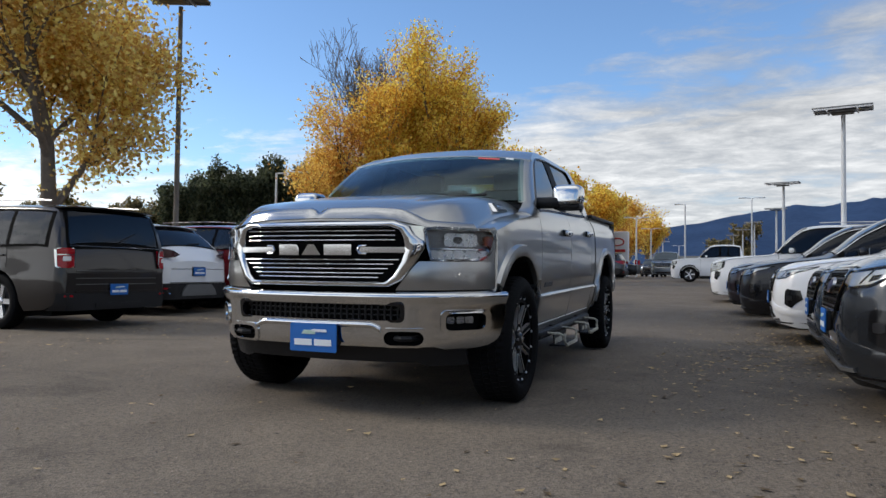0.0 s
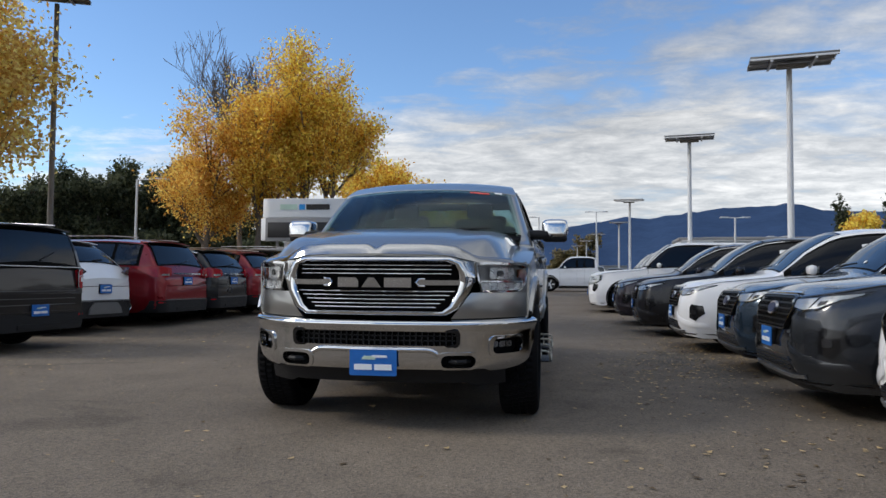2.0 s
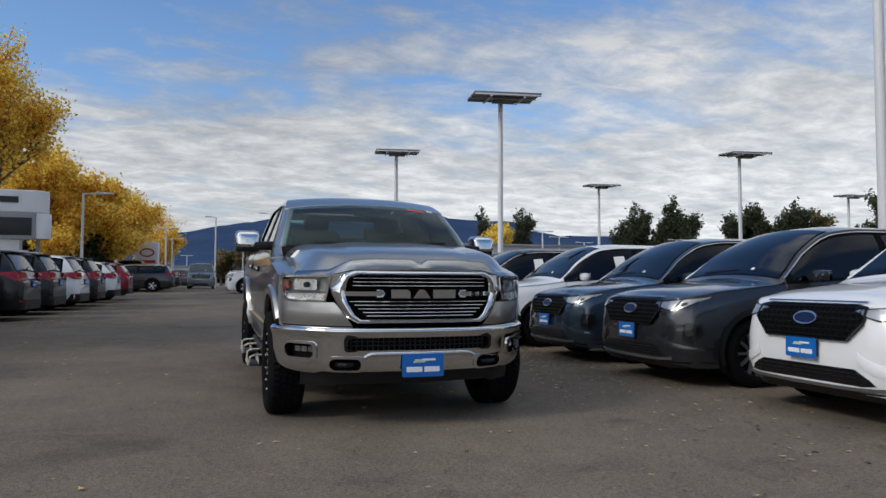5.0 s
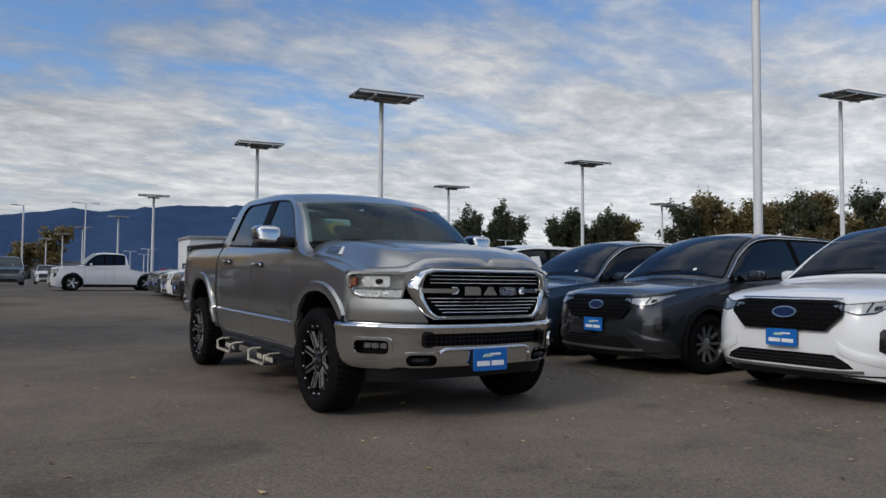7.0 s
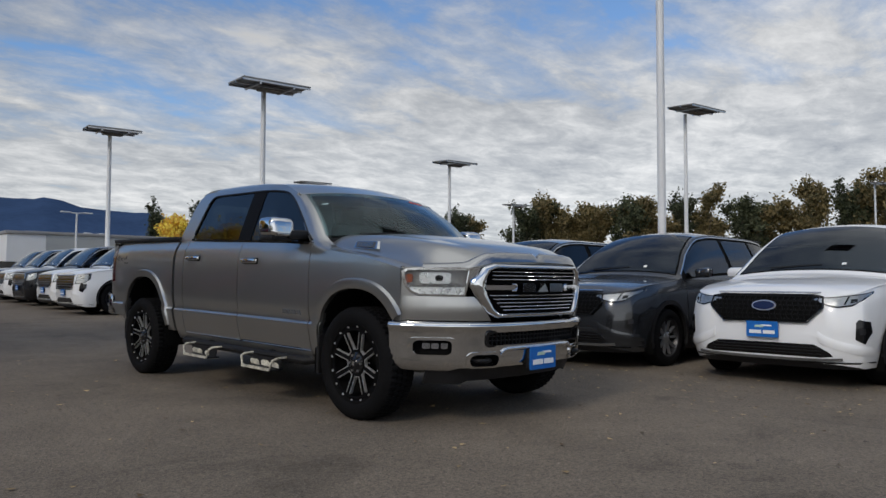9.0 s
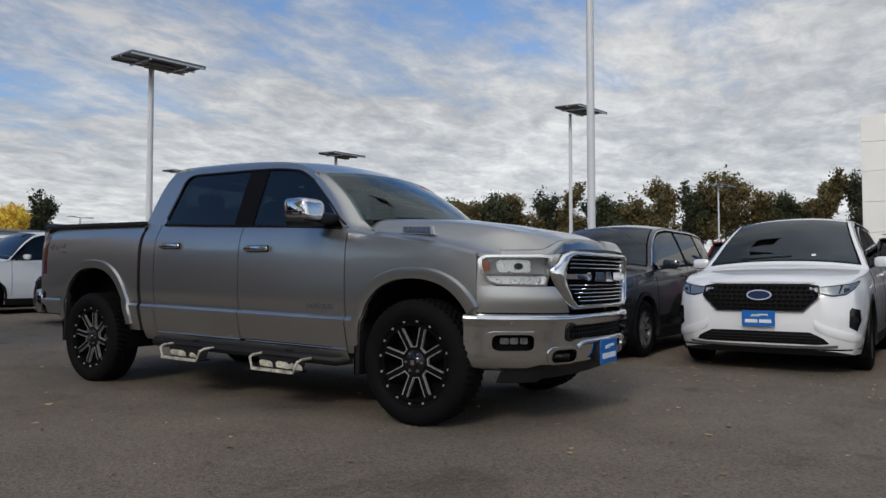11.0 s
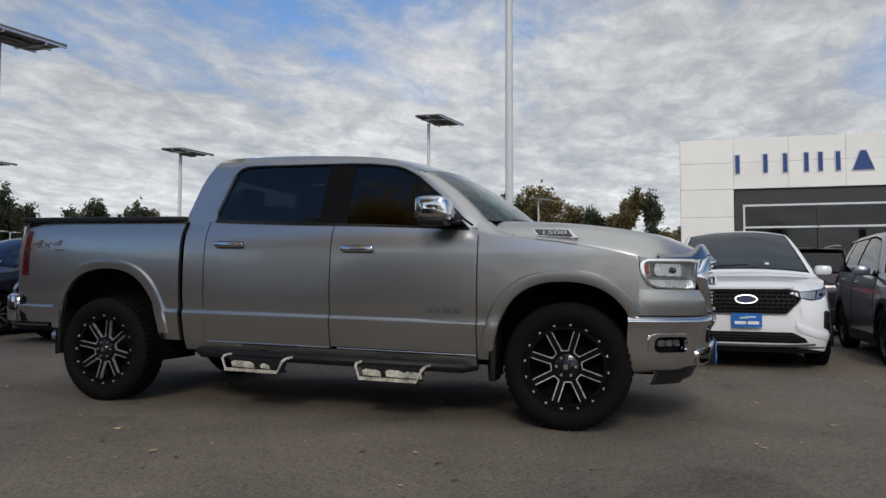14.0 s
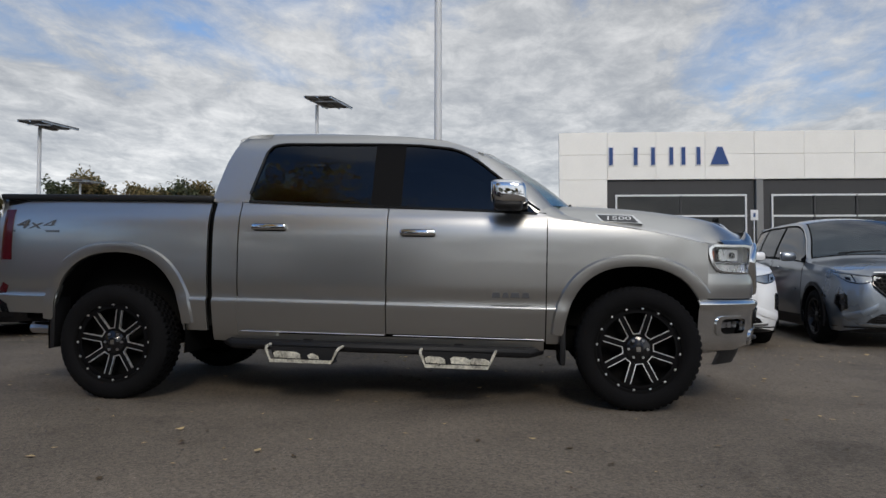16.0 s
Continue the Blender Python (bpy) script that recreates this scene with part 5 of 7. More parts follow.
    for s in (-1, 1):
        # A pillar from the cowl to the roof
        def A(v, t, d, s=s):
            p = W(0.965, v, 0)
            q_y = line([(0.0, 0.66), (0.45, 0.895), (0.8, 1.09), (1.0, 1.25)])(v)
            z2 = line([(0.0, 1.335), (0.45, 1.56), (0.8, 1.735), (1.0, 1.795)])(v)
            x2 = gx(z2) + 0.004
            return (s * (p[0] + (x2 - p[0]) * t + 0.014 * math.sin(math.pi * t) - d), p[1] + (q_y - p[1]) * t, p[2] + (z2 - p[2]) * t + 0.008 * math.sin(math.pi * t))
        part("a_pillar", slab_of(A, span(0, 1, 14), span(0, 1, 5), 0.04), SILVER, car, smooth=60)
        # header rail along the roof edge
        win_top = curve([(1.10, 1.755), (1.22, 1.797), (1.45, 1.825), (1.8, 1.836), (2.49, 1.838), (2.58, 1.826)])
        part("roof_rail", slab_of(lambda y, v, d: (s * (gx(win_top(y) + (rail(y) - win_top(y)) * v) + 0.003 - d), y, win_top(y) + (rail(y) - win_top(y)) * v),
                                  span(1.08, 2.62, 22), span(0, 1, 4), 0.04), SILVER, car, smooth=60)
        c_front = line([(1.40, 2.70), (1.45, 2.705), (1.785, 2.625), (1.826, 2.58), (1.87, 2.56)])
        c_back = line([(1.385, 2.985), (1.45, 2.97), (1.68, 2.92), (1.82, 2.865), (1.885, 2.81)])
        part("c_pillar", slab_of(lambda v, t, d: (s * (gx(1.39 + 0.495 * v) + 0.003 - d), c_front(1.39 + 0.495 * v) + (c_back(1.39 + 0.495 * v) - c_front(1.39 + 0.495 * v)) * t, 1.39 + 0.495 * v),
                                 span(0, 1, 10), span(0, 1, 5), 0.05), SILVER, car, smooth=60)
        part("b_pillar", slab_of(lambda v, t, d: (s * (gx(1.36 + 0.478 * v) + 0.002 - d), 1.60 + 0.215 * t, 1.36 + 0.478 * v), span(0, 1, 6), span(0, 1, 2), 0.04), WHEELBLACK, car)

        def pane(lo, hi, ys, out):
            return slab_of(lambda y, v, d: (s * (gx(lo(y) + (hi(y) - lo(y)) * v) + out - d), y, lo(y) + (hi(y) - lo(y)) * v), ys, span(0, 1, 6), 0.005)
        f_hi = line([(0.66, 1.355), (0.83, 1.515), (1.06, 1.70), (1.16, 1.765), (1.25, 1.800), (1.45, 1.825), (1.62, 1.833)])
        part("front_side_window", pane(lambda y: belt(y) + 0.005, f_hi, span(0.66, 1.605, 16), -0.004), DARKGLASS, car)
        r_hi = line([(1.80, 1.836), (2.49, 1.838), (2.58, 1.826), (2.625, 1.785), (2.705, 1.45)])
        part("rear_side_window", pane(lambda y: belt(y) + 0.005 + 0.05 * max(0.0, (y - 2.60) / 0.10) ** 2.5, r_hi, span(1.81, 2.70, 22), -0.004), DARKGLASS, car)
        part("belt_trim", slab_of(lambda y, v, d: (s * (gx(belt(y)) + 0.014 - d), y, belt(y) + 0.002 + 0.018 * v), span(0.60, 2.70, 16), [0, 1], 0.03), GLOSSBLACK, car)
        part("window_trim", tube([(s * (gx(f_hi(y)) + 0.004), y, f_hi(y)) for y in span(0.64, 1.62, 14)] + [(s * (gx(r_hi(y)) + 0.004), y, r_hi(y)) for y in span(1.8, 2.705, 24)], 0.009, 6), GLOSSBLACK, car)
    # rear of the cab
    part("cab_back", slab_of(lambda u, v, d: (u * gx(1.30 + 0.56 * v), line([(1.30, 2.97), (1.45, 2.96), (1.86, 2.86)])(1.30 + 0.56 * v) - d, 1.30 + 0.56 * v), span(-0.98, 0.98, 10), span(0, 0.25, 2), 0.03), SILVER, car)
    part("cab_back_top", slab_of(lambda u, v, d: (u * gx(1.30 + 0.56 * v), line([(1.30, 2.97), (1.45, 2.96), (1.86, 2.86)])(1.30 + 0.56 * v) - d, 1.30 + 0.56 * v), span(-0.98, 0.98, 10), span(0.86, 1.0, 2), 0.03), SILVER, car)
    for s in (-1, 1):
        part("cab_back_side", slab_of(lambda u, v, d: (s * u * gx(1.30 + 0.56 * v), line([(1.30, 2.97), (1.45, 2.96), (1.86, 2.86)])(1.30 + 0.56 * v) - d, 1.30 + 0.56 * v), span(0.78, 0.99, 3), span(0.25, 0.86, 4), 0.03), SILVER, car)
    part("rear_window", slab_of(lambda u, v, d: (u * gx(1.30 + 0.56 * v), line([(1.30, 2.965), (1.45, 2.955), (1.86, 2.855)])(1.30 + 0.56 * v) - d, 1.30 + 0.56 * v), span(-0.78, 0.78, 6), span(0.25, 0.86, 4), 0.005), GLASS, car)
    # cabin
    part("dashboard", box(-0.80, 0.80, 0.50, 0.95, 1.12, 1.36, 0.06), CLOTH, car)
    part("cabin_floor", box(-0.86, 0.86, 0.60, 2.88, 1.00, 1.02), VOID, car)
    for x in (-0.38, 0.38):
        part("front_seat", box(x - 0.25, x + 0.25, 1.70, 1.86, 1.02, 1.60, 0.06), CLOTH, car)
        part("head_restraint", box(x - 0.13, x + 0.13, 1.74, 1.84, 1.60, 1.76, 0.04), CLOTH, car)
    part("rear_seat", box(-0.70, 0.70, 2.62, 2.78, 1.02, 1.58, 0.06), CLOTH, car)
    for x in (-0.45, 0.45):
        part("head_restraint", box(x - 0.13, x + 0.13, 2.64, 2.74, 1.58, 1.70, 0.04), CLOTH, car)
    wheel_ring = lathe([(0.165, 0.0), (0.18, 0.015), (0.195, 0.0), (0.18, -0.015), (0.165, 0.0)], 28, "y")
    ob = part("steering_wheel", wheel_ring, CLOTH, car)
    ob.location, ob.rotation_euler = (0.38, 1.12, 1.30), (radians(25), 0, 0)
    part("rear_view_mirror", box(-0.13, 0.13, 0.96, 1.0, 1.70, 1.77, 0.015), PLASTIC, car)
    part("sensor_pod", box(-0.07, 0.07, 0.98, 1.08, 1.745, 1.80, 0.02), PLASTIC, car)
    part("red_sticker", prism([(0.50, 0.90), (0.72, 0.89), (0.72, 0.93), (0.50, 0.94)], lambda u, v, d: tuple(c + k * (0.004 - d) for c, k in zip(W(u, v, 0), (0, -0.5, 0.8))), 0.002), STICKERRED, car)
    part("white_sticker", prism([(0.78, 0.93), (0.86, 0.925), (0.86, 0.97), (0.78, 0.975)], lambda u, v, d: tuple(c + k * (0.004 - d) for c, k in zip(W(u, v, 0), (0, -0.5, 0.8))), 0.002), CARDWHITE, car)
    part("cowl", slab_of(lambda x, v, d: (x, h_back(abs(x)) - 0.01 + 0.10 * v, 1.392 - 0.03 * (abs(x) / 0.9) ** 4 - d), span(-0.88, 0.88, 16), [0, 1], 0.03), PLASTIC, car)
    for x0, x1 in ((-0.62, -0.05), (0.10, 0.62)):
        part("wiper", tube([(x0, 0.42, 1.415), ((x0 + x1) / 2, 0.40, 1.43), (x1, 0.43, 1.438)], 0.011, 6), PLASTIC, car)

    # mirrors, handles, badges
    for s in (-1, 1):
        m_arm = part("mirror", box(*sorted((s * 0.88, s * 1.10)), 0.72, 0.88, 1.355, 1.435, 0.03), PLASTIC, car, "side mirror with a chrome cap")
        def pw(c, e):
            return math.copysign(abs(c) ** e, c)
        cap = sheet_of(lambda a, b: (s * (1.142 + 0.112 * pw(math.cos(b), 0.42) * pw(math.cos(a), 0.45)), 0.845 + 0.115 * pw(math.cos(b), 0.42) * pw(math.sin(a), 0.45) + 0.02 * math.sin(b),
                                     1.452 + 0.080 * pw(math.sin(b), 0.5)), span(0, 2 * math.pi, 32), span(-1.5707, 1.5707, 20))
        part("mirror_cap", cap, CHROME, m_arm, "chrome mirror cap")
        part("mirror_lower", box(*sorted((s * 1.035, s * 1.245)), 0.755, 0.945, 1.338, 1.395, 0.025), PLASTIC, m_arm)
        part("mirror_seam", box(*sorted((s * 1.05, s * 1.256)), 0.75, 0.94, 1.428, 1.433), PLASTIC, m_arm)
        part("mirror_glass", box(*sorted((s * 1.06, s * 1.22)), 0.955, 0.962, 1.39, 1.515, 0.004), CHROME, m_arm)
        for yc, zc in ((1.465, 1.185), (2.52, 1.210)):
            x = X(yc, zc)
            part("door_handle", box(*sorted((s * (x + 0.018), s * (x + 0.042))), yc - 0.125, yc + 0.125, zc - 0.020, zc + 0.020, 0.012), CHROME, car, "chrome door handle")
            part("handle_mount", box(*sorted((s * (x - 0.01), s * (x + 0.022))), yc - 0.115, yc + 0.115, zc - 0.028, zc + 0.026, 0.010), GLOSSBLACK, car)
        # plain block shapes in place of the maker's name on the door
        for y0, y1 in ((0.70, 0.755), (0.765, 0.83), (0.84, 0.885), (0.895, 0.955)):
            part("door_badge_block", prism([(y0, 0.755), (y0 + 0.008, 0.79), (y1 - 0.008, 0.79), (y1, 0.755)], lambda a, b, d: (s * (X(a, b) + 0.008 - d), a, b), 0.010), STEELDARK, car)
        # engine badge on the hood side
        side_x = lambda z: 0.64 + 0.22 * max(0.02, 1 - (z - 1.255) / 0.135) ** 0.4545
        part("hood_badge", prism([(-0.06, 1.278), (0.225, 1.293), (0.262, 1.346), (0.0, 1.340)], lambda a, b, d: (s * (side_x(b) + 0.012 - d), a, b), 0.03), CHROME, car, "chrome badge with the number 1500")
        part("hood_badge_inset", prism([(-0.025, 1.289), (0.205, 1.301), (0.24, 1.340), (0.012, 1.335)], lambda a, b, d: (s * (side_x(b) + 0.015 - d), a, b), 0.006), BADGEPALE, car)
        txt = bpy.data.curves.new("digits", "FONT")
        txt.body, txt.size, txt.extrude, txt.align_x, txt.align_y = "1500", 0.062, 0.001, "CENTER", "CENTER"
        tob = new("badge_number", txt)
        txt.materials.append(CHROME)
        tob.parent = car
        tob.location = (s * (side_x(1.315) + 0.020), 0.105, 1.314)
        tob.rotation_euler = (radians(56), 0, radians(90 * s))
        tob.scale = (1.45, 0.7, 1)
        decal = bpy.data.curves.new("decal", "FONT")
        decal.body, decal.size, decal.extrude, decal.align_x, decal.shear = "4x4", 0.13, 0.0006, "CENTER", 0.25
        dob = new("bed_decal", decal)
        decal.materials.append(STEELDARK)
        dob.parent = car
        dob.location = (s * (X(4.3, 1.2) + 0.007), 4.30, 1.175)
        dob.rotation_euler = (radians(90), 0, radians(90 * s))
        dob.scale = (1.6, 0.75, 1)
        part("decal_bar", prism([(4.10, 1.150), (4.49, 1.150), (4.49, 1.165), (4.10, 1.165)], lambda a, b, d: (s * (X(a, b) + 0.006 - d), a, b), 0.002), STEELDARK, car)
        # side step
        part("step_bar", tube([(s * 0.86, 0.62, 0.40), (s * 0.93, 0.70, 0.385), (s * 0.94, 1.8, 0.385), (s * 0.93, 2.78, 0.385), (s * 0.86, 2.86, 0.40)], 0.038, 10), PLASTIC, car)
        # thin steel rods draw the highlight along the doors' lower bevels
        for y in (0.60, 1.694):
            part("door_lower_edge", tube([(s * (X(y + k, 0.475) + 0.001), y + k, 0.474) for k in span(0.0, 1.03, 8)], 0.0045, 6), STEEL, car)
        for y0, y1 in ((0.92, 1.43), (1.98, 2.50)):
            hoop = tube([(s * 0.95, y0, 0.39), (s * 1.06, y0 + 0.005, 0.385), (s * 1.095, y0 + 0.012, 0.37), (s * 1.10, y0 + 0.045, 0.296), (s * 1.10, y1 - 0.045, 0.296), (s * 1.095, y1 - 0.012, 0.37), (s * 1.06, y1 - 0.005, 0.385), (s * 0.95, y1, 0.39)], 0.010, 8)
            st = part("step", hoop, STEPWORN, car, "worn drop-down side step")
            part("step_tread", box(*sorted((s * 0.97, s * 1.095)), y0 + 0.04, y1 - 0.04, 0.283, 0.296, 0.004), PLASTIC, st)
            part("step_plate", prism([(y0 + 0.045, 0.29), (y1 - 0.045, 0.29), (y1 - 0.01, 0.378), (y0 + 0.01, 0.378)], lambda a, b, d: (s * (1.012 - d), a, b), 0.006), PLASTIC, st)
            part("step_lip", prism([(y0 + 0.045, 0.284), (y1 - 0.045, 0.284), (y1 - 0.042, 0.306), (y0 + 0.042, 0.306)], lambda a, b, d: (s * (1.114 - d), a, b), 0.005), STEPWORN, st)
            wide = y1 - y0
            for a0, a1, zt in (((0.07, 0.34, 0.346), (0.33, 0.60, 0.352), (0.66, 0.94, 0.349)) if y0 < 1.5 else ((0.30, 0.46, 0.340), (0.55, 0.93, 0.350))):
                part("worn_patch", prism([(y0 + wide * a0, 0.300), (y0 + wide * (a1 - 0.02), 0.304), (y0 + wide * a1, zt - 0.014), (y0 + wide * (a1 - 0.05), zt), (y0 + wide * (a0 + 0.07), zt - 0.004), (y0 + wide * (a0 + 0.01), zt - 0.018)], lambda a, b, d: (s * (1.018 - d), a, b), 0.004), STEPWORN, st)
            part("step_tie", box(*sorted((s * 0.6, s * 0.95)), (y0 + y1) / 2 - 0.03, (y0 + y1) / 2 + 0.03, 0.385, 0.43), PLASTIC, car)

    # bed, tonneau cover, tailgate, rear bumper
    part("tonneau_cover", box(-0.965, 0.965, 2.965, 4.60, 1.392, 1.432, 0.012), PLASTIC, car, "black folding tonneau cover")
    # near-black blocks put the shade of the cab gap and hollow bed into colour
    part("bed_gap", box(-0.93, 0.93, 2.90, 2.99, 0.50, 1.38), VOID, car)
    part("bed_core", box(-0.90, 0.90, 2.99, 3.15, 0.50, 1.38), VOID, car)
    # added filler that hides bright glimpses through the rear wheel wells
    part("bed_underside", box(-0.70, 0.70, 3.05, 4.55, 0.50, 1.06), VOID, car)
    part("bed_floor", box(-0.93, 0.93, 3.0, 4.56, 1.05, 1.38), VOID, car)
    part("tailgate", slab_of(lambda x, v, d: (x, 4.64 - 0.03 * (abs(x) / 0.9) ** 4 - 0.04 * v - d, 0.84 + 0.56 * v), span(-0.80, 0.80, 12), span(0, 1, 8), 0.05), SILVER, car)
    for s in (-1, 1):
        def T(u, v, d, s=s):
            z = 0.945 + 0.37 * v
            y = 4.475 + 0.165 * u - 0.02 * v * u
            return (s * (X(min(y, 4.6), z) * (1 - 0.10 * max(0.0, u - 0.5)) + 0.010 - d), y, z)
        part("tail_light", slab_of(T, span(0, 1, 6), span(0, 1, 6), 0.05), TAILDARK, car, "dark red tail light", smooth=60)
        part("bed_rear_corner", slab_of(lambda u, v, d, s=s: (s * (0.965 - 0.16 * u - d * 0.2), 4.585 + 0.05 * u, 0.56 + 0.83 * v), span(0, 1, 4), span(0, 1, 6), 0.03), SILVER, car)
    part("rear_bumper", slab_of(lambda x, v, d: (x, 4.84 - 0.26 * (abs(x) / 0.975) ** 6 - 0.03 * (2 * v - 1) ** 2 - d, 0.56 + 0.22 * v), span(-0.975, 0.975, 34), span(0, 1, 6), 0.06), CHROME, car)
    for s in (-1, 1):
        part("bumper_end", box(*sorted((s * 0.84, s * 0.968)), 4.622, 4.74, 0.555, 0.785, 0.03), CHROME, car)
    # exhaust pipe
    part("exhaust_pipe", tube([(-0.62, 4.1, 0.42), (-0.62, 4.55, 0.42)], 0.045, 10), STEEL, car)

    for s in (-1, 1):
        for y in (0.0, 3.672):
            wheel_parts(car, (s * 0.895, y - 0.01, 0.408), s, 0.410, 0.275, 0.295, "mud", 0.70 if y < 1 else 0.578)
    # the body sits nose-down on its springs
    rake = Matrix.Translation((0, 1.65, 0.7)) @ pose(0, 0, 0, 1.1) @ Matrix.Translation((0, -1.65, -0.7))
    for ob in car.children:
        if ob.name.split(".")[0] != "wheel":
            ob.matrix_basis = rake @ ob.matrix_basis
    car.matrix_basis = pose(0.076, 0.078, 0, 0, 0, 2.1)
    return car


BADGEPALE = mat("dark_badge_inset", (0.06, 0.062, 0.066), 0.35, 0.3, var=0.05)
FOGCELL = mat("fog_lamp_cell", (0.22, 0.22, 0.23), 0.2, 0.8, var=0.3, scale=40)
STEELDARK = mat("dark_decal", (0.075, 0.078, 0.085), 0.45, var=0.1)
STEPWORN = mat("worn_step_metal", (0.20, 0.19, 0.16), 0.6, 0.0, var=0.8, scale=11, fine=60, bump=0.2, tint=(0.43, 0.41, 0.34))
WHEELBLACK = mat("satin_black_wheel", (0.004, 0.004, 0.0045), 0.55, var=0.1, spec=0.08)
build_truck()


# ---- parked cars: one builder, many shapes ----
CHIN = mat("dull_silver_trim", (0.13, 0.13, 0.13), 0.45, 0.3, var=0.1)

def suv(name, label, category, at, color, L=4.6, W=1.88, Hgt=1.68, hood=(0.945, 1.035, 1.115), cowl=1.20, head=2.02, back=(4.18, 4.50), beltz=(1.03, 1.14), wheel_y=(0.90, 3.60), R=0.345,
        rim="five", front="mesh", tail="wide", clad=True, rack=False, boxy=0.0, plate=True, group="", tail_z=(0.95, 1.08), rear_glass=True, trim=None, card=False):
    """A car that faces -y with its nose at y = 0."""
    car = thing(name, label, category, group, at=at)
    hw = W / 2
    top = curve([(0.0, hood[0]), (0.14, hood[0] + 0.05), (0.55, hood[1]), (cowl - 0.06, hood[2]), (cowl + 0.04, hood[2] + 0.05), ((cowl + head) / 2, (hood[2] + Hgt) / 2 + 0.06), (head, Hgt - 0.045), (head + 0.45, Hgt),
                 ((head + back[0]) / 2 + 0.3, Hgt - 0.005), (back[0] - 0.1, Hgt - 0.05), (back[0], Hgt - 0.085), (back[1], tail_z[1] + 0.02), (L, tail_z[0] - 0.05)])
    belt = line([(0.0, hood[0] - 0.05), (0.5, hood[0] + 0.04), (cowl, beltz[0]), (back[0] - 0.2, beltz[1]), (L, beltz[1] - 0.04)])
    nose = 0.60 + 0.12 * boxy
    plan = curve([(0.0, hw * nose), (0.03, hw * (nose * 0.72 + 0.28)), (0.09, hw * (nose * 0.45 + 0.53)), (0.20, hw * (nose * 0.2 + 0.79)), (0.40, hw * (0.948 + 0.02 * boxy)), (0.68, hw * 0.992), (1.0, hw), (L - 1.0, hw), (L - 0.4, hw * (0.965 + 0.02 * boxy)), (L - 0.12, hw * (0.89 + 0.07 * boxy)), (L, hw * (0.72 + 0.16 * boxy))])
    shape = curve([(0.0, 0.935), (0.12, 0.965), (0.35, 0.995), (0.55, 1.0), (0.72, 0.985), (0.85, 0.975), (1.0, 0.93 + 0.05 * boxy)])
    lowest = line([(0.0, 0.25), (0.25, 0.20), (wheel_y[0], 0.20), (wheel_y[1], 0.22), (L - 0.3, 0.28), (L, 0.40)])
    ra = R + 0.055

    def zb(y):
        z = lowest(y)
        for c in wheel_y:
            if abs(y - c) < ra:
                z = max(z, R + math.sqrt(ra * ra - (y - c) ** 2))
        return z

    def green(y):
        t = top(y)
        b = min(belt(y), t - 0.045)
        te = t - min(0.06, 0.8 * (t - b))
        w0 = plan(y) * (0.93 + 0.05 * boxy)
        return b, te, t, w0, w0 - (0.22 - 0.10 * boxy) * (te - b) / 0.5

    def S(y, v):
        """v 0 to 1 up the side to the belt, 1 to 2 up to the roof edge, 2 to 3 in to the middle."""
        b, te, t, w0, w1 = green(y)
        if v <= 1:
            lo = min(zb(y), b - 0.02)
            z = lo + (b - lo) * v
            return Vector((plan(y) * shape((z - 0.2) / (b - 0.2)), y, z))
        if v <= 2:
            k = v - 1
            return Vector((w0 + (w1 - w0) * k + 0.015 * math.sin(math.pi * k), y, b + (te - b) * k))
        k = v - 2
        return Vector((w1 * (1 - k), y, te + (t - te) * (1 - (1 - k) ** 2.2)))

    def side(y, z):
        b = min(belt(y), top(y) - 0.045)
        return plan(y) * shape(min(1.0, max(0.0, (z - 0.2) / (b - 0.2))))

    ys = set(round(v, 3) for v in span(0.0, L, 46))
    for c in wheel_y:
        ys |= set(round(c + ra * math.cos(math.pi * k / 14) * 0.9995, 3) for k in range(15))
    ys |= {0.015, 0.03, 0.06, 0.09, 0.13, 0.18, 0.24, 0.31, cowl, head, back[0], back[1], back[0] - 0.06, (back[0] + back[1]) / 2, L - 0.06, L - 0.03, cowl + 0.05}
    ys = sorted(y for y in ys if 0 <= y <= L)
    vs = span(0, 1, 11) + span(1, 2, 6)[1:] + span(2, 3, 8)[1:]
    bm = bmesh.new()
    for s in (-1, 1):
        sheet_of(lambda y, v: (s * S(y, v).x, y, S(y, v).z), ys, vs, None, bm)
    for y in (0.0, L):
        cap = [S(y, v) for v in vs]
        bm.faces.new([bm.verts.new(p) for p in cap] + [bm.verts.new((-p.x, p.y, p.z)) for p in cap[::-1][1:]])
    part("body", bm, color, car, smooth=32)

    # lower cladding and wheel wells; wells and underbody have their shade painted in near-black
    dark = trim or PLASTIC
    for s in (-1, 1):
        part("sill", slab_of(lambda y, v, d: (s * (plan(y) * shape(0.0 + 0.16 * v) + 0.012 - d), y, 0.19 + 0.15 * v), span(wheel_y[0] + ra + 0.02, wheel_y[1] - ra - 0.02, 8), [0, 0.5, 1], 0.05), dark, car)
        for c in wheel_y:
            if clad:
                rim_o = bmesh.new()
                sheet_of(lambda k, j: (s * (plan(c) * 0.988 + (-0.03, 0.014, 0.010)[int(j)]), c + (ra + (0.0, 0.0, 0.05)[int(j)]) * math.cos(math.pi * k),
                                       R + (ra + (0.0, 0.0, 0.05)[int(j)]) * math.sin(math.pi * k)), span(-0.08, 1.08, 20), [0, 1, 2], None, rim_o)
                part("arch_moulding", rim_o, dark, car)
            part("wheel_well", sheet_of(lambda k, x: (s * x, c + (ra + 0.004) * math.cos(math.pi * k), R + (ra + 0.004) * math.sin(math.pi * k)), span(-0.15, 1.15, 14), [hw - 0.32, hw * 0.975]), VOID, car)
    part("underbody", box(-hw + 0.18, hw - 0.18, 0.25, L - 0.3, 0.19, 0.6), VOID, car)
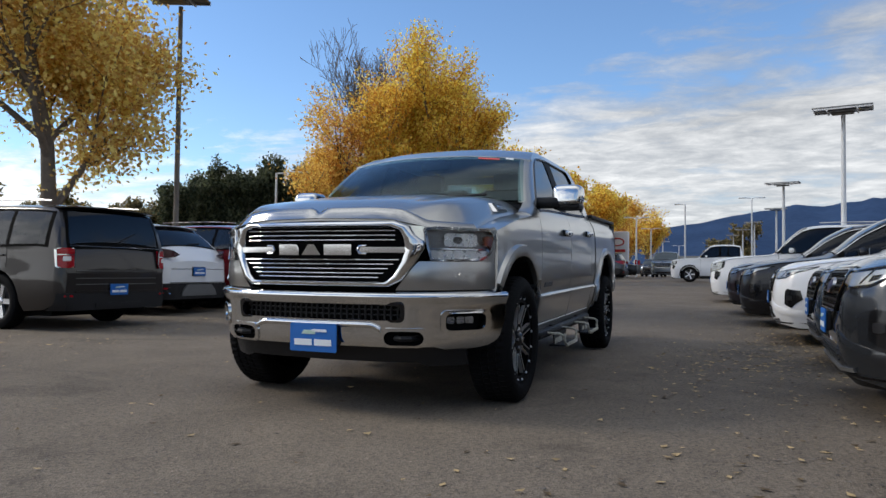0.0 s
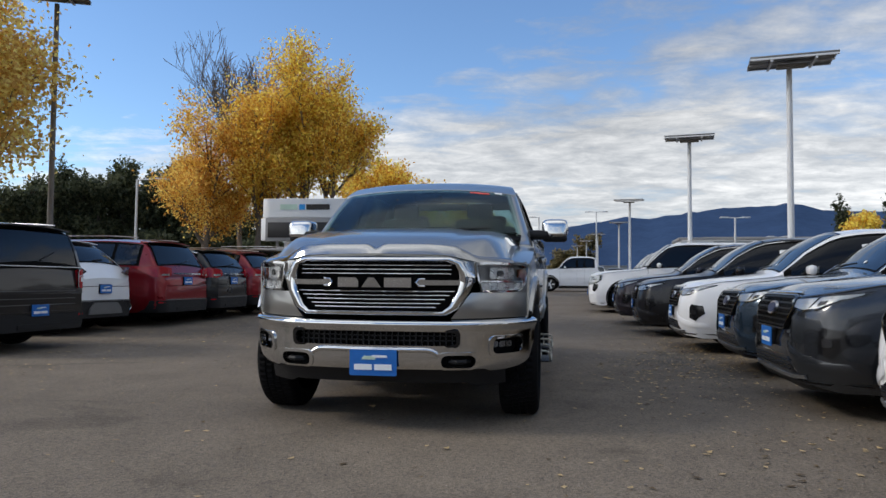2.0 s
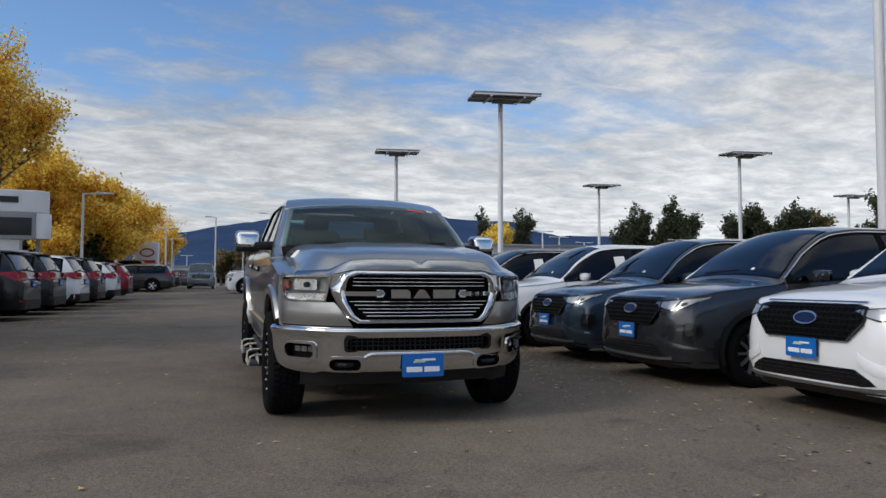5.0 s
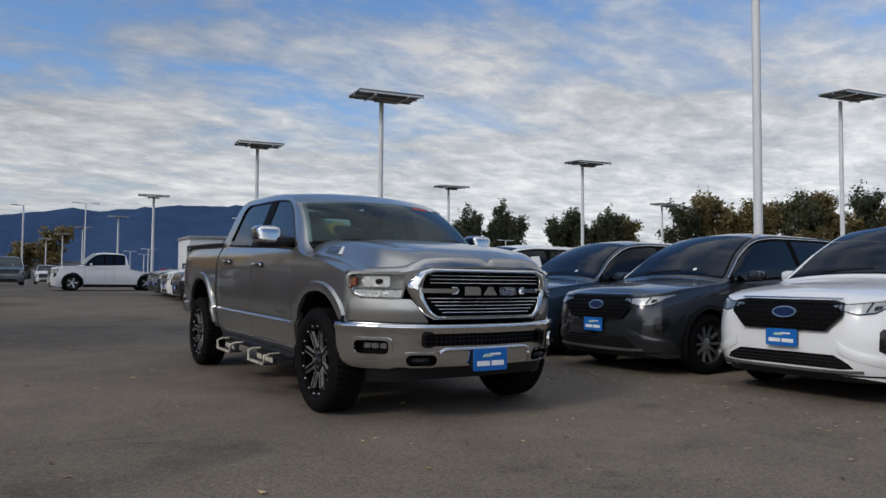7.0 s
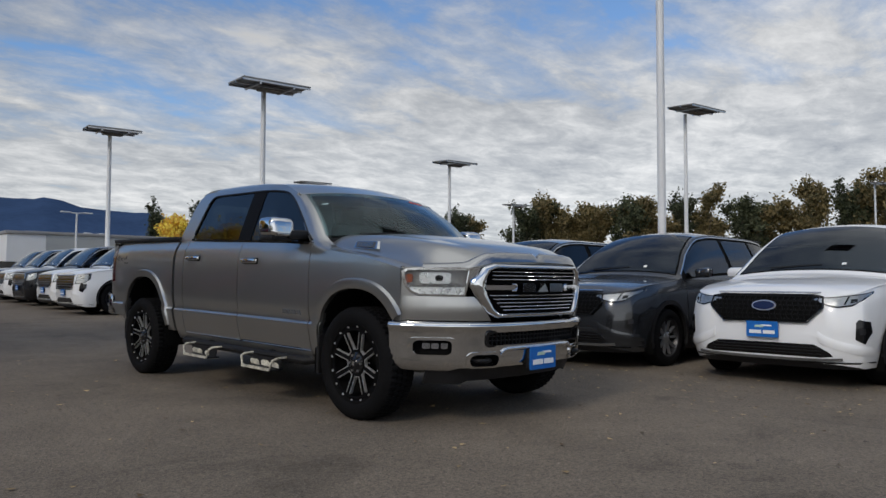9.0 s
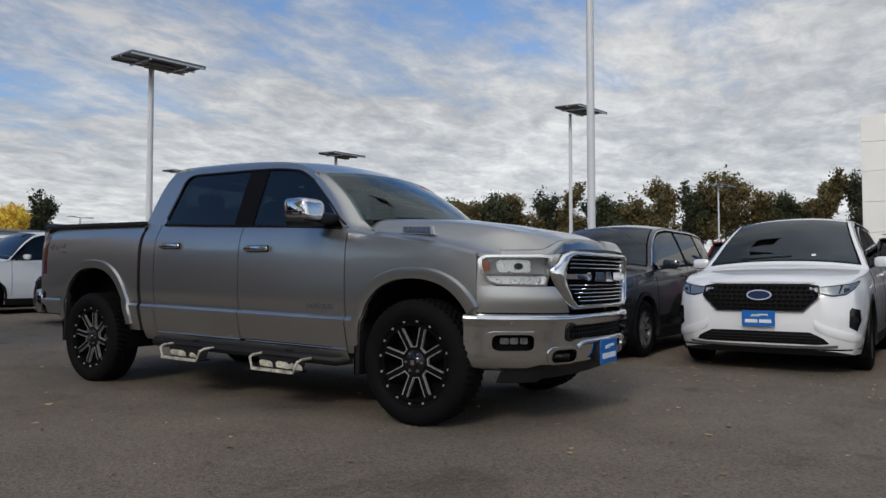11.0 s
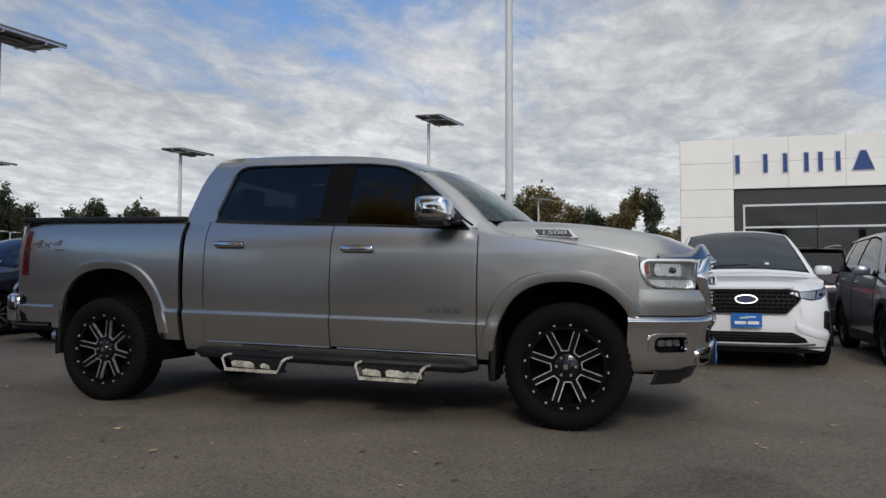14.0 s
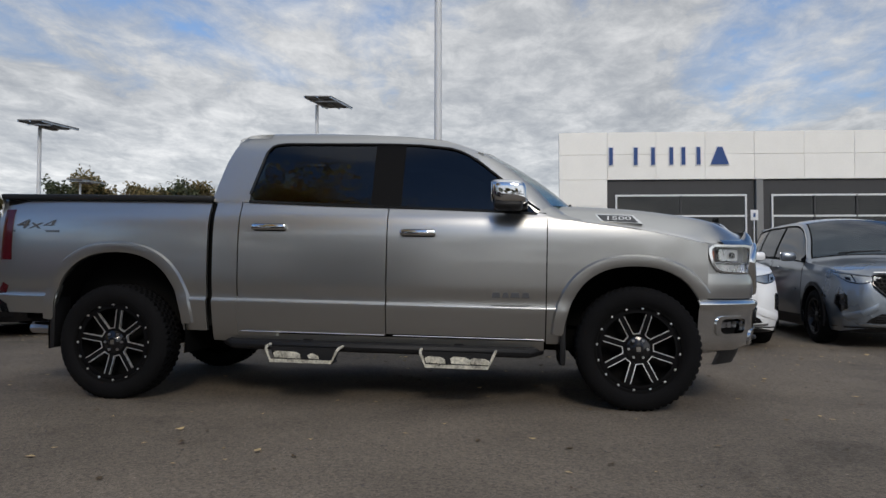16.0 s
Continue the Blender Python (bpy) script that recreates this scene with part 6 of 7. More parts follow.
    for s in (-1, 1):
        for c in wheel_y:
            wheel_parts(car, (s * (hw - 0.125), c, R), s, R, 0.225, R * 0.70, rim)

    # glass over dark backing; the near-black surrounds also stand in for the unlit cabin
    lo_k, hi_k = 0.08, 0.88

    def pane(y0, y1, n=8, out=0.006):
        bmg = bmesh.new()
        return slab_of(lambda y, k, d: (s * (S(y, 1 + lo_k + (hi_k - lo_k) * k).x + out - d), y, S(y, 1 + lo_k + (hi_k - lo_k) * k).z), span(y0, y1, n), span(0, 1, 4), 0.004, bmg)
    start = cowl + 0.16
    end = back[0] - 0.08
    mid = (cowl + back[0]) / 2 + 0.02
    cuts = [start, mid - 0.05, mid + 0.05, min(end - 0.55, mid + 0.95), min(end - 0.48, mid + 1.02), end]
    for s in (-1, 1):
        part("window_surround", slab_of(lambda y, k, d: (s * (S(y, 1 + 0.02 + 0.92 * k).x + 0.0025 - d), y, S(y, 1 + 0.02 + 0.92 * k).z), span(start - 0.09, end + 0.06, 18), span(0, 1, 4), 0.002), VOID, car)
        for y0, y1 in ((cuts[0], cuts[1]), (cuts[2], cuts[3]), (cuts[4], cuts[5])):
            part("side_window", pane(y0, y1), DARKGLASS, car)
        part("window_trim", tube([(s * (S(y, 1.94).x + 0.006), y, S(y, 1.94).z) for y in span(start - 0.10, end + 0.05, 18)], 0.009, 5), CHROME if not rack else GLOSSBLACK, car)
        # mirror
        mz = beltz[0] + 0.09
        mob = part("mirror", box(*sorted((s * (hw - 0.04), s * (hw + 0.17))), cowl + 0.32, cowl + 0.43, mz - 0.06, mz + 0.065, 0.045), color, car)
        part("mirror_glass", box(*sorted((s * (hw + 0.0), s * (hw + 0.15))), cowl + 0.441, cowl + 0.446, mz - 0.04, mz + 0.06), CHROME, mob)
        for y in (mid - 0.30, min(cuts[3] - 0.12, L)):
            z = belt(y) - 0.10
            part("door_handle", box(*sorted((s * (plan(y) * 0.965), s * (plan(y) * 0.985 + 0.02))), y - 0.10, y + 0.10, z - 0.014, z + 0.014, 0.008), color, car)
        for y in (cowl + 0.10, mid, cuts[3] + 0.03):
            part("door_seam", tube([(s * (S(y, k).x + 0.0005), y, S(y, k).z) for k in (span(0.22, 1.0, 6))], 0.0035, 4), VOID, car)
        if rack:
            part("roof_rack", tube([(s * (S(y, 2.0).x - 0.05), y, top(y) + 0.035) for y in span(head + 0.25, back[0] - 0.2, 6)], 0.013, 6), STEEL, car)

    if card:
        part("window_card", slab_of(lambda y, k, d: (S(y, 1 + k).x + 0.012 - d, y, S(y, 1 + k).z), [mid - 0.42, mid - 0.32, mid - 0.22], span(0.30, 0.70, 3), 0.003), CARDWHITE, car, "white paper card behind the glass")

    def front_glass(y, u, d):
        b, te, t, w0, w1 = green(y)
        x = u * w1 * 0.95
        k = 1 - abs(u) * 0.95
        return (x, y - d * 0.5, te + (t - te) * (1 - (1 - k) ** 2.2) + 0.006 - d)
    part("windshield_surround", slab_of(lambda y, u, d: tuple(Vector(front_glass(y, u, 0)) - Vector((0, 0, 0.0035 + d))), span(cowl + 0.03, head - 0.02, 8), span(-1, 1, 10), 0.002), VOID, car)
    part("windshield", slab_of(front_glass, span(cowl + 0.05, head - 0.04, 8), span(-0.97, 0.97, 10), 0.004), SCREENGLASS, car)
    part("wiper", tube([(-0.45, cowl + 0.06, top(cowl + 0.06) + 0.012), (0.1, cowl + 0.10, top(cowl + 0.10) + 0.012)], 0.008, 5), PLASTIC, car)
    part("dash_card", prism([(0.30, 0.0), (0.345, 0.0), (0.345, 0.028), (0.30, 0.028)], lambda a, b, d: (a, cowl + 0.10 + b, top(cowl + 0.10 + b) + 0.012 - d), 0.003), CARDWHITE, car)
    if rear_glass:
        yr0, yr1 = back[0] + 0.02, back[0] + (back[1] - back[0]) * 0.86
        part("rear_window_surround", slab_of(lambda y, u, d: tuple(Vector(front_glass(y, u, 0)) + Vector((0, 0.004 - d, 0.002))), span(yr0 - 0.01, yr1 + 0.02, 6), span(-0.98, 0.98, 8), 0.002), VOID, car)
        part("rear_window", slab_of(lambda y, u, d: tuple(Vector(front_glass(y, u, 0)) + Vector((0, 0.009 - d, 0.003))), span(yr0, yr1, 6), span(-0.93, 0.93, 8), 0.003), DARKGLASS, car)
        part("spoiler", slab_of(lambda u, v, d: (u * (green(back[0])[4] - 0.01), back[0] - 0.12 + 0.22 * v - 0.05 * u * u * v, top(back[0] - 0.12) + 0.008 - 0.02 * v - 0.03 * u * u - d * (0.4 + 0.6 * (1 - v))), span(-1, 1, 10), [0, 0.5, 1], 0.035), color, car)
        part("rear_wiper", tube([(-0.05, yr1 + 0.01, top(yr1) + 0.025), (-0.35, yr1 - 0.03, top(yr1 - 0.03) + 0.02)], 0.010, 5), PLASTIC, car)

    # plan curve of the nose and the tail, height by height
    @functools.lru_cache(maxsize=None)
    def at_front(x, z):
        a, b = 0.0, 0.95
        if abs(x) <= side(0.0, z):
            return 0.0
        for _ in range(14):
            m = (a + b) / 2
            if side(m, z) < abs(x):
                a = m
            else:
                b = m
        return b

    @functools.lru_cache(maxsize=None)
    def at_rear(x, z=0.7):
        a, b = L - 1.0, L
        if abs(x) <= side(L, z):
            return L
        for _ in range(14):
            m = (a + b) / 2
            if side(m, z) < abs(x):
                b = m
            else:
                a = m
        return a

    def pushed(where, x, z, out, way):
        k = (where(abs(x) + 0.01, z) - where(max(abs(x) - 0.01, 0.0), z)) / 0.02
        n = Vector((k * -way, way)).normalized()
        return ((1 if x >= 0 else -1) * (abs(x) + n.x * out), where(abs(x), z) + n.y * out, z)

    hz = hood[0]
    if front:
        NF = lambda off: (lambda a, b, d: pushed(at_front, a, b, off - d, -1))
        if front == "mesh":
            gw, gz0, gz1 = 0.55, hz - 0.30, hz - 0.025
            hexo = [(-gw * 0.74, gz0), (gw * 0.74, gz0), (gw, gz0 + 0.15), (gw * 0.97, gz1 - 0.02), (gw * 0.80, gz1), (-gw * 0.80, gz1), (-gw * 0.97, gz1 - 0.02), (-gw, gz0 + 0.15)]
        else:
            gw, gz0, gz1 = 0.72, hz - 0.42, hz - 0.04
            hexo = [(-gw * 0.85, gz0), (gw * 0.85, gz0), (gw, gz0 + 0.13), (gw * 0.96, gz1), (-gw * 0.96, gz1), (-gw, gz0 + 0.13)]
        dense = densify(hexo, 0.05)
        grille = part("grille", skin(hexo, NF(0.006), 0.012, 22), VOID if front == "mesh" else GLOSSBLACK, car, "black mesh grille" if front == "mesh" else "grille with bright bars")
        part("grille_trim", ring(dense, shrink(dense, 0.012), NF(0.020), 0.03), CHROME if front != "mesh" else GLOSSBLACK, grille)
        for k in range(6):
            z = gz0 + 0.03 + k * (gz1 - gz0 - 0.055) / 5
            half = gw * min(0.95, 0.74 + 0.26 * (z - gz0) / 0.15) - 0.02
            part("grille_bar", slab_of(lambda x, v, d: NF(0.016)(x, z + 0.006 * v, d), span(-half, half, 18), [-1, 1], 0.012), MESHBLACK if front == "mesh" else LAMPDARK, grille)
        if front == "mesh":
            for k in range(-9, 10):
                x = k * gw * 0.098
                foot = gz0 + 0.03 + max(0.0, (abs(x) / gw - 0.70) / 0.28) * 0.12
                part("grille_rib", slab_of(lambda u, v, d: NF(0.012)(x + 0.005 * u + 0.012 * math.sin(v * 60), v, d), [-1, 1], span(foot, gz1 - 0.03, 8), 0.010), MESHBLACK, grille)
            badge_z = gz1 - 0.115
            ell = lambda rx, rz: [(rx * math.cos(a), badge_z + rz * math.sin(a)) for a in span(0, 2 * math.pi * 23 / 24, 23)]
            part("badge_rim", prism(ell(0.118, 0.052), NF(0.030), 0.02), STEEL, grille)
            part("badge", prism(ell(0.105, 0.041), NF(0.034), 0.006), BADGEBLUE, grille, "plain blue oval emblem")
            part("hood_line", slab_of(lambda x, v, d: NF(0.006)(x, hz - 0.016 + 0.012 * v, d), span(-0.50, 0.50, 18), [0, 1], 0.02), CHROME, car)
        for s in (-1, 1):
            q = hw / 0.94
            LP = lambda off: (lambda a, b, d: pushed(at_front, s * a, b, off - d, -1))
            if front == "mesh":
                outl = [(0.44, 0.024), (0.55, 0.075), (0.66, 0.112), (0.76, 0.112), (0.825, 0.072), (0.853, 0.024), (0.85, 0.004), (0.70, 0.004), (0.46, 0.008)]
            else:
                outl = [(0.70, 0.24), (0.86, 0.24), (0.875, 0.18), (0.865, 0.02), (0.71, 0.02)]
            outl = [(a * q, -b) for a, b in outl]

            def HL(off):
                def at(a, b, d):
                    z = belt(at_front(a, hz - 0.06)) + b
                    return pushed(at_front, s * a, z, off - d, -1)
                return at
            lam = part("headlight", skin(outl, HL(0.006), 0.03), GLOSSBLACK, car, "slim swept-back headlight" if front == "mesh" else "tall headlight")
            part("reflector", skin(shrink(outl, 0.014), HL(0.009), 0.004), LAMPSILVER, lam)
            part("lamp_divider", skin([(a * q, -b) for a, b in (((0.70, 0.09), (0.712, 0.09), (0.735, 0.012), (0.72, 0.012)) if front == "mesh" else ((0.74, 0.13), (0.85, 0.13), (0.85, 0.115), (0.74, 0.115)))], HL(0.011), 0.003), GLOSSBLACK, lam)
            part("projector", skin([(a * q, -b) for a, b in ((0.745, 0.085), (0.79, 0.075), (0.79, 0.045), (0.745, 0.045))], HL(0.011), 0.003), GLOSSBLACK, lam)
            part("lens", skin(shrink(outl, 0.003), HL(0.014), 0.004), CLEAR, lam)
            fz = hz - 0.945
            fog = [(a * q, b + fz) for a, b in ((0.79, 0.50), (0.795, 0.655), (0.815, 0.685), (0.872, 0.665), (0.878, 0.56), (0.85, 0.46))]
            pocket = part("fog_pocket", skin(fog, LP(0.004), 0.012), GLOSSBLACK, car)
            part("fog_lamp", skin(rounded(0.815 * q, 0.855 * q, 0.545 + fz, 0.605 + fz, 0.012, 2), LP(0.008), 0.01), DARKALLOY, pocket)
            # a raised lip that sweeps from the grille down to the corner
            part("bumper_crease", slab_of(lambda u, v, d: LP(0.012 * math.sin(math.pi * (0.15 + 0.7 * v)) + 0.001)(0.50 + 0.36 * u, hz - 0.42 - 0.14 * u ** 0.7 - 0.045 + 0.09 * v, d), span(0, 1, 10), span(0, 1, 4), 0.02), color, car, smooth=60)
        lower = [(-0.52, 0.305), (0.52, 0.305), (0.62, 0.317), (0.58, 0.365), (0.46, 0.425), (-0.46, 0.425), (-0.58, 0.365), (-0.62, 0.317)]
        part("lower_intake", skin(lower, NF(0.004), 0.012, 20), GLOSSBLACK, car)
        for z in (0.335, 0.365, 0.395):
            part("intake_bar", slab_of(lambda x, v, d: NF(0.012)(x, z + 0.005 * v, d), span(-0.52, 0.52, 14), [-1, 1], 0.01), PLASTIC, car)
        part("lower_valance", slab_of(lambda x, v, d: NF(0.012 - 0.05 * (1 - v))(x, 0.195 + 0.07 * v, d), span(-0.86 * hw / 0.94, 0.86 * hw / 0.94, 30), span(0, 1, 3), 0.03), PLASTIC, car)
        part("chin", slab_of(lambda x, v, d: NF(0.020)(x, 0.262 + 0.026 * v + 0.02 * (abs(x) / 0.7) ** 3, d), span(-0.68, 0.68, 20), [0, 1], 0.02), CHIN, car)
        if plate:
            plate_parts(car, lambda a, b, d: (a, -0.038 - d, gz0 - 0.075 + b), 0.31, 0.155)
            part("plate_holder", box(-0.14, 0.14, -0.034, -0.002, gz0 - 0.14, gz0 - 0.01, 0.006), PLASTIC, car)
    # tail
    if tail:
        tz0, tz1 = tail_z
        for s in (-1, 1):
            SR = lambda off: (lambda a, b, d: pushed(at_rear, s * a, b, off - d, 1))
            if tail == "tall":
                o = rounded(hw * 0.74, hw * 0.930, tz0 - 0.02, tz1 + 0.05, 0.02, 3)
            elif tail == "slim":
                o = [(hw * 0.50, tz0 + 0.055), (hw * 0.62, tz0 + 0.005), (hw * 0.80, tz0 - 0.005), (hw * 0.925, tz0 + 0.03), (hw * 0.935, tz1 + 0.0), (hw * 0.90, tz1 + 0.02), (hw * 0.70, tz1 - 0.015)]
            else:
                o = [(hw * 0.56, tz0 + 0.01), (hw * 0.72, tz0 - 0.04), (hw * 0.90, tz0 - 0.035), (hw * 0.935, tz0 + 0.05), (hw * 0.935, tz1 + 0.02), (hw * 0.85, tz1 + 0.045), (hw * 0.58, tz1)]
            lam = part("tail_light", skin(o, SR(0.014), 0.05), TAILDARK if tail == "slim" else REDLENS, car, "dark red tail light" if tail == "slim" else "red tail light")
            if tail == "tall":
                part("reverse_lamp", skin(rounded(hw * 0.80, hw * 0.875, (tz0 + tz1) / 2 - 0.025, (tz0 + tz1) / 2 + 0.035, 0.01, 2), SR(0.019), 0.004), CARDWHITE, lam)
                part("lamp_rib", skin(rounded(hw * 0.75, hw * 0.92, (tz0 + tz1) / 2 + 0.05, (tz0 + tz1) / 2 + 0.062, 0.004, 2), SR(0.018), 0.004), CHROME, lam)
            else:
                part("reverse_lamp", skin(shrink(o, hw * 0.06), SR(0.019), 0.004), TAILDARK if tail == "slim" else REDLENS, lam)
            if tail == "wide":
                part("backup_lamp", skin([(hw * 0.66, tz0 + 0.0), (hw * 0.80, tz0 - 0.005), (hw * 0.80, tz0 + 0.03), (hw * 0.66, tz0 + 0.035)], SR(0.023), 0.004), LAMPSILVER, lam)
            if tail == "tall":
                part("lamp_trim", ring(o, shrink(o, 0.010), SR(0.022), 0.03), CHROME, lam)
        bar_z = tz0 - 0.005
        if tail == "tall" and plate:
            part("tailgate_bar", slab_of(lambda x, v, d: (x, at_rear(x) + 0.010 - d, tz1 + 0.075 + 0.014 * v), span(-hw * 0.80, hw * 0.80, 14), [0, 1], 0.02), CHROME, car)
        if tail == "wide":
            part("tailgate_bar", slab_of(lambda x, v, d: (x, at_rear(x) + 0.014 - d, bar_z + 0.03 + 0.032 * v), span(-0.50, 0.50, 10), [0, 1], 0.02), CHROME, car)
        for z in ((tz0 - 0.16, tz0 - 0.24, tz0 - 0.06) if tail == "tall" else (tz0 - 0.20,)):
            part("tailgate_groove", slab_of(lambda x, v, d: (x, at_rear(x) + (0.004 if tail != "tall" else 0.009) - d, z + 0.008 * v), span(-hw * 0.70, hw * 0.70, 12), [0, 1], 0.012), GLOSSBLACK if tail != "tall" else CHIN, car)
        black_top = 0.55 if tail == "slim" else 0.50
        part("rear_bumper_trim", slab_of(lambda x, v, d: pushed(at_rear, x, 0.27 + (black_top - 0.27) * v, 0.018 - d, 1), span(-hw * 0.93, hw * 0.93, 22), span(0, 1, 3), 0.08), dark, car)
        if tail == "slim":
            part("skid_plate", prism([(-0.44, 0.33), (0.44, 0.33), (0.40, 0.44), (0.30, 0.53), (-0.30, 0.53), (-0.40, 0.44)], lambda a, b, d: (a, at_rear(a) + 0.045 - d, b), 0.05), CHIN, car, "dull silver skid plate")
        else:
            part("skid_plate", slab_of(lambda x, v, d: (x, at_rear(x) + 0.030 - d, 0.30 + 0.06 * v), span(-0.38, 0.38, 8), [0, 1], 0.05), PLASTIC, car)
        part("bumper_strip", slab_of(lambda x, v, d: (x, at_rear(x) + 0.028 - d, black_top + 0.005 + 0.018 * v), span(-hw * 0.72, hw * 0.72, 14), [0, 1], 0.02), CHIN if tail != "tall" else BROWN, car)
        for s in (-1, 1):
            pipe = 1.35 if tail == "slim" else 1.0
            part("tailpipe", lathe([(0.034 * pipe, L - 0.18), (0.036 * pipe, L + 0.005), (0.042 * pipe, L + 0.009), (0.042 * pipe, L - 0.18)], 16, "y"), CHROME, car).location = (s * hw * (0.72 if tail == "slim" else 0.62), 0, 0.43 if tail == "slim" else 0.33)
            part("rear_reflector", prism(rounded(hw * 0.76, hw * 0.88, 0.45, 0.475, 0.008, 2), lambda a, b, d: (s * a, at_rear(a) + 0.026 - d, b), 0.006), REDLENS, car)
        if plate:
            pz = (0.54 if tail == "tall" else tz0 - 0.10) if tail != "slim" else tz0 - 0.24
            plate_parts(car, lambda a, b, d: (-a, L + 0.026 + d, pz + b), 0.30, 0.15)
            part("plate_recess", box(-0.16, 0.16, L - 0.05, L + 0.014, pz - 0.085, pz + 0.085, 0.01), GLOSSBLACK, car)
    # the nose leans back towards the hood and tucks in below
    lean = curve([(0.2, 0.06), (0.4, 0.0), (0.6, 0.0), (0.75, 0.018), (0.88, 0.065), (0.96, 0.125), (1.05, 0.15)])
    for ob in car.children_recursive:
        if ob.type == "MESH" and ob.parent.name.split(".")[0] != "wheel":
            for v in ob.data.vertices:
                if v.co.y < 0.9:
                    v.co.y += (1 - 0.5 * boxy) * min(1.0, (1 - v.co.y / 0.9)) ** 2 * lean(v.co.z * 0.945 / hz)
    return car


def facing_west(nose_x, y, turn=0.0):
    return pose(nose_x, y, rise(y), 0, 0, -90 + turn)


ROW = "cars parked nose-out in a row"
compact = dict(L=4.6, W=1.86, Hgt=1.725, hood=(0.925, 1.025, 1.105), cowl=1.24, head=2.12, beltz=(1.04, 1.16), group=ROW, tail="wide")
suv("compact_suv", "pale blue-grey compact SUV parked nose-out", "car", facing_west(3.31, -3.70), PALEBLUE, rim="dark", **compact)
suv("compact_suv", "white compact SUV with black mesh grille and blue oval emblem", "car", facing_west(3.13, -1.25), WHITE, rim="dark", **compact)
suv("compact_suv", "dark grey compact SUV with alloy wheels, parked nose-out", "car", facing_west(2.96, 1.08), GREY, rim="ten", **compact)
suv("compact_suv", "slate-blue compact SUV parked nose-out", "car", facing_west(3.0, 3.35), BLUE, rim="ten", **compact)
suv("compact_suv", "white compact SUV with a card in its window", "car", facing_west(2.70, 5.75), WHITE, rim="ten", card=True, **compact)
suv("compact_suv", "black compact SUV parked nose-out", "car", facing_west(2.30, 8.25), BLACK, rim="ten", card=True, **compact)
suv("compact_suv", "dark plum compact SUV parked nose-out", "car", facing_west(2.05, 10.85), MAROON, rim="ten", **compact)
big = dict(L=5.3, W=2.03, Hgt=1.94, hood=(1.05, 1.16, 1.22), cowl=1.45, head=2.2, back=(4.95, 5.2), beltz=(1.20, 1.26), wheel_y=(0.95, 4.05), R=0.40, boxy=0.7, front="bars", group=ROW, tail="tall", tail_z=(1.0, 1.2))
suv("large_suv", "large white SUV with a bright barred grille", "car", facing_west(1.50, 15.6), WHITE, rim="five", rack=True, **big)
suv("large_suv", "large white SUV with a dark grille, parked nose-out", "car", facing_west(1.75, 18.4), WHITE, rim="five", **big)
suv("large_suv", "large black SUV parked nose-out", "car", facing_west(1.75, 21.2), BLACK, rim="five", **big)
suv("large_suv", "large white SUV parked nose-out", "car", facing_west(1.8, 24.0), WHITE, rim="five", **big)
suv("large_suv", "large dark blue SUV parked nose-out", "car", facing_west(1.9, 26.8), BLUE, rim="five", **big)
suv("large_suv", "large black SUV parked nose-out", "car", facing_west(2.1, 29.6), BLACK, rim="five", **big)

# the row across the lane, seen from behind
BACKROW = "cars parked tail-out in a row"


def tail_out(tail_x, y, length, turn=0.0):
    return pose(tail_x - length, y, rise(y), 0, 0, -90 + turn)


suv("boxy_wagon", "brown-grey boxy crossover wagon with chrome-edged tail lights", "car", tail_out(-5.66, 2.95, 5.1), BROWN, L=5.1, W=1.93, Hgt=1.73, hood=(0.95, 1.03, 1.10), cowl=1.35, head=2.05, back=(4.88, 5.07), beltz=(1.05, 1.10),
    wheel_y=(0.95, 3.95), R=0.37, boxy=0.9, tail="tall", tail_z=(0.85, 1.04), rack=True, rim="five", front=None, group=BACKROW, clad=False)
suv("sporty_suv", "white coupe-like SUV with slim dark red tail lights", "car", tail_out(-6.76, 5.74, 4.68), WHITE, L=4.68, W=1.90, Hgt=1.66, back=(3.95, 4.45), beltz=(0.98, 1.10), tail="slim", tail_z=(1.00, 1.15), front=None, group=BACKROW, rim="five")
mids = dict(L=5.0, W=2.0, Hgt=1.72, hood=(0.98, 1.06, 1.14), cowl=1.40, head=2.15, back=(4.55, 4.88), beltz=(1.06, 1.16), wheel_y=(0.95, 3.82), R=0.385, tail="wide", tail_z=(0.98, 1.12), front=None, group=BACKROW, boxy=0.25)
suv("midsize_suv", "deep red midsize SUV with silver roof rails and tailgate bar", "car", tail_out(-6.48, 7.88, 5.0), RED, rack=True, rim="five", **mids)
small = dict(L=4.65, W=1.85, Hgt=1.61, tail="wide", tail_z=(0.97, 1.10), front=None, group=BACKROW, back=(4.2, 4.55))
suv("compact_suv", "black compact SUV with bright red tail lights, parked tail-out", "car", tail_out(-6.40, 9.65, 4.65), BLACK, rim="five", **small)
suv("compact_suv", "deep red compact SUV parked tail-out", "car", tail_out(-6.35, 11.50, 4.65), RED, rim="five", rack=True, **small)
suv("midsize_suv", "black three-row SUV with silver wheels, parked tail-out", "car", tail_out(-5.95, 13.7, 5.0), BLACK, rack=True, rim="ten", **mids)
suv("midsize_suv", "black midsize SUV parked tail-out", "car", tail_out(-5.9, 16.3, 5.0), BLACK, rack=True, rim="ten", **mids)
suv("midsize_suv", "white midsize SUV with dark glass, parked tail-out", "car", tail_out(-5.75, 18.9, 5.0), WHITE, rim="ten", **mids)
suv("midsize_suv", "black midsize SUV parked tail-out", "car", tail_out(-5.7, 21.6, 5.0), BLACK, rim="five", **mids)
suv("compact_suv", "white compact SUV parked tail-out", "car", tail_out(-5.6, 24.5, 4.65), WHITE, rim="five", **small)
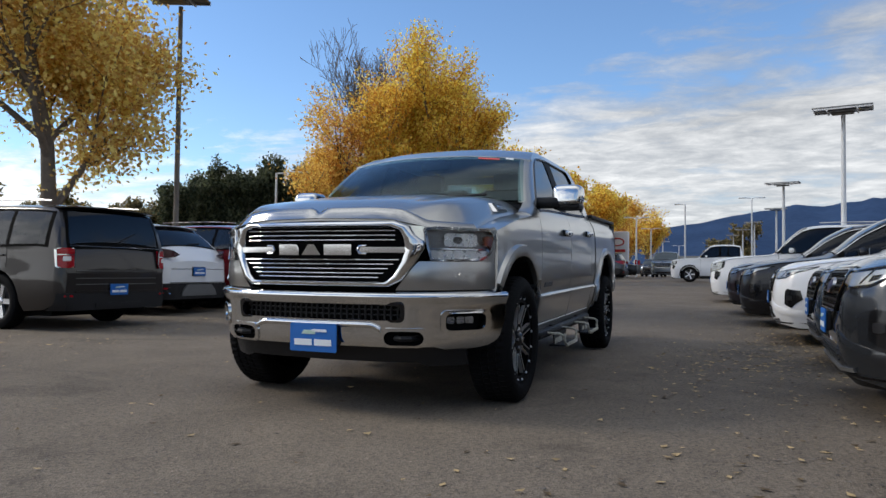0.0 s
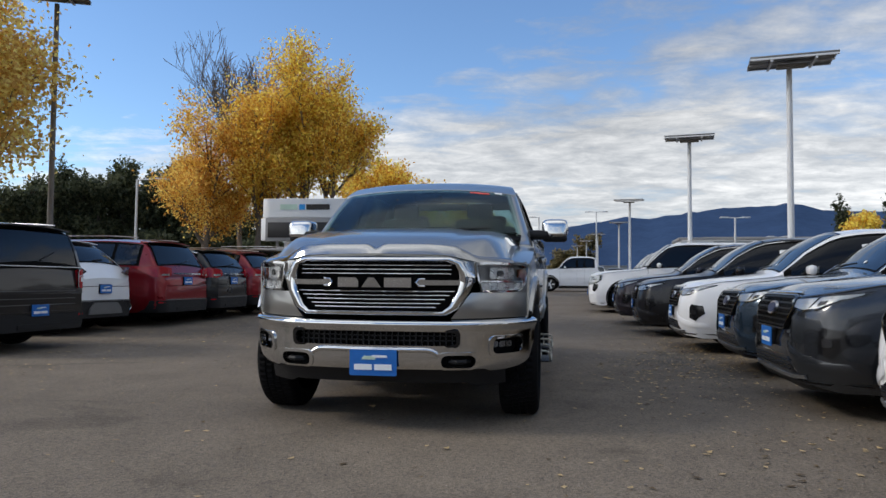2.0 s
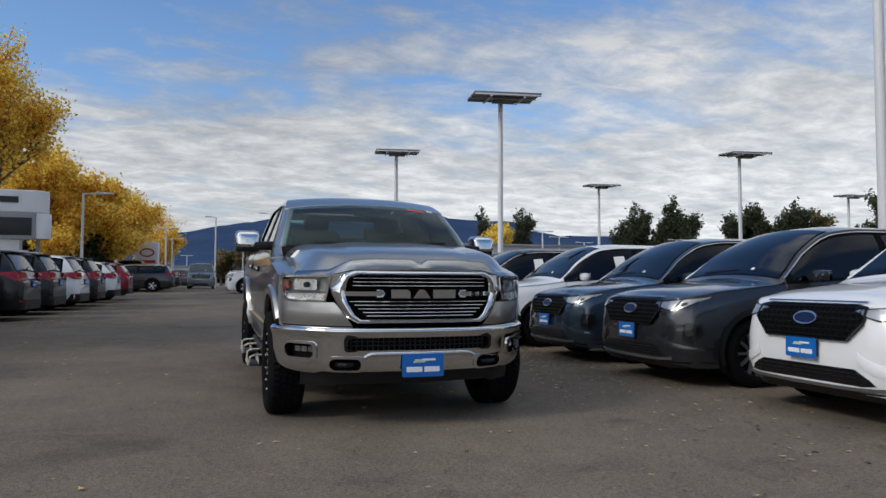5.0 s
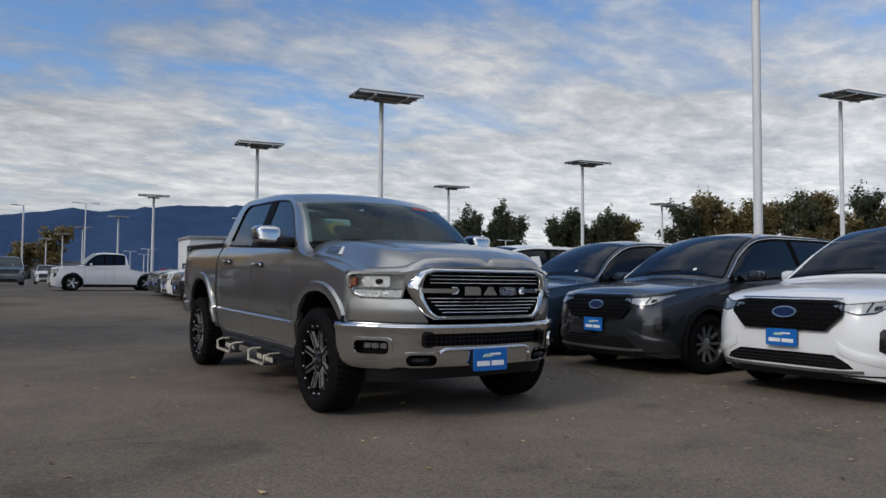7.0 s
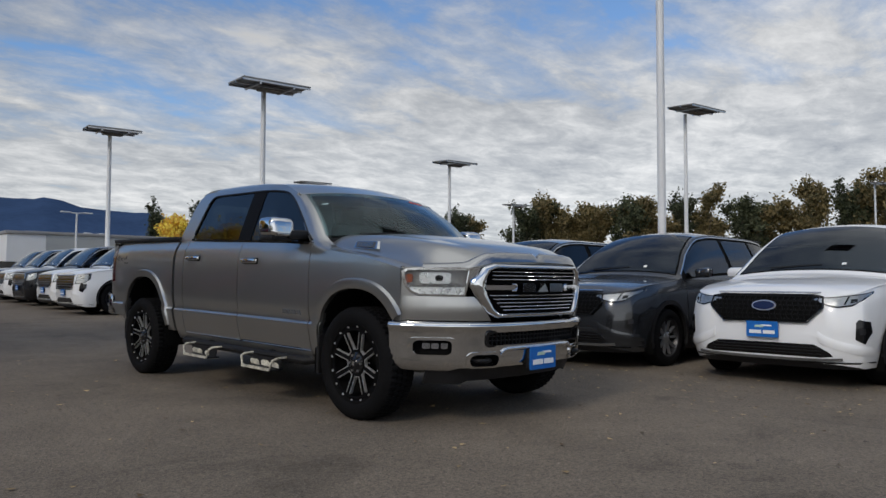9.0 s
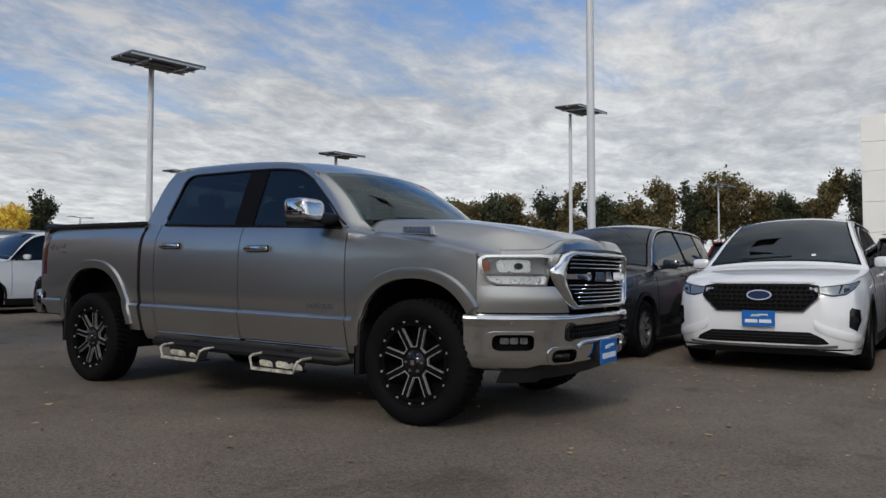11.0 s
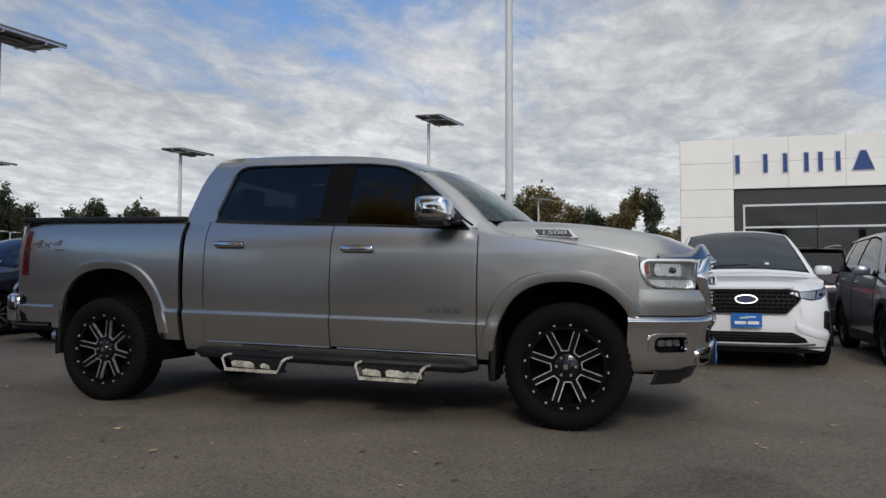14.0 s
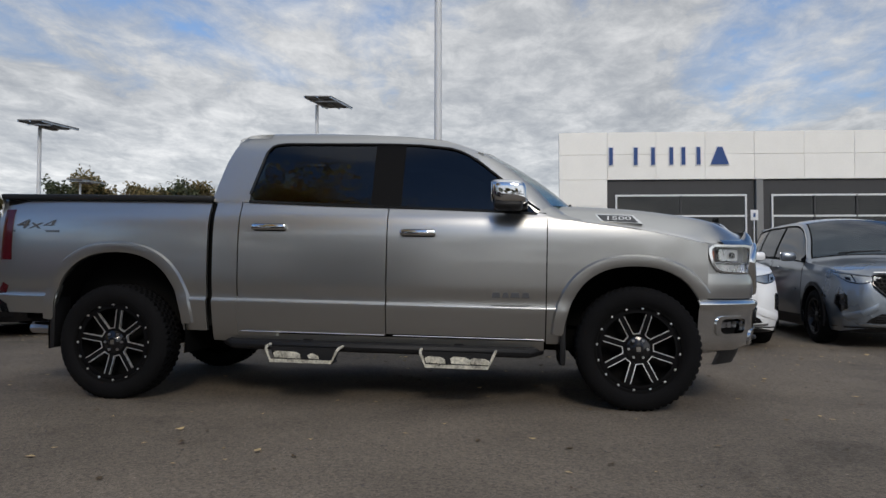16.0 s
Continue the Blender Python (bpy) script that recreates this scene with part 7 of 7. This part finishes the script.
suv("compact_suv", "deep red compact SUV parked tail-out", "car", tail_out(-5.5, 27.3, 4.65), RED, rim="five", **small)
suv("midsize_suv", "dark grey midsize SUV parked tail-out", "car", tail_out(-4.9, 42.0, 5.0), GREY, rim="five", **mids)


# ---- pickups further off ----
def pickup(label, at, color, group="far vehicles"):
    p = suv("pickup_truck", label, "pickup truck", at, color, L=6.0, W=2.08, Hgt=2.06, hood=(1.18, 1.28, 1.34), cowl=1.45, head=2.15, back=(3.55, 3.75), beltz=(1.30, 1.36), wheel_y=(0.98, 4.65), R=0.42, boxy=0.8,
            front="bars", tail="tall", tail_z=(0.95, 1.2), plate=False, group=group, rear_glass=False)
    return p


pickup("white crew-cab pickup parked across the lane", pose(-1.72, 37.5, rise(37.5), 0, 0, -86), WHITE)
pickup("silver pickup facing along the lane", pose(-3.8, 53.0, rise(53.0), 0, 0, 2), PALEBLUE)
pickup("black pickup parked tail-out", pose(-10.9, 47.3, rise(47.3), 0, 0, -90), BLACK)
pickup("black pickup parked tail-out", pose(-12.2, 44.6, rise(44.6), 0, 0, -90), BLACK)
FARROW = "cars in the far rows"
for k, (x, y, c, a) in enumerate(((9.4, 0.2, RED, 90), (9.4, -2.6, MAROON, 90), (9.3, 6.2, BLACK, 90), (9.2, 8.8, WHITE, 90), (9.4, 11.6, GREY, 90), (10.0, 20.5, WHITE, 90), (16.5, 5.5, RED, -90), (16.8, 11.0, WHITE, -90), (16.0, 17.0, BLACK, -90),
                                 (20, 26, WHITE, -90), (20, 31, GREY, -90), (12.5, 33, WHITE, -90), (-6.2, 64, GREY, 0), (-1.0, 66, WHITE, 0), (4.0, 60, BLACK, 0), (2.0, 52, WHITE, 0))):
    L0 = 5.0
    q = pose(x, y, rise(y), 0, 0, a) @ pose(0, -L0 if a == 90 else 0, 0)
    suv("midsize_suv", {RED.name: "deep red", WHITE.name: "white", BLACK.name: "black", GREY.name: "dark grey", MAROON.name: "dark plum"}[c.name] + " SUV in a row further back", "car", q, c, rim="five", rack=bool(k % 2), **{**mids, "front": "bars", "group": FARROW, "plate": False})
